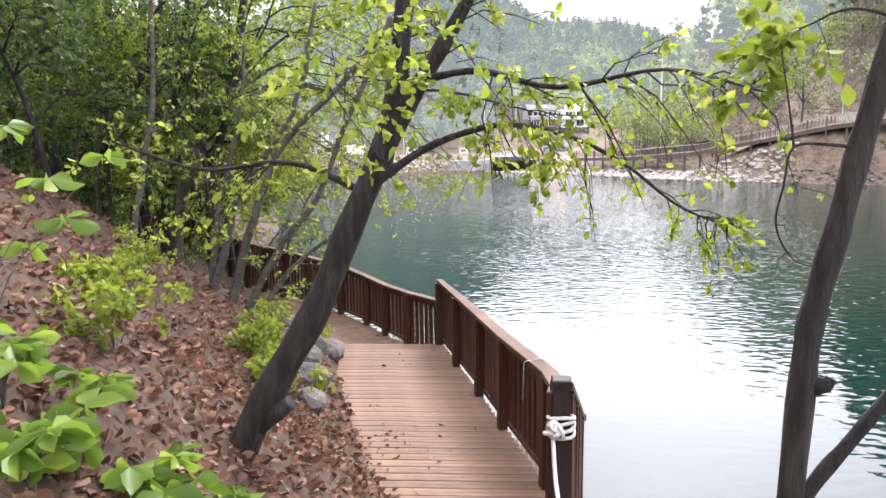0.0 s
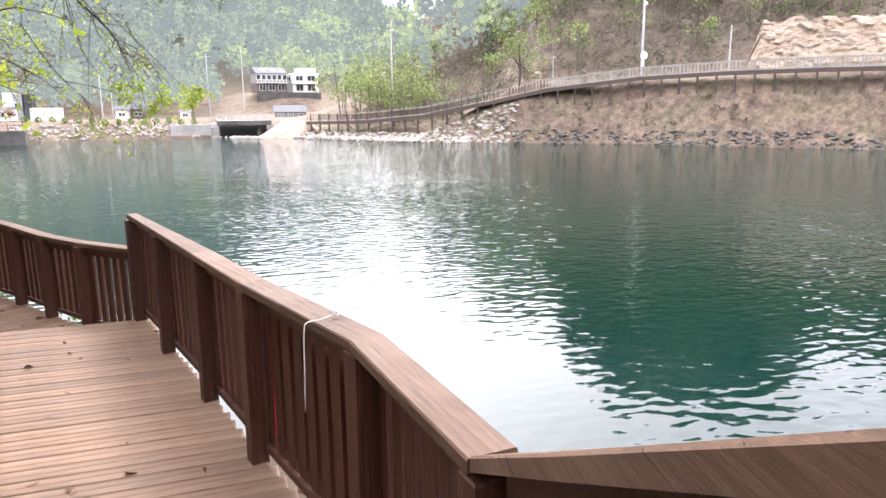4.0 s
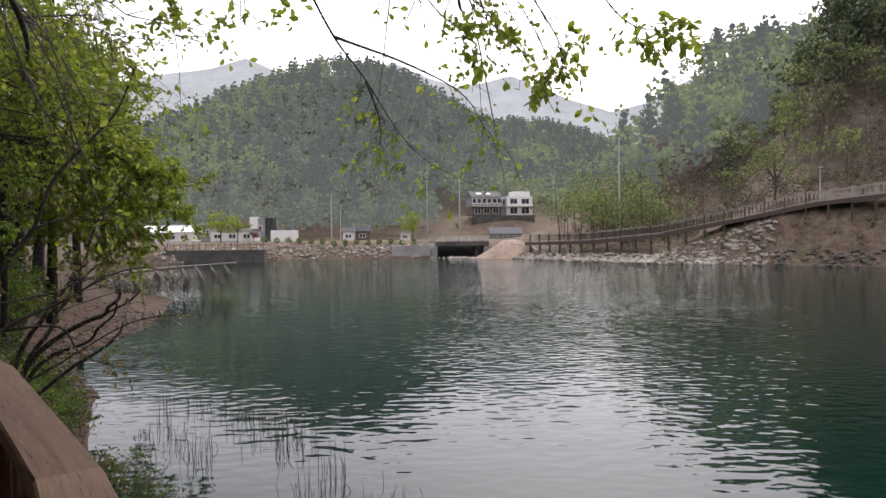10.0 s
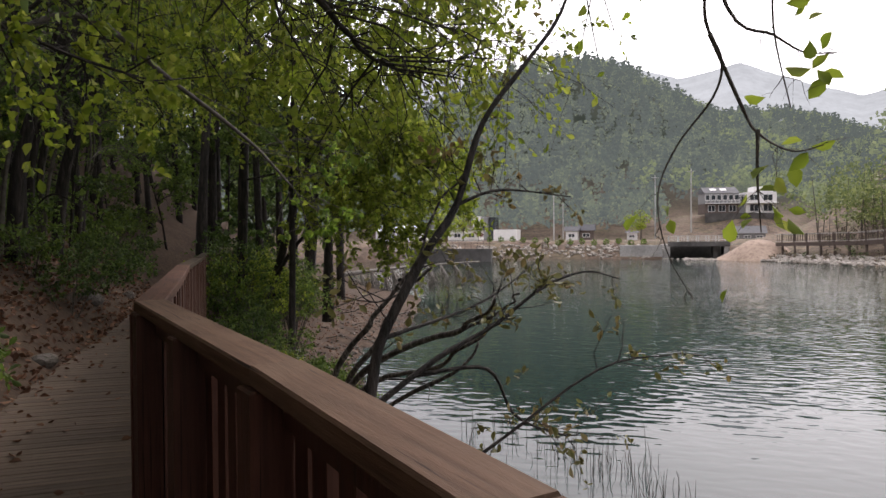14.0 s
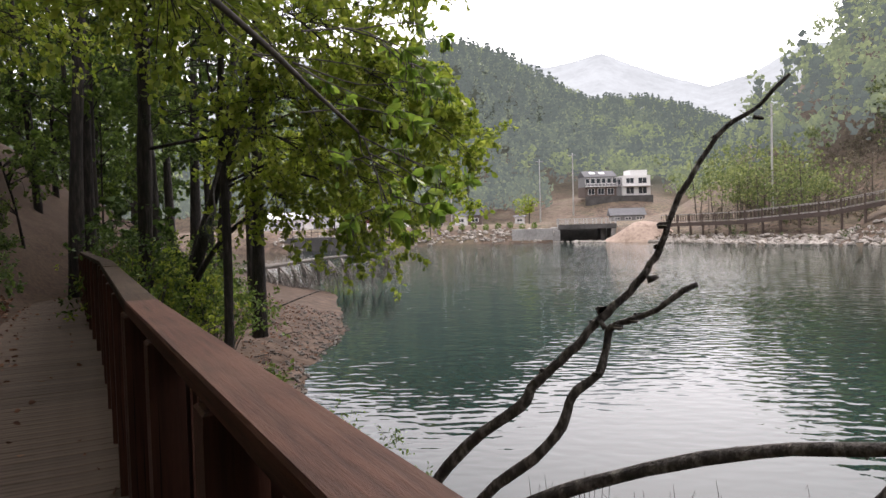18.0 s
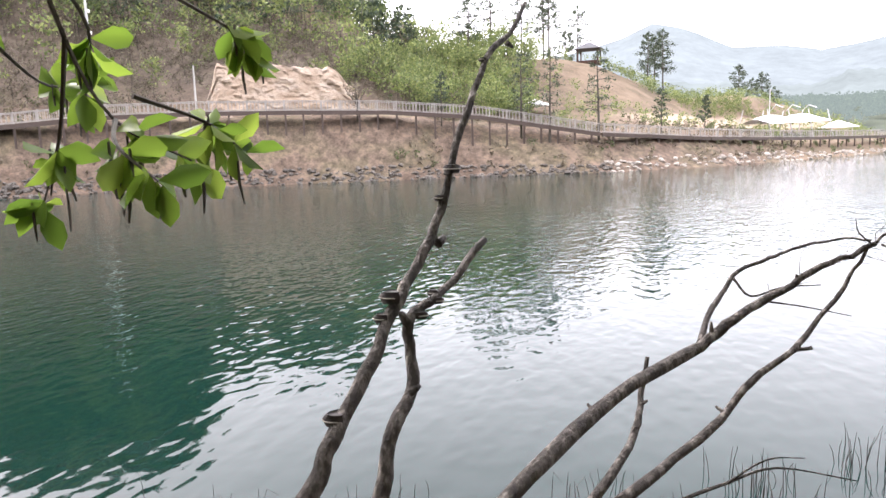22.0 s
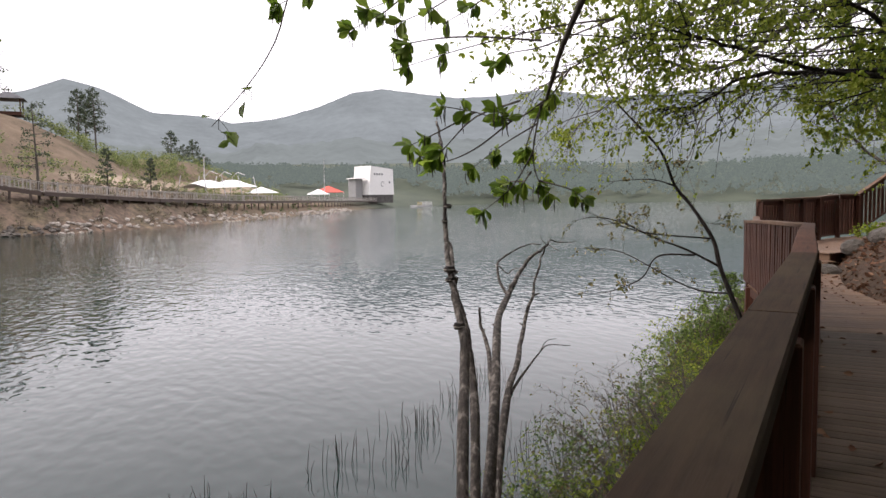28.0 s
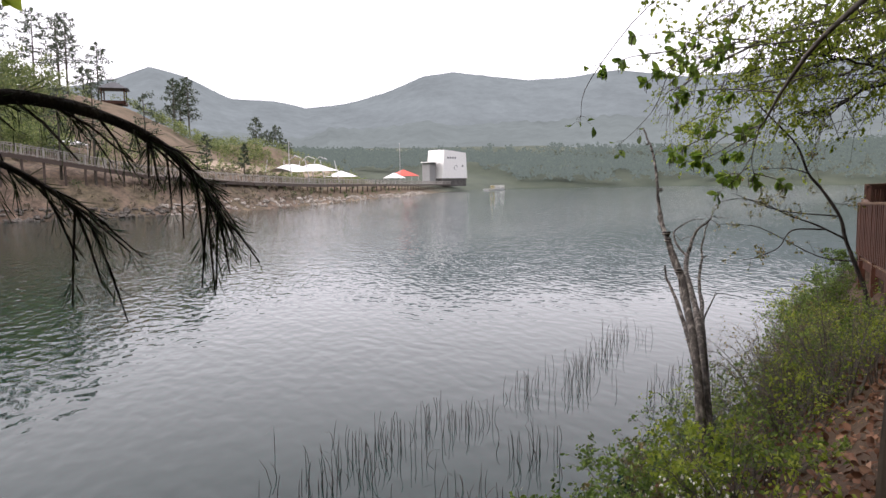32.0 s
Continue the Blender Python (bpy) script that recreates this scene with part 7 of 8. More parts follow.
for pts in ([(-3.5, 4.6, 3.25), (-3.2, 4.95, 2.5), (-3.14, 5.01, 2.09), (-3.13, 5.05, 1.96), (-3.09, 5.07, 1.86), (-3.11, 5.09, 1.77), (-3.2, 5.12, 1.65), (-3.25, 5.11, 1.52), (-3.23, 5.08, 1.37), (-3.16, 5.07, 1.23)], [(-3.12, 5.06, 1.93), (-3.04, 5.09, 1.74), (-3.0, 5.1, 1.67), (-2.92, 5.1, 1.62), (-2.85, 5.08, 1.63)], [(-3.0, 5.1, 1.68), (-3.0, 5.11, 1.55), (-2.99, 5.12, 1.41)], [(-3.2, 4.95, 2.4), (-3.08, 5.04, 1.99), (-2.97, 5.05, 1.91), (-2.9, 5.05, 1.86), (-2.83, 5.04, 1.85)], [(-3.3, 4.5, 2.9), (-3.12, 4.57, 2.31), (-3.07, 4.66, 2.16), (-3.02, 4.71, 2.03), (-3.01, 4.76, 1.85), (-2.97, 4.8, 1.68)]):
    ln, _ = t.limb(pts, 0.0065, 0.0015, 5, 5, thin=True)
    t.twigs(ln[len(ln) // 2:], 0.0012, 7, 0.11, 0.3, 0.0, 0.5, 0.1, 1)
t.finish("arching_tree", "tree with long arching branches and small fresh leaves over the walk", BARK_THIN, LEAF_FRESH, 0.06, 0.8, 0.55)

# bright tree overhanging the small beach
t = Plant()
t.limb([(-13.5, 19.1, -0.9), (-13.2, 19.0, -0.2), (-12.7, 18.8, 1.0), (-12.1, 18.5, 2.4), (-11.5, 18.3, 3.6), (-11.2, 18.2, 4.8)], 0.15, 0.06, 10)
t.limb([(-13.4, 18.9, -0.8), (-12.8, 18.5, 0.2), (-12.0, 18.2, 1.2), (-11.0, 17.9, 1.9)], 0.09, 0.03, 8)
t.limb([(-13.6, 19.4, -0.8), (-13.3, 19.6, 0.8), (-12.8, 19.9, 2.6), (-12.5, 20.0, 4.4)], 0.08, 0.03, 8)
for c, r in (((-8.5, 17.8, 3.1), 1.1), ((-9.5, 18.5, 3.7), 1.2), ((-9.7, 17.1, 2.5), 1.1), ((-8.5, 18.5, 2.3), 0.9), ((-10.6, 18.2, 4.1), 1.3), ((-10.4, 16.9, 3.6), 1.2), ((-9.1, 17.1, 3.9), 1.0), ((-11.4, 19.2, 3.1), 1.3), ((-10.2, 19.3, 2.2), 1.1), ((-11.9, 17.7, 4.5), 1.3), ((-9.4, 18.1, 1.7), 0.9), ((-10.9, 17.6, 2.2), 1.0), ((-12.4, 20.3, 3.6), 1.4)):
    t.blob((-12.0, 18.45, min(c[2], 3.2)), c, r, 28, 13, 0.028)
t.finish("bright_tree", "bright green broadleaf tree hanging over the small beach", BARK, LEAF_FRESH, 0.11, 0.9, 0.6)
t = Plant()
t.limb([(-13.25, 17.7, -0.6), (-13.2, 17.75, 0.2), (-13.15, 17.8, 2.7), (-13.1, 17.82, 4.4), (-13.1, 17.8, 7.0)], 0.15, 0.1, 10)
for c, r in (((-10.2, 16.3, 4.6), 1.5), ((-9.0, 16.4, 3.9), 1.2), ((-11.4, 15.6, 5.6), 1.5), ((-8.6, 15.4, 5.2), 1.3), ((-11.6, 17.8, 6.2), 1.6), ((-12.4, 16.2, 6.8), 1.6), ((-10.0, 17.8, 5.6), 1.4), ((-10.9, 14.6, 4.6), 1.2), ((-8.2, 16.6, 2.9), 0.8)):
    t.blob((-13.12, 17.8, min(c[2], 5.5)), c, r, 26, 12, 0.03)
t.finish("shore_tree", "dark-trunked tree with mid green crown beside the railing", BARK, LEAF_FRESH, 0.12, 0.9, 0.6)


def wood_tree(x, y, h, r, base, n_blob, twig, leaves, size, leafmat, label, tilt=0.05, name="forest_tree", tr=0.12, shape="clump"):
    t = Plant()
    t.coarse = True
    g = gz(x, y)
    dx, dy = rt.normal(0, tilt), rt.normal(0, tilt)
    tr = tr * rt.uniform(0.7, 1.3)
    ln, _ = t.limb([(x, y, g - 0.3), (x + dx * h * 0.3, y + dy * h * 0.3, g + h * 0.35), (x + dx * h * 0.8, y + dy * h * 0.7, g + h * 0.7), (x + dx * h, y + dy * h, g + h)], tr, tr * 0.35, 8)
    for k in range(n_blob):
        u = rt.uniform(base, 1.0)
        a = rt.uniform(0, 6.28)
        rr = r * rt.uniform(0.35, 1.0) * (1.15 - 0.5 * u)
        p = ln[min(len(ln) - 1, int(u * 0.9 * (len(ln) - 1)))]
        t.blob(p, (p.x + rr * math.cos(a), p.y + rr * math.sin(a), g + h * u), r * 0.45, twig, leaves, 0.022)
    return t.finish(name, label, BARK, leafmat, size, 0.9, 0.6, "trees of the slope", shape)


ws = random.Random(9)
made = []
spots = []
for d0, s0 in [(ws.uniform(0, 46), ws.uniform(2.6, 15)) for _ in range(900)]:
    e = [p[:2] for p in EDGE[7:20]]
    p, tdir = poly_at(e, d0 * 1.0)
    n = Vector((-tdir.y, tdir.x))
    q = p + n * s0
    if all((q - o).length > 1.55 for o in made):
        if (q - Vector((-4.9, 1.1))).length < 1.0 or (q - Vector((-10.6, 8.2))).length < 1.0:
            continue
        made.append(q)
    if len(made) > 74:
        break
for q in made:
    if q.y < 2.5 and q.x > -7.5:
        continue
    s_, _, _ = nearest(np.array([q.x]), np.array([q.y]), EDGE)
    close = s_[0] < 6
    deep = q.y > 6
    wood_tree(q.x, q.y, ws.uniform(7, 11), ws.uniform(1.6, 2.6), 0.28 if deep else 0.42, 9 if close else 8, 14, 8 if close else 5, 0.14 if close else 0.2, LEAF_DARK if (deep and ws.random() < 0.25) else (LEAF_FRESH if ws.random() < 0.4 else LEAF_MID), "dark-trunked woodland tree on the slope above the walk", 0.08)
# trunks standing close to the railing further on
for x, y in ((-16.75, 20.8), (-17.6, 22.6), (-15.6, 22.4), (-16.0, 25.0), (-14.6, 23.6), (-17.0, 28.0), (-18.8, 24.4), (-19.5, 30.0), (-15.8, 28.5)):
    wood_tree(x, y, ws.uniform(9, 11), 1.9, 0.42, 8, 16, 8, 0.15, LEAF_MID if ws.random() < 0.5 else LEAF_DARK, "straight dark trunk close to the boardwalk", 0.03, tr=0.17)
# woods on the slope behind the start of the walk
for x, y in ((-3.4, -5.4), (-4.4, -7.6), (-5.2, -3.4), (-5.8, -5.6), (-3.6, -9.6), (-6.6, -1.6), (-7.6, -4.2), (-5.4, -9.6), (-6.2, -12.5), (-2.2, -13.5), (-8.5, -7)):
    wood_tree(x, y, ws.uniform(6, 9), 1.9, 0.4, 8, 15, 5, 0.09, LEAF_FRESH if ws.random() < 0.55 else LEAF_MID, "slender woodland tree with fresh leaves on the leaf-strewn slope", 0.1, tr=0.08)

# understorey between the trunks, down to the edge of the boards
made2 = []
for d0, s0 in [(ws.uniform(4, 40), ws.uniform(2.3, 9)) for _ in range(600)]:
    p, tdir = poly_at([q[:2] for q in EDGE[7:20]], d0)
    q = p + Vector((-tdir.y, tdir.x)) * s0
    if all((q - o).length > 1.5 for o in made2):
        made2.append(q)
    if len(made2) > 40:
        break
for q in made2:
    wood_tree(q.x, q.y, ws.uniform(2.4, 4.6), ws.uniform(0.9, 1.4), 0.3, 7, 15, 7, 0.1, LEAF_DARK if ws.random() < 0.4 else LEAF_MID, "small shaded understorey tree on the slope", 0.14, "understorey_tree", 0.035)

# tree on the slope whose long limb carries fresh leaves out over the railing
t = Plant()
g1 = gz(-9.9, 6.6)
t.limb([(-9.9, 6.6, g1 - 0.3), (-9.8, 6.7, g1 + 1.4), (-9.4, 6.9, g1 + 2.8), (-9.0, 7.0, g1 + 5)], 0.11, 0.05, 9)
for pts in ([(-9.6, 6.8, g1 + 2.2), (-8.3, 7.3, 4.7), (-6.9, 7.7, 4.3), (-5.6, 8.2, 3.8), (-4.9, 8.6, 3.4)], [(-9.5, 6.85, g1 + 2.5), (-8.0, 6.6, 4.8), (-6.4, 6.7, 4.2), (-5.0, 7.0, 3.7), (-4.3, 7.3, 3.3)], [(-9.3, 6.9, g1 + 3), (-7.9, 8.4, 5.0), (-6.4, 9.2, 4.4), (-5.4, 9.2, 4.2), (-4.7, 9.4, 3.9)]):
    ln, _ = t.limb(pts, 0.022, 0.005, 7)
    t.twigs(ln[len(ln) // 3:], 0.006, 30, 0.75, 0.45, 0.0, 4.5, 0.1, 3)
    t.twigs(ln[-7:], 0.004, 12, 0.5, 0.6, 0.0, 4.5, 0.1, 3)
for c in ((-5.3, 8.0, 3.5), (-5.9, 7.4, 3.7), (-4.9, 7.3, 3.2), (-4.6, 6.4, 3.1), (-5.6, 6.3, 3.6)):
    t.blob((-6.6, 7.6, 4.2), c, 0.8, 16, 6, 0.01, 0.05, droop=0.4)
t.finish("leaning_tree", "tree with long limbs of fresh yellow-green leaves over the water", BARK_THIN, LEAF_FRESH, 0.07, 0.8, 0.55)

# crowns closing over the boards, added to shade the deck and railings
for k in range(11):
    d0 = 2.5 + k * 1.9
    p, tdir = poly_at(LOWLINE, d0)
    n = Vector((-tdir.y, tdir.x))
    q = p + n * ws.uniform(2.6, 3.4)
    t = Plant()
    t.coarse = True
    g = gz(q.x, q.y)
    t.limb([(q.x, q.y, g - 0.3), (q.x, q.y, g + 1.6), (q.x - n.x * 0.4, q.y - n.y * 0.4, g + 3.2), (q.x - n.x * 0.9, q.y - n.y * 0.9, g + 5.6)], 0.1, 0.05, 8)
    for j in range(9):
        c = p + n * ws.uniform(0.1, 2.2) + tdir * ws.uniform(-1.0, 1.0)
        t.blob((q.x - n.x * 0.4, q.y - n.y * 0.4, g + 3.2), (c.x, c.y, ws.uniform(4.4, 7.0)), 0.9, 14, 4.2, 0.022)
    t.finish("arching_tree", "slope tree arching its leafy crown over the boards, added for shade", BARK, LEAF_FRESH, 0.11, 0.9, 0.6, "trees of the slope", "clump")

# long bare-limbed branches reaching across between the trunks, and shaded bushes under them
for k in range(16):
    d0 = 4 + k * 1.35
    p, tdir = poly_at(LOWLINE, d0)
    n = Vector((-tdir.y, tdir.x))
    t = Plant()
    q = p + n * ws.uniform(2.4, 4.2)
    g = gz(q.x, q.y)
    t.limb([(q.x, q.y, g - 0.2), (q.x - n.x * 0.1, q.y - n.y * 0.1, g + 1.2), (q.x - n.x * 0.3, q.y - n.y * 0.3, g + 2.6), (q.x, q.y, g + 4.0)], 0.045, 0.02, 7)
    for j in range(3):
        s0 = Vector((q.x - n.x * 0.2, q.y - n.y * 0.2, g + ws.uniform(1.5, 3.2)))
        dd = (tdir * ws.choice((-1, 1)) * ws.uniform(0.6, 1.2) - n * ws.uniform(0.1, 0.7)).normalized() * ws.uniform(1.6, 2.6)
        rise = max(ws.uniform(-0.1, 0.7), 2.9 - s0.z)
        e0 = s0 + Vector((dd.x, dd.y, rise))
        ln, _ = t.limb([s0, s0.lerp(e0, 0.35) + Vector((0, 0, 0.25)), s0.lerp(e0, 0.7) + Vector((0, 0, 0.22)), e0], 0.018, 0.004, 5)
        t.twigs(ln, 0.004, 16, 0.6, 0.1, 0.1, 2.2, 0.2, 2, flat=0.35)
    t.finish("slope_sapling", "crooked sapling with long level branches and small leaves", BARK_THIN, LEAF_MID, 0.07, 0.8, 0.55, "trees of the slope")

# the wood further round the bay
made3 = []
for d0, s0 in [(ws.uniform(25, 62), ws.uniform(1.2, 16)) for _ in range(500)]:
    p, tdir = poly_at([q[:2] for q in EDGE[7:22]], d0)
    q = p + Vector((-tdir.y, tdir.x)) * s0
    if all((q - o).length > 2.2 for o in made3) and all((q - o).length > 1.4 for o in made):
        made3.append(q)
    if len(made3) > 40:
        break
for q in made3:
    wood_tree(q.x, q.y, ws.uniform(7, 11), ws.uniform(1.8, 2.6), 0.12, 9, 12, 5, 0.26, LEAF_DARK if ws.random() < 0.5 else LEAF_MID, "dark woodland tree round the bay", 0.08)

# tall trees leaning out over the railing towards the end of the walk, added above the view to shade it
for bx, by, cs2 in ((-12.9, 11.2, ((-9.2, 12.4, 5.4), (-10.2, 13.6, 6.0), (-8.3, 11.2, 5.6), (-8.0, 12.8, 6.6), (-10.8, 12.2, 6.2), (-9.4, 11.2, 6.8))), (-14.6, 13.6, ((-10.2, 15.2, 6.2), (-11.4, 14.2, 5.8), (-9.2, 14.4, 6.9), (-11.8, 15.6, 6.6), (-10.6, 13.9, 7.4)))):
    t = Plant()
    t.coarse = True
    g = gz(bx, by)
    t.limb([(bx, by, g - 0.3), (bx + 0.2, by + 0.1, g + 1.8), (bx + 0.8, by + 0.4, g + 3.6), (bx + 1.4, by + 0.7, g + 6.0)], 0.14, 0.06, 8)
    for c in cs2:
        t.blob((bx + 0.9, by + 0.45, g + 3.9), c, 1.2, 24, 8, 0.03)
    t.finish("arching_tree", "slope tree arching its leafy crown over the boards, added for shade", BARK, LEAF_FRESH, 0.11, 0.9, 0.6, "trees of the slope", "clump")

# leafy trees on the slope inside the first bend
for x, y, h in ((-5.7, 2.7, 5.2), (-4.5, 1.7, 4.8), (-6.8, 3.8, 5.0), (-3.5, 0.7, 4.6), (-7.6, 5.0, 4.6), (-5.0, 0.4, 6.0)):
    wood_tree(x, y, h, 1.5, 0.38, 11, 16, 10, 0.06, LEAF_FRESH if h < 5 else LEAF_MID, "small spreading tree with fresh leaves on the slope", 0.1, "understorey_tree", 0.05, "leaf")

# spreading tree on the slope with long dark level limbs out over the water
t = Plant()
g2 = gz(-6.9, 3.1)
t.limb([(-6.9, 3.1, g2 - 0.3), (-6.7, 3.3, g2 + 1.0), (-6.4, 3.6, 3.0), (-6.1, 3.9, 4.6), (-6.0, 4.0, 6.2)], 0.13, 0.06, 10)
LEVEL_LIMBS = [([(-6.38, 3.62, 2.95), (-5.49, 4.06, 2.85), (-5.28, 4.91, 2.79), (-5.15, 5.63, 2.75), (-4.96, 6.17, 2.69), (-4.79, 6.56, 2.45), (-4.65, 6.98, 2.34)], 0.05), ([(-6.42, 3.58, 2.75), (-5.5, 4.27, 2.75), (-5.32, 5.24, 2.76), (-5.31, 6.17, 2.86), (-5.34, 6.99, 2.95), (-5.33, 7.61, 3.03)], 0.045), ([(-6.15, 3.87, 4.0), (-5.62, 4.29, 3.18), (-5.68, 5.24, 3.31), (-5.78, 6.23, 3.45), (-5.73, 7.14, 3.61)], 0.045)]
LEVEL_CLUMPS = [(-4.78, 8.3, 3.02), (-4.68, 7.68, 2.81), (-4.85, 7.25, 3.09), (-5.01, 6.71, 2.82), (-5.23, 6.33, 3.2), (-4.41, 6.68, 2.56), (-5.23, 6.96, 3.41), (-5.42, 6.01, 3.52)]
for pts, r in LEVEL_LIMBS:
    ln, _ = t.limb([Vector(q) for q in pts], r, 0.008, 8, 5, 0.015)
    t.twigs(ln, 0.008, 18, 0.9, 0.12, 0.05, 1.4, 0.3, 3, flat=0.35)
    t.twigs(ln[-8:], 0.005, 14, 0.6, 0.3, 0.0, 3.0, 0.1, 3)
for c in LEVEL_CLUMPS:
    t.blob((-6.1, 4.2, min(c[2] + 0.2, 4.4)), c, 0.8, 16, 4.5, 0.012, 0.03)
t.finish("spreading_tree", "spreading tree with long dark level limbs and fine olive-green leaves", BARK, LEAF_FRESH, 0.052, 0.8, 0.55)

# tall pine behind the beach, with level dark boughs over the water
t = Plant()
t.coarse = True
t.limb([(-12.3, 20.6, -0.9), (-12.2, 20.5, 2.0), (-12.0, 20.3, 6.0), (-11.9, 20.2, 11.0)], 0.17, 0.06, 9)
pads = []
for k in range(26):
    z = 3.6 + 7.2 * k / 26
    a = 2.4 * k + rt.uniform(-0.3, 0.3) if k not in (3, 6, 10) else rt.uniform(-0.5, 0.0)
    ln_ = (3.4 if k in (3, 6, 10) else 2.3) * (1.15 - 0.045 * z) * rt.uniform(0.7, 1.1)
    s0 = Vector((-12.05, 20.35, z))
    e0 = s0 + Vector((math.cos(a) * ln_, math.sin(a) * ln_, rt.uniform(-0.1, 0.5)))
    br, _ = t.limb([s0, s0.lerp(e0, 0.4) + Vector((0, 0, 0.15)), s0.lerp(e0, 0.75) + Vector((0, 0, 0.12)), e0], 0.03, 0.006, 5)
    m = len(br)
    for _ in range(46):
        i = int(m * rt.uniform(0.3, 0.999))
        pads.append(tuple(br[i] + Vector((rt.normal(0, 0.2), rt.normal(0, 0.2), rt.normal(0.03, 0.06)))))
tall = t.finish("tall_pine", "tall dark pine with level boughs behind the small beach", BARK, NEEDLES, 0.1)
pads = np.repeat(np.array(pads), 9, 0)
part("needles", leaf_mesh("needles", pads + rt.normal(0, 0.035, pads.shape), 0.17, NEEDLES, rt, axis=rt.normal(size=pads.shape) * (1, 1, 0.7) + (0, 0, 0.25), spread=0.2, aspect=0.07), NEEDLES, tall, "dark green needles")

# ---- bushes, reeds, litter and small things ----
def bush(x, y, r, h, leafmat, stems, leaves, size, label, name="bush", z=None, bare=False):
    t = Plant()
    t.coarse = not bare
    g = gz(x, y) if z is None else z
    for _ in range(stems):
        a, u = rt.uniform(0, 6.28), rt.uniform(0.15, 1.0)
        d = Vector((math.cos(a) * u * r, math.sin(a) * u * r, h * rt.uniform(0.6, 1.1) * (1.1 - 0.45 * u)))
        b0 = Vector((x, y, g - 0.05)) + Vector((math.cos(a), math.sin(a), 0)) * r * 0.25 * u
        pts = [b0, b0 + d * 0.4 + Vector((0, 0, 0.12 * h)), b0 + d * 0.75 + Vector((0, 0, 0.1 * h)), b0 + d]
        ln, _ = t.limb(pts, 0.007 * h + 0.002, 0.0015, 4, 3, 0.01, thin=True)
        t.twigs(ln, 0.002, 7, 0.3 * h, 0.15, 0.2, leaves, 0.25, 2)
    return t.finish(name, label, BARK_THIN, leafmat, size, 0.9, 0.5, category="bush")


def beside(d0, s0):
    p, tdir = poly_at(LOWLINE, d0)
    n = Vector((-tdir.y, tdir.x))
    return p + n * s0


for k in range(15):
    q = beside(3.0 + k * 0.95 + ws.uniform(-0.3, 0.3), -ws.uniform(0.55, 1.5))
    bush(q.x, q.y, ws.uniform(0.5, 0.75), ws.uniform(0.7, 1.05), LEAF_MID if k % 3 else LEAF_FRESH, 15, 1.9, 0.045, "leafy green bush on the bank below the railing")
for k in range(22):
    q = beside(1.6 + k * 0.42, -ws.uniform(0.3, 1.3))
    bush(q.x, q.y, ws.uniform(0.35, 0.6), ws.uniform(0.5, 0.85), (LEAF_MID, LEAF_FRESH, LEAF_BUD, LEAF_MID)[k % 4], 11, 2.2, 0.042, "tangled bush on the bank below the railing")
for k in range(14):
    q = beside(10.5 + k * 0.55, -ws.uniform(0.7, 2.6))
    bush(q.x, q.y, ws.uniform(0.35, 0.6), ws.uniform(0.3, 0.6), (LEAF_DARK, LEAF_MID, LEAF_BUD)[k % 3], 9, 2.6, 0.05, "low bush above the small beach")
for k in range(7):
    q = beside(6.4 + k * 0.9 + ws.uniform(-0.3, 0.3), -ws.uniform(1.2, 2.0))
    bush(q.x, q.y, 0.5, ws.uniform(0.7, 1.0), LEAF_BUD, 7, 0.7, 0.04, "bare twiggy shrub at the water's edge", "twiggy_shrub", bare=True)
for k in range(20):
    q = beside(21.4 + k * 0.33, -ws.uniform(0.5, 2.4))
    bush(q.x, q.y, ws.uniform(0.7, 1.0), ws.uniform(1.4, 2.4), (LEAF_MID, LEAF_FRESH, LEAF_DARK)[k % 3], 13, 5, 0.085, "tall leafy bush between railing and beach")
for k in range(8):
    q = beside(15.5 + k * 1.1, -ws.uniform(0.6, 1.6))
    bush(q.x, q.y, 0.7, 0.9, LEAF_DARK if k % 2 else LEAF_MID, 12, 4, 0.07, "shady green bush beside the beach")
for x, y, h in ((-6.6, 8.3, 1.25), (-6.3, 8.05, 1.2), (-6.1, 8.6, 1.0), (-5.8, 7.6, 1.2), (-6.7, 8.8, 1.0)):
    bush(x, y, 0.65, h, LEAF_BUD, 9, 0.8, 0.03, "bare twiggy shrub with opening buds below the railing", "twiggy_shrub", bare=True)
for x, y, h in ((-4.5, 7.2, 1.3), (-4.9, 7.5, 1.1), (-4.1, 6.7, 1.2)):
    bush(x, y, 0.75, h, LEAF_BUD, 11, 0.9, 0.035, "bare twiggy shrub with opening buds below the railing", "twiggy_shrub", bare=True)
for x, y in ((-6.9, 11.2), (-7.3, 11.9), (-7.9, 12.4), (-8.6, 13.4), (-9.2, 14.2), (-7.5, 10.9), (-8.1, 13.1), (-7.9, 11.5), (-8.4, 12.2), (-7.4, 10.2)):
    bush(x, y, ws.uniform(0.45, 0.65), ws.uniform(0.6, 0.95), ws.choice((LEAF_MID, LEAF_FRESH, LEAF_MID)), 15, 4.2, 0.045, "tangled green bush at the foot of the bank")
for x, y in ((-4.1, 8.2), (-4.6, 8.55), (-4.0, 7.7), (-4.4, 6.35), (-4.75, 6.1), (-5.4, 7.6), (-5.0, 6.8), (-5.8, 8.1), (-5.3, 6.3), (-4.3, 5.6), (-6.3, 9.2), (-5.6, 7.0)):
    bush(x, y, ws.uniform(0.4, 0.6), ws.uniform(0.6, 1.0), ws.choice((LEAF_FRESH, LEAF_MID, LEAF_MID)), 13, 1.8, 0.042, "open green bush with arching shoots at the water's edge")
bush(-0.75, 1.55, 0.5, 0.8, LEAF_MID, 12, 4, 0.05, "leafy green bush at the corner of the lower deck")
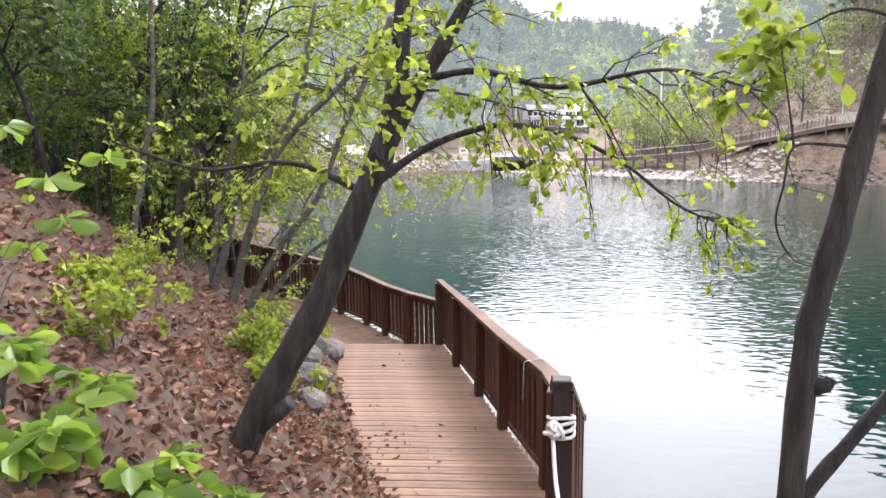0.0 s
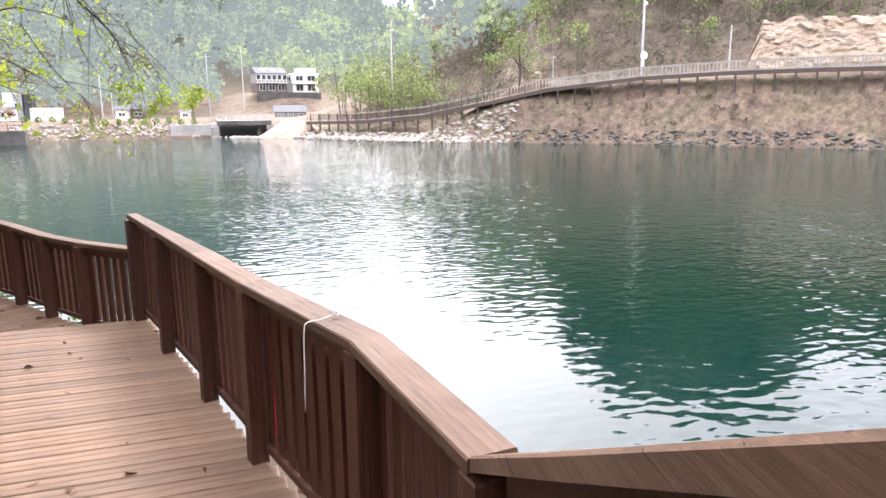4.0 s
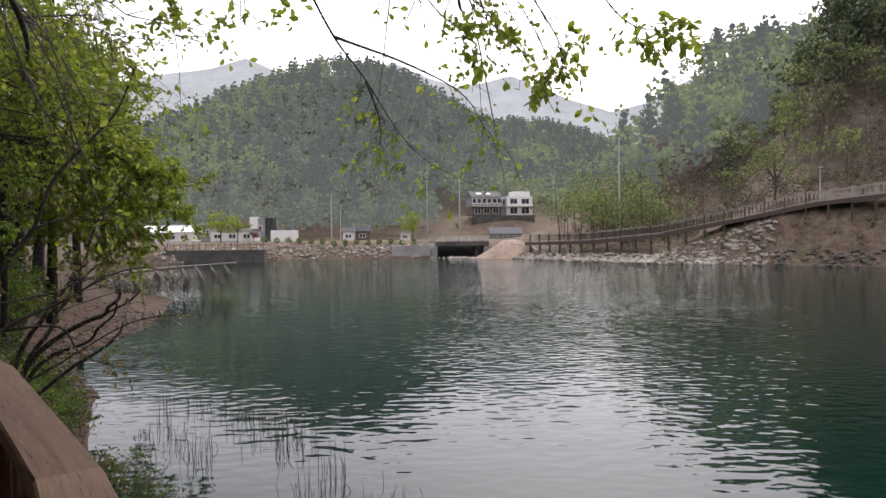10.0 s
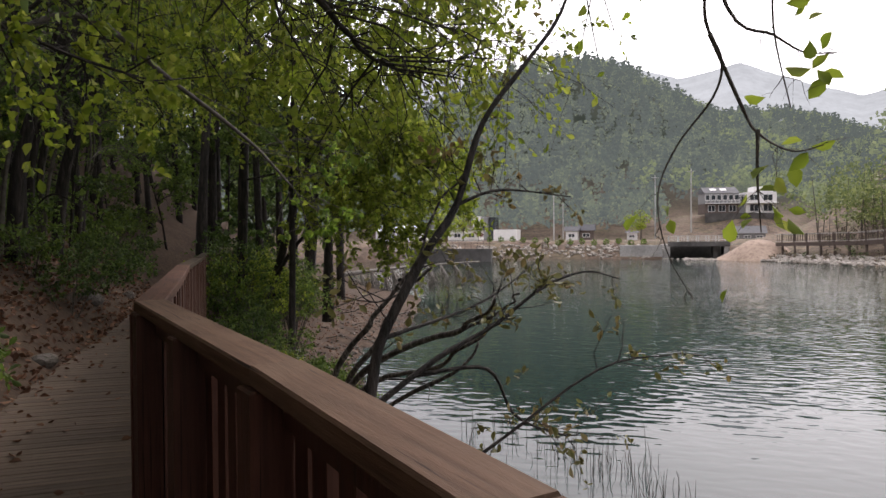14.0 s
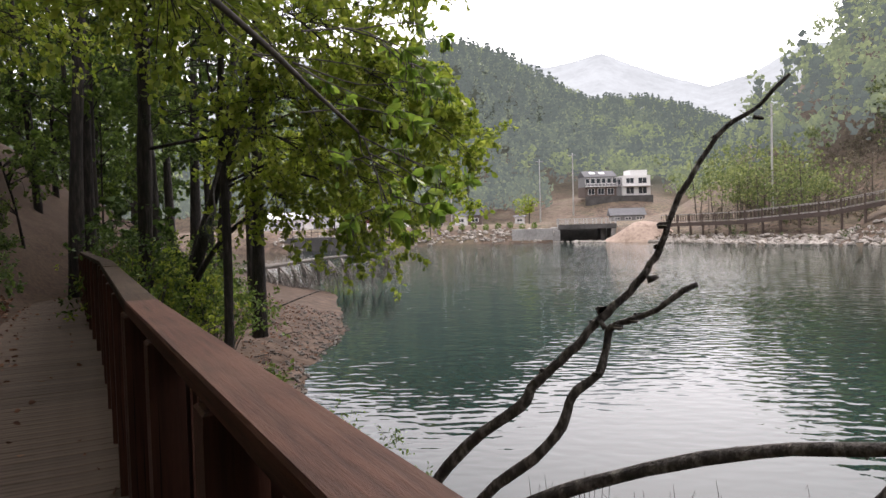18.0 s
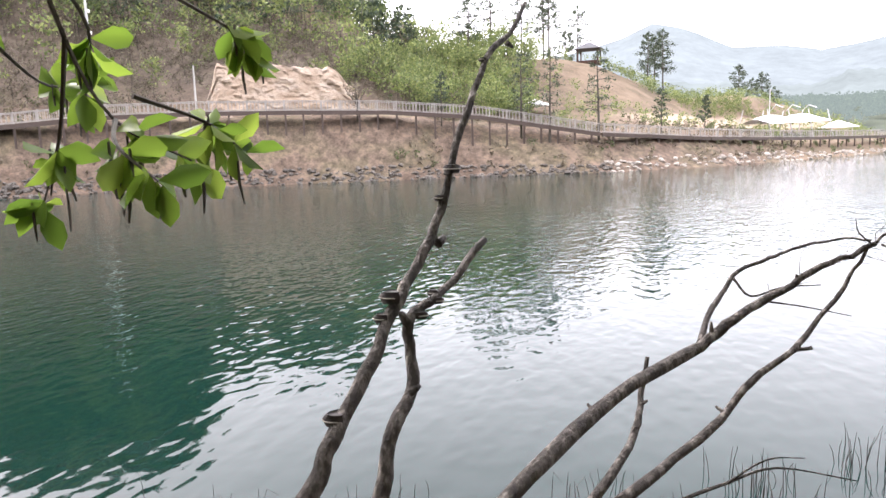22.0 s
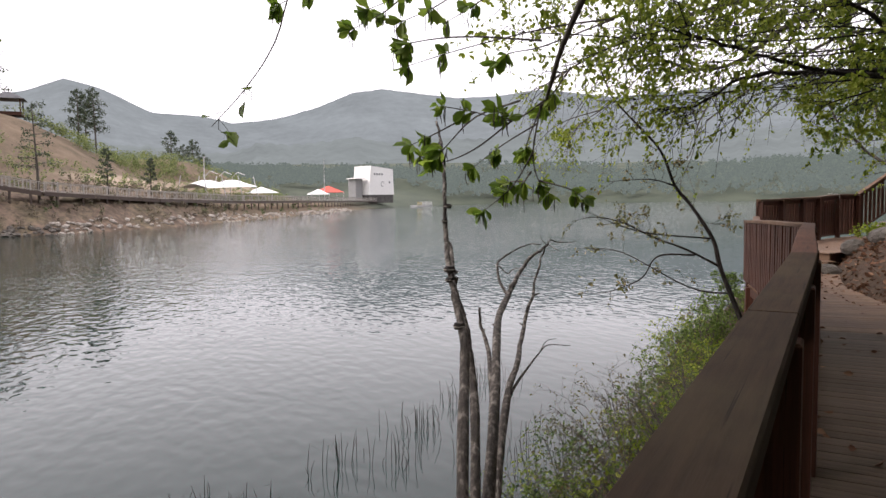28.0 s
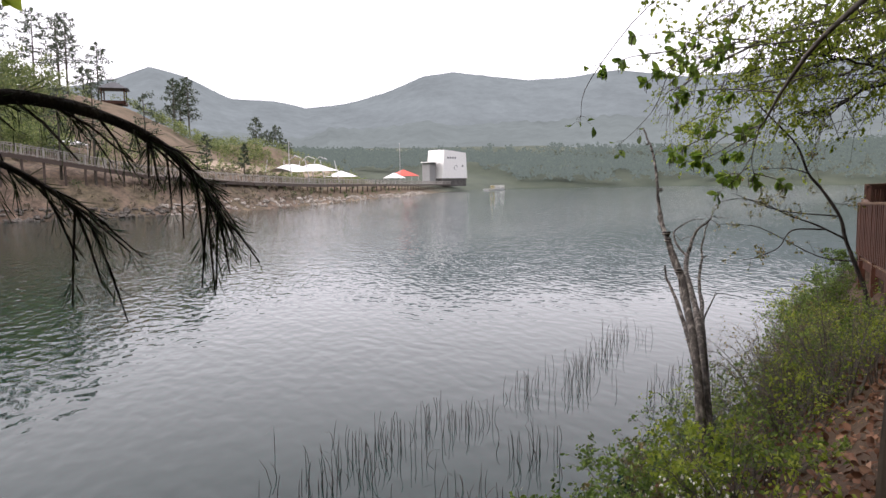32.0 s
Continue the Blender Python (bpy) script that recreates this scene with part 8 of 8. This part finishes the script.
bush(-1.6, 2.75, 0.5, 0.75, LEAF_MID, 12, 4, 0.05, "leafy green bush below the lower railing")
bush(-2.4, 3.9, 0.55, 0.8, LEAF_MID, 12, 4, 0.05, "leafy green bush below the lower railing")
for k in range(26):
    q = beside(5.0 + k * 0.95, ws.uniform(2.2, 5.5))
    bush(q.x, q.y, ws.uniform(0.5, 0.9), ws.uniform(0.7, 1.4), LEAF_DARK if k % 2 else LEAF_MID, 8, 3.0, 0.08, "shaded green bush on the wooded slope")
for k in range(44):
    q = beside(9.0 + k * 0.45, 1.75 + 4.5 * ws.random() ** 1.5)
    bush(q.x, q.y, ws.uniform(0.5, 0.9), ws.uniform(0.5, 1.1), (LEAF_DARK, LEAF_MID, LEAF_DARK)[k % 3], 8, 4.0, 0.075, "low shaded bush on the wooded slope")
BLOSSOM = leaf("white_blossom", (0.5, 0.5, 0.44), (0.75, 0.75, 0.7), None, 0.3)
for x, y in ((-8.75, 12.2), (-8.35, 11.7), (-8.9, 12.75)):
    fb = bush(x, y, 0.4, 0.6, LEAF_MID, 9, 1.6, 0.045, "shrub with sprays of small white blossom below the railing", "flowering_shrub")
    g = gz(x, y)
    pts = rt.normal(size=(220, 3)) * (0.26, 0.26, 0.12) + (x, y, g + 0.5)
    tagged(part("blossom", leaf_mesh("blossom", pts, 0.03, BLOSSOM, rt, shape="clump", aspect=0.8), BLOSSOM, fb, "small white blossom"), kind="stuff")
# shrubs of the slope at the start
for x, y, r, h, s in ((-1.15, -4.2, 0.4, 0.55, 0.09), (-1.6, -3.6, 0.35, 0.5, 0.09), (-1.7, -6.1, 0.4, 0.5, 0.08), (-2.6, -5.0, 0.4, 0.5, 0.08), (-1.9, -2.4, 0.4, 0.6, 0.07), (-3.0, -3.4, 0.4, 0.6, 0.07), (-2.4, -7.4, 0.4, 0.6, 0.08), (-3.3, -6.6, 0.5, 0.8, 0.08), (-1.75, -0.9, 0.35, 0.4, 0.06)):
    bush(x, y, r, h, LEAF_FRESH, 9, 2.6, s, "small fresh green shrub on the leafy slope")


def broad_seedling(x, y, h, n, size, label):
    """A seedling with whorls of big drooping leaves."""
    t = Plant()
    g = gz(x, y)
    cs, ax = [], []
    for k in range(n):
        a = rt.uniform(0, 6.28)
        tip = Vector((x + math.cos(a) * h * 0.7 * rt.uniform(0.2, 1), y + math.sin(a) * h * 0.7 * rt.uniform(0.2, 1), g + h * rt.uniform(0.6, 1.1)))
        t.limb([(x, y, g), (x + (tip.x - x) * 0.3, y + (tip.y - y) * 0.3, g + h * 0.5), tip], 0.006, 0.002, 5, 4, thin=True)
        for j in range(6):
            b = j * 1.05 + a
            cs.append(tuple(tip))
            ax.append((math.cos(b), math.sin(b), -0.25))
    ob = t.finish("broadleaf_seedling", label, BARK_THIN, LEAF_BIG, 0.1)
    part("leaves", leaf_mesh("leaves", np.array(cs), size, LEAF_BIG, rt, axis=np.array(ax), spread=0.15, aspect=0.55), LEAF_BIG, ob)
    return ob


for x, y, h in ((-0.2, -7.85, 0.26), (-0.5, -7.75, 0.28), (-0.35, -8.1, 0.28), (-0.75, -7.95, 0.3), (-0.3, -7.6, 0.25), (-0.95, -7.6, 0.3), (-0.7, -8.3, 0.32), (-1.2, -7.8, 0.35), (-0.05, -8.0, 0.2)):
    broad_seedling(x, y, h, 7, 0.15, "low seedling with large fresh green leaves beside the path")
for x, y, h in ((-0.85, -8.5, 1.15), (-1.1, -8.1, 1.2)):
    broad_seedling(x, y, h, 9, 0.13, "tall seedling with large fresh green leaves on the slope")

# reeds standing in the shallows
rd = np.random.RandomState(3)
clusters = [(-3.2, 11.4, 0.45, 40), (-1.5, 8.5, 0.35, 34), (-3.8, 12.6, 0.6, 55), (0.3, 6.4, 0.45, 26), (-0.6, 7.5, 0.4, 22), (-2.3, 10.0, 0.4, 20), (-4.6, 13.6, 0.5, 34), (-4.6, 11.0, 0.4, 26), (-2.6, 9.2, 0.3, 16), (-5.4, 12.3, 0.5, 24), (-5.8, 14.0, 0.5, 26), (-3.4, 8.2, 0.5, 20), (-2.8, 7.2, 0.5, 20)]
for cx, cy, r, n in clusters:
    b = Build()
    for _ in range(n):
        x, y = cx + rd.normal() * r * 0.6, cy + rd.normal() * r * 0.6
        h = rd.uniform(0.1, 0.42)
        lx, ly = rd.normal(0, 0.05), rd.normal(0, 0.05)
        pts = [(x, y, WATER - 0.1), (x + lx * 0.5, y + ly * 0.5, WATER + h * 0.6), (x + lx, y + ly, WATER + h)]
        if rd.uniform() < 0.25:
            pts.append((x + lx + rd.normal(0, 0.06), y + ly + rd.normal(0, 0.06), WATER + h * 0.75))
        b.tube(pts, [0.0045, 0.004, 0.002, 0.0015][: len(pts)], 3)
    tagged(part("reeds", b, REED), "thin dead reed stalks standing in the shallows", "reeds", kind="stuff")

# brushwood: an uprooted pine lying out over the water
t = Plant()
fl, _ = t.limb([(-20.5, 34.6, -0.6), (-18.4, 36.0, -0.3), (-16.6, 39.4, -0.1), (-13.8, 43.0, 0.05)], 0.15, 0.05, 7)
for k in range(150):
    u = 0.22 + 0.78 * (k + rt.uniform(0, 1)) / 150
    p = fl[int(u * (len(fl) - 1))] + Vector((0, 0, -0.03))
    d = Vector((rt.normal(0.35, 0.25), rt.normal(0.05, 0.3), -rt.uniform(1.0, 1.75)))
    t.wood.tube([p, p + d * 0.5 + Vector((0.12, 0, 0.08)), p + d], [0.042, 0.03, 0.012], 4)
    for _ in range(4):
        q = p + d * rt.uniform(0.25, 0.9)
        t.wood.tube([q, q + rv() * 0.35 + Vector((0.1, 0, -0.3))], [0.018, 0.006], 3)
t.finish("fallen_tree", "fallen dead tree with drooping grey branches lying over the water", BARK_PALE, LEAF_DRY, 0.05)
t = Plant()
t.limb([(-13.6, 22.6, -0.9), (-12.6, 23.6, -0.45), (-11.9, 24.4, -0.2)], 0.035, 0.012, 6)
t.finish("driftwood", "bare dark stick lying on the sand", BARK_DEAD, LEAF_DRY, 0.05, category="branch")


# dry leaves on slope, bank and boards
def litter(n, d_lo, d_hi, s_lo, s_hi, size, line, name, label, lift=0.012):
    e = np.array([p[:2] for p in line], float)
    seg = np.hypot(*np.diff(e, axis=0).T)
    cum = np.r_[0, np.cumsum(seg)]
    d = rt.uniform(d_lo, min(d_hi, cum[-1] - 0.01), n)
    i = np.clip(np.searchsorted(cum, d) - 1, 0, len(seg) - 1)
    tdir = (e[i + 1] - e[i]) / seg[i][:, None]
    s = s_lo + (s_hi - s_lo) * rt.uniform(size=n) ** 1.5
    q = e[i] + tdir * (d - cum[i])[:, None] + np.stack([-tdir[:, 1], tdir[:, 0]], 1) * s[:, None]
    z = ground_z(q[:, 0], q[:, 1])
    return np.stack([q[:, 0], q[:, 1], z + rt.uniform(0, lift, n)], 1)


ex = [p[:2] for p in EDGE[3:17]]
pts = np.concatenate([litter(9000, 0, 40, 1.35, 3.2, 0.1, ex, "", ""), litter(14000, 0, 40, 2.0, 9.0, 0.1, ex, "", ""), litter(16000, 0, 11, 1.0, 6.0, 0.1, ex, "", ""), litter(1800, 4, 30, -1.6, -0.2, 0.1, ex, "", ""), litter(4200, 19, 31, -0.1, -2.3, 0.1, ex, "", "")])
ax = rt.normal(size=(len(pts), 3)) * (1, 1, 0.35)
tagged(new("leaf_litter", leaf_mesh("leaf_litter", pts, 0.085, LEAF_DRY, rt, axis=ax, spread=0.2, aspect=0.6)), "brown fallen oak leaves covering the slope", "fallen leaves", kind="stuff")
low_l = np.concatenate([litter(420, 0.5, 30, 0.95, 1.5, 0.1, LOWLINE, "", ""), litter(130, 0.5, 30, 0.1, 1.2, 0.1, LOWLINE, "", "")])
low_l[:, 2] = 0.004 + rt.uniform(0, 0.015, len(low_l))
up_l = np.stack([rt.uniform(-0.9, 0.9, 34), rt.uniform(-4.6, -0.4, 34), np.full(34, UP_Z + 0.006)], 1)
up_e = np.stack([rt.normal(-0.4, 0.35, 120) , rt.uniform(-5.2, -3.4, 120), np.full(120, UP_Z + 0.008)], 1)
dk = np.concatenate([low_l, up_l[(up_l[:, 0] > -0.7)], up_e])
ax = rt.normal(size=(len(dk), 3)) * (1, 1, 0.15)
tagged(new("deck_leaves", leaf_mesh("deck_leaves", dk, 0.065, LEAF_DRY, rt, axis=ax, spread=0.1, aspect=0.55)), "scattered dry leaves lying on the boards", "fallen leaves", kind="stuff")

# boulders on the slope
for k, (x, y, r) in enumerate(((-1.6, -0.75, 0.36), (-1.65, -1.6, 0.38), (-1.48, -2.3, 0.4), (-1.25, -3.05, 0.38), (-0.95, -3.8, 0.32), (-2.0, 0.6, 0.38), (-2.5, -0.2, 0.36), (-9.7, 8.9, 0.2), (-12.6, 12.5, 0.26), (-14.6, 15.5, 0.25), (-4.4, 2.2, 0.3), (-5.6, 3.6, 0.3), (-3.4, 4.4, 0.2), (-4.9, 6.2, 0.22))):
    b = Build()
    v = rock_verts(r, rt, 0.7) + np.array([x, y, gz(x, y) + r * 0.12])
    b.add([tuple(q) for q in v], ICO)
    o = part("boulder", b, ROCK)
    bev = o.modifiers.new("round", "SUBSURF")
    bev.levels = bev.render_levels = 1
    tagged(o, "weathered grey boulder half sunk in leaf litter", "rock", "boulders of the slope")

# rope: turns round the post, a knot, and the line down to the path
rope = thing("rope", label="dirty white rope knotted round the end post", category="rope")
px, py = 1.447, -7.08
b = Build()
for k in range(4):
    pts = []
    for a in np.linspace(0, 6.28, 22):
        c, s = math.cos(a), math.sin(a)
        r = 0.07 / max(abs(c), abs(s)) ** 0.55
        pts.append((px + r * c, py + r * s, 1.945 + 0.024 * k + 0.022 * math.sin(a + k)))
    b.tube(pts, [0.0105] * 22, 7)
part("coil", b, ROPE, rope, smooth=True)
b = Build()
for k in range(5):
    a = np.linspace(0, 6.28, 12)
    c0 = Vector((px - 0.06 + 0.012 * k, py - 0.095 - 0.006 * k, 1.965 + 0.02 * (k % 3)))
    ax2 = Vector((math.sin(k * 1.9), 0.4, math.cos(k * 1.9))).normalized()
    u = ax2.cross(Vector((0.2, 1, 0.1))).normalized()
    w = ax2.cross(u)
    b.tube([c0 + (u * math.cos(q) + w * math.sin(q)) * 0.032 for q in a], [0.0115] * 12, 7)
part("knot", b, ROPE, rope, smooth=True)
b = Build()
line = smooth_line([(px - 0.05, py - 0.11, 1.95), (px - 0.04, py - 0.35, 1.76), (px + 0.0, py - 0.9, 1.62), (px + 0.1, py - 1.5, 1.6), (px + 0.3, py - 2.0, 1.75)], 8)
b.tube(line, [0.0115] * len(line), 8)
part("line", b, ROPE, rope, smooth=True)

# cord tied over the upper rail, with a loop
cord = thing("cord", label="thin white cord tied over the rail with a loose loop", category="cord")
b = Build()
ln = smooth_line([(1.285, -4.375, 1.05), (1.292, -4.365, 1.25), (1.297, -4.358, 1.40), (1.312, -4.35, 1.436), (1.37, -4.315, 1.434), (1.435, -4.268, 1.438)], 6)
b.tube(ln, [0.0026] * len(ln), 6)
part("tail", b, ROPE, cord, smooth=True)
b = Build()
ln = smooth_line([(1.44, -4.265, 1.438), (1.475, -4.235, 1.447), (1.525, -4.235, 1.452), (1.548, -4.262, 1.45), (1.53, -4.29, 1.444), (1.485, -4.285, 1.44), (1.445, -4.268, 1.44)], 6)
b.tube(ln, [0.0026] * len(ln), 6)
part("loop", b, ROPE, cord, smooth=True)
b = Build()
for k in range(3):
    a = np.linspace(0, 6.28, 10)
    b.tube([(1.443 + 0.008 * math.cos(q), -4.266 + 0.007 * (k - 1) + 0.008 * math.sin(q + k), 1.444 + 0.008 * math.sin(q)) for q in a], [0.0032] * 10, 6)
part("knot", b, ROPE, cord, smooth=True)

# banner hung on the lake side of the upper railing
banner = thing("banner", label="red and white cloth banner hung outside the upper railing", category="banner")


def cloth(z0, z1, u0, u1):
    a, c = Vector((1.02, -3.05)), Vector((1.575, -4.62))
    nrm = Vector((0.945, 0.33))
    vs, n = [], 18
    for side in (0.0, 0.004):
        for z in (z0, z1):
            for k in range(n + 1):
                u = u0 + (u1 - u0) * k / n
                p = a.lerp(c, u) + nrm * (0.045 + side + 0.012 * math.sin(u * 23) * (1.3 - z))
                vs.append((p.x, p.y, z - 0.02 * math.sin(u * 3.14)))
    m, fs = n + 1, []
    for k in range(n):
        fs += [(k, k + 1, m + k + 1, m + k), (2 * m + k, 3 * m + k, 3 * m + k + 1, 2 * m + k + 1), (k, 2 * m + k, 2 * m + k + 1, k + 1), (m + k, m + k + 1, 3 * m + k + 1, 3 * m + k)]
    fs += [(0, m, 3 * m, 2 * m), (n, 2 * m + n, 3 * m + n, m + n)]
    return Build().add(vs, fs)


part("red_field", cloth(0.5, 1.24, 0.22, 1.0), BANNER_RED, banner, "red cloth field")
part("white_edge", cloth(0.5, 1.24, 0.15, 0.218), BANNER_WHITE, banner, "white cloth edge")

# pine at the water's edge, one branch drooping towards the railing
t = Plant()
pz = gz(-11.2, 16.7)
tk, _ = t.limb([(-11.2, 16.7, pz - 0.3), (-11.15, 16.7, 1.2), (-11.2, 16.75, 3.2), (-11.1, 16.8, 5.6)], 0.09, 0.04, 9)
cs, ax = [], []


def needle_twig(pts, n):
    for _ in range(n):
        u = rt.uniform(0.1, 1.0) * (len(pts) - 1)
        i = min(int(u), len(pts) - 2)
        p = pts[i].lerp(pts[i + 1], u - i)
        d = (pts[i + 1] - pts[i]).normalized()
        for _ in range(5):
            cs.append(tuple(p))
            ax.append(tuple(d * 0.8 + rv().normalized() * 0.75 + Vector((0, 0, -0.25))))


lb, _ = t.limb([(-11.2, 16.72, 2.5), (-10.95, 15.9, 2.02), (-10.58, 15.15, 1.69), (-10.49, 14.9, 1.665), (-10.475, 14.78, 1.635), (-10.465, 14.68, 1.58), (-10.46, 14.62, 1.51), (-10.46, 14.585, 1.44)], 0.022, 0.004, 7, 6)
lc, _ = t.limb([(-10.7, 15.4, 1.77), (-10.55, 15.0, 1.58), (-10.5, 14.87, 1.5), (-10.48, 14.8, 1.42)], 0.009, 0.003, 6, 5)
for br, n in ((lb, 34), (lc, 14)):
    m = len(br)
    for _ in range(n):
        i = int(m * rt.uniform(0.35, 0.98))
        d = (br[i] - br[i - 1]).normalized() * 0.6 + rv().normalized() * 0.6 + Vector((0, 0, -0.45))
        ll = rt.uniform(0.05, 0.15)
        pts = [br[i], br[i] + d * ll * 0.5, br[i] + d * ll + Vector((0, 0, -0.02))]
        t.twig.tube(pts, [0.003, 0.0025, 0.0015], 4)
        needle_twig(pts, 5)
for k in range(16):
    a = rt.uniform(1.2, 4.6)
    z = rt.uniform(2.8, 5.6)
    s0 = Vector((-11.15, 16.75, z))
    e0 = s0 + Vector((math.cos(a) * 1.3, math.sin(a) * 1.3, rt.uniform(-0.3, 0.3)))
    br, _ = t.limb([s0, s0.lerp(e0, 0.5) + Vector((0, 0, 0.12)), e0], 0.016, 0.004, 5, 5)
    for _ in range(14):
        i = int(len(br) * rt.uniform(0.3, 0.98))
        d = (e0 - s0).normalized() * 0.5 + rv().normalized() * 0.6
        pts = [br[i], br[i] + d * 0.15, br[i] + d * 0.3]
        t.twig.tube(pts, [0.005, 0.004, 0.002], 3)
        needle_twig(pts, 6)
pine = t.finish("shore_pine", "young pine with a drooping needled branch at the water's edge", BARK, NEEDLES, 0.1)
part("needles", leaf_mesh("needles", np.array(cs), 0.05, NEEDLES, rt, axis=np.array(ax), spread=0.1, aspect=0.035), NEEDLES, pine, "long dark green needles")

# pebbles, sticks and washed-up leaves on the small beach
rp = np.random.RandomState(77)
bx, by = rp.uniform(-16.5, -7.0, 9000), rp.uniform(13.5, 31, 9000)
bz = ground_z(bx, by)
ok = (bz > WATER - 0.03) & (bz < -0.75)
bx, by, bz = bx[ok], by[ok], bz[ok]
k = min(420, len(bx))
wet = np.argsort(bz + rp.normal(0, 0.22, len(bz)))[:k]
stones("beach_pebbles", [(bx[i], by[i], bz[i] + 0.01, rp.uniform(0.025, 0.09)) for i in wet], ROCK, "grey and brown pebbles along the edge of the small beach", rp)
deb = np.stack([bx, by, bz + 0.012], 1)[:3200]
tagged(new("beach_leaves", leaf_mesh("beach_leaves", deb, 0.08, LEAF_DRY, rp, axis=rp.normal(size=(len(deb), 3)) * (1, 1, 0.2), spread=0.15, aspect=0.45)), "washed-up dry leaves and bark on the beach", "fallen leaves", kind="stuff")
for i in range(9):
    j = rp.randint(len(bx))
    a, ln = rp.uniform(0, 3.14), rp.uniform(0.5, 1.3)
    t = Plant()
    t.limb([(bx[j], by[j], bz[j] + 0.02), (bx[j] + math.cos(a) * ln * 0.5, by[j] + math.sin(a) * ln * 0.5 + 0.06, bz[j] + 0.05), (bx[j] + math.cos(a) * ln, by[j] + math.sin(a) * ln, gz(bx[j] + math.cos(a) * ln, by[j] + math.sin(a) * ln) + 0.03)], 0.018, 0.006, 5)
    t.finish("driftwood", "bare stick lying on the small beach", BARK_DEAD, LEAF_DRY, 0.05, category="branch")
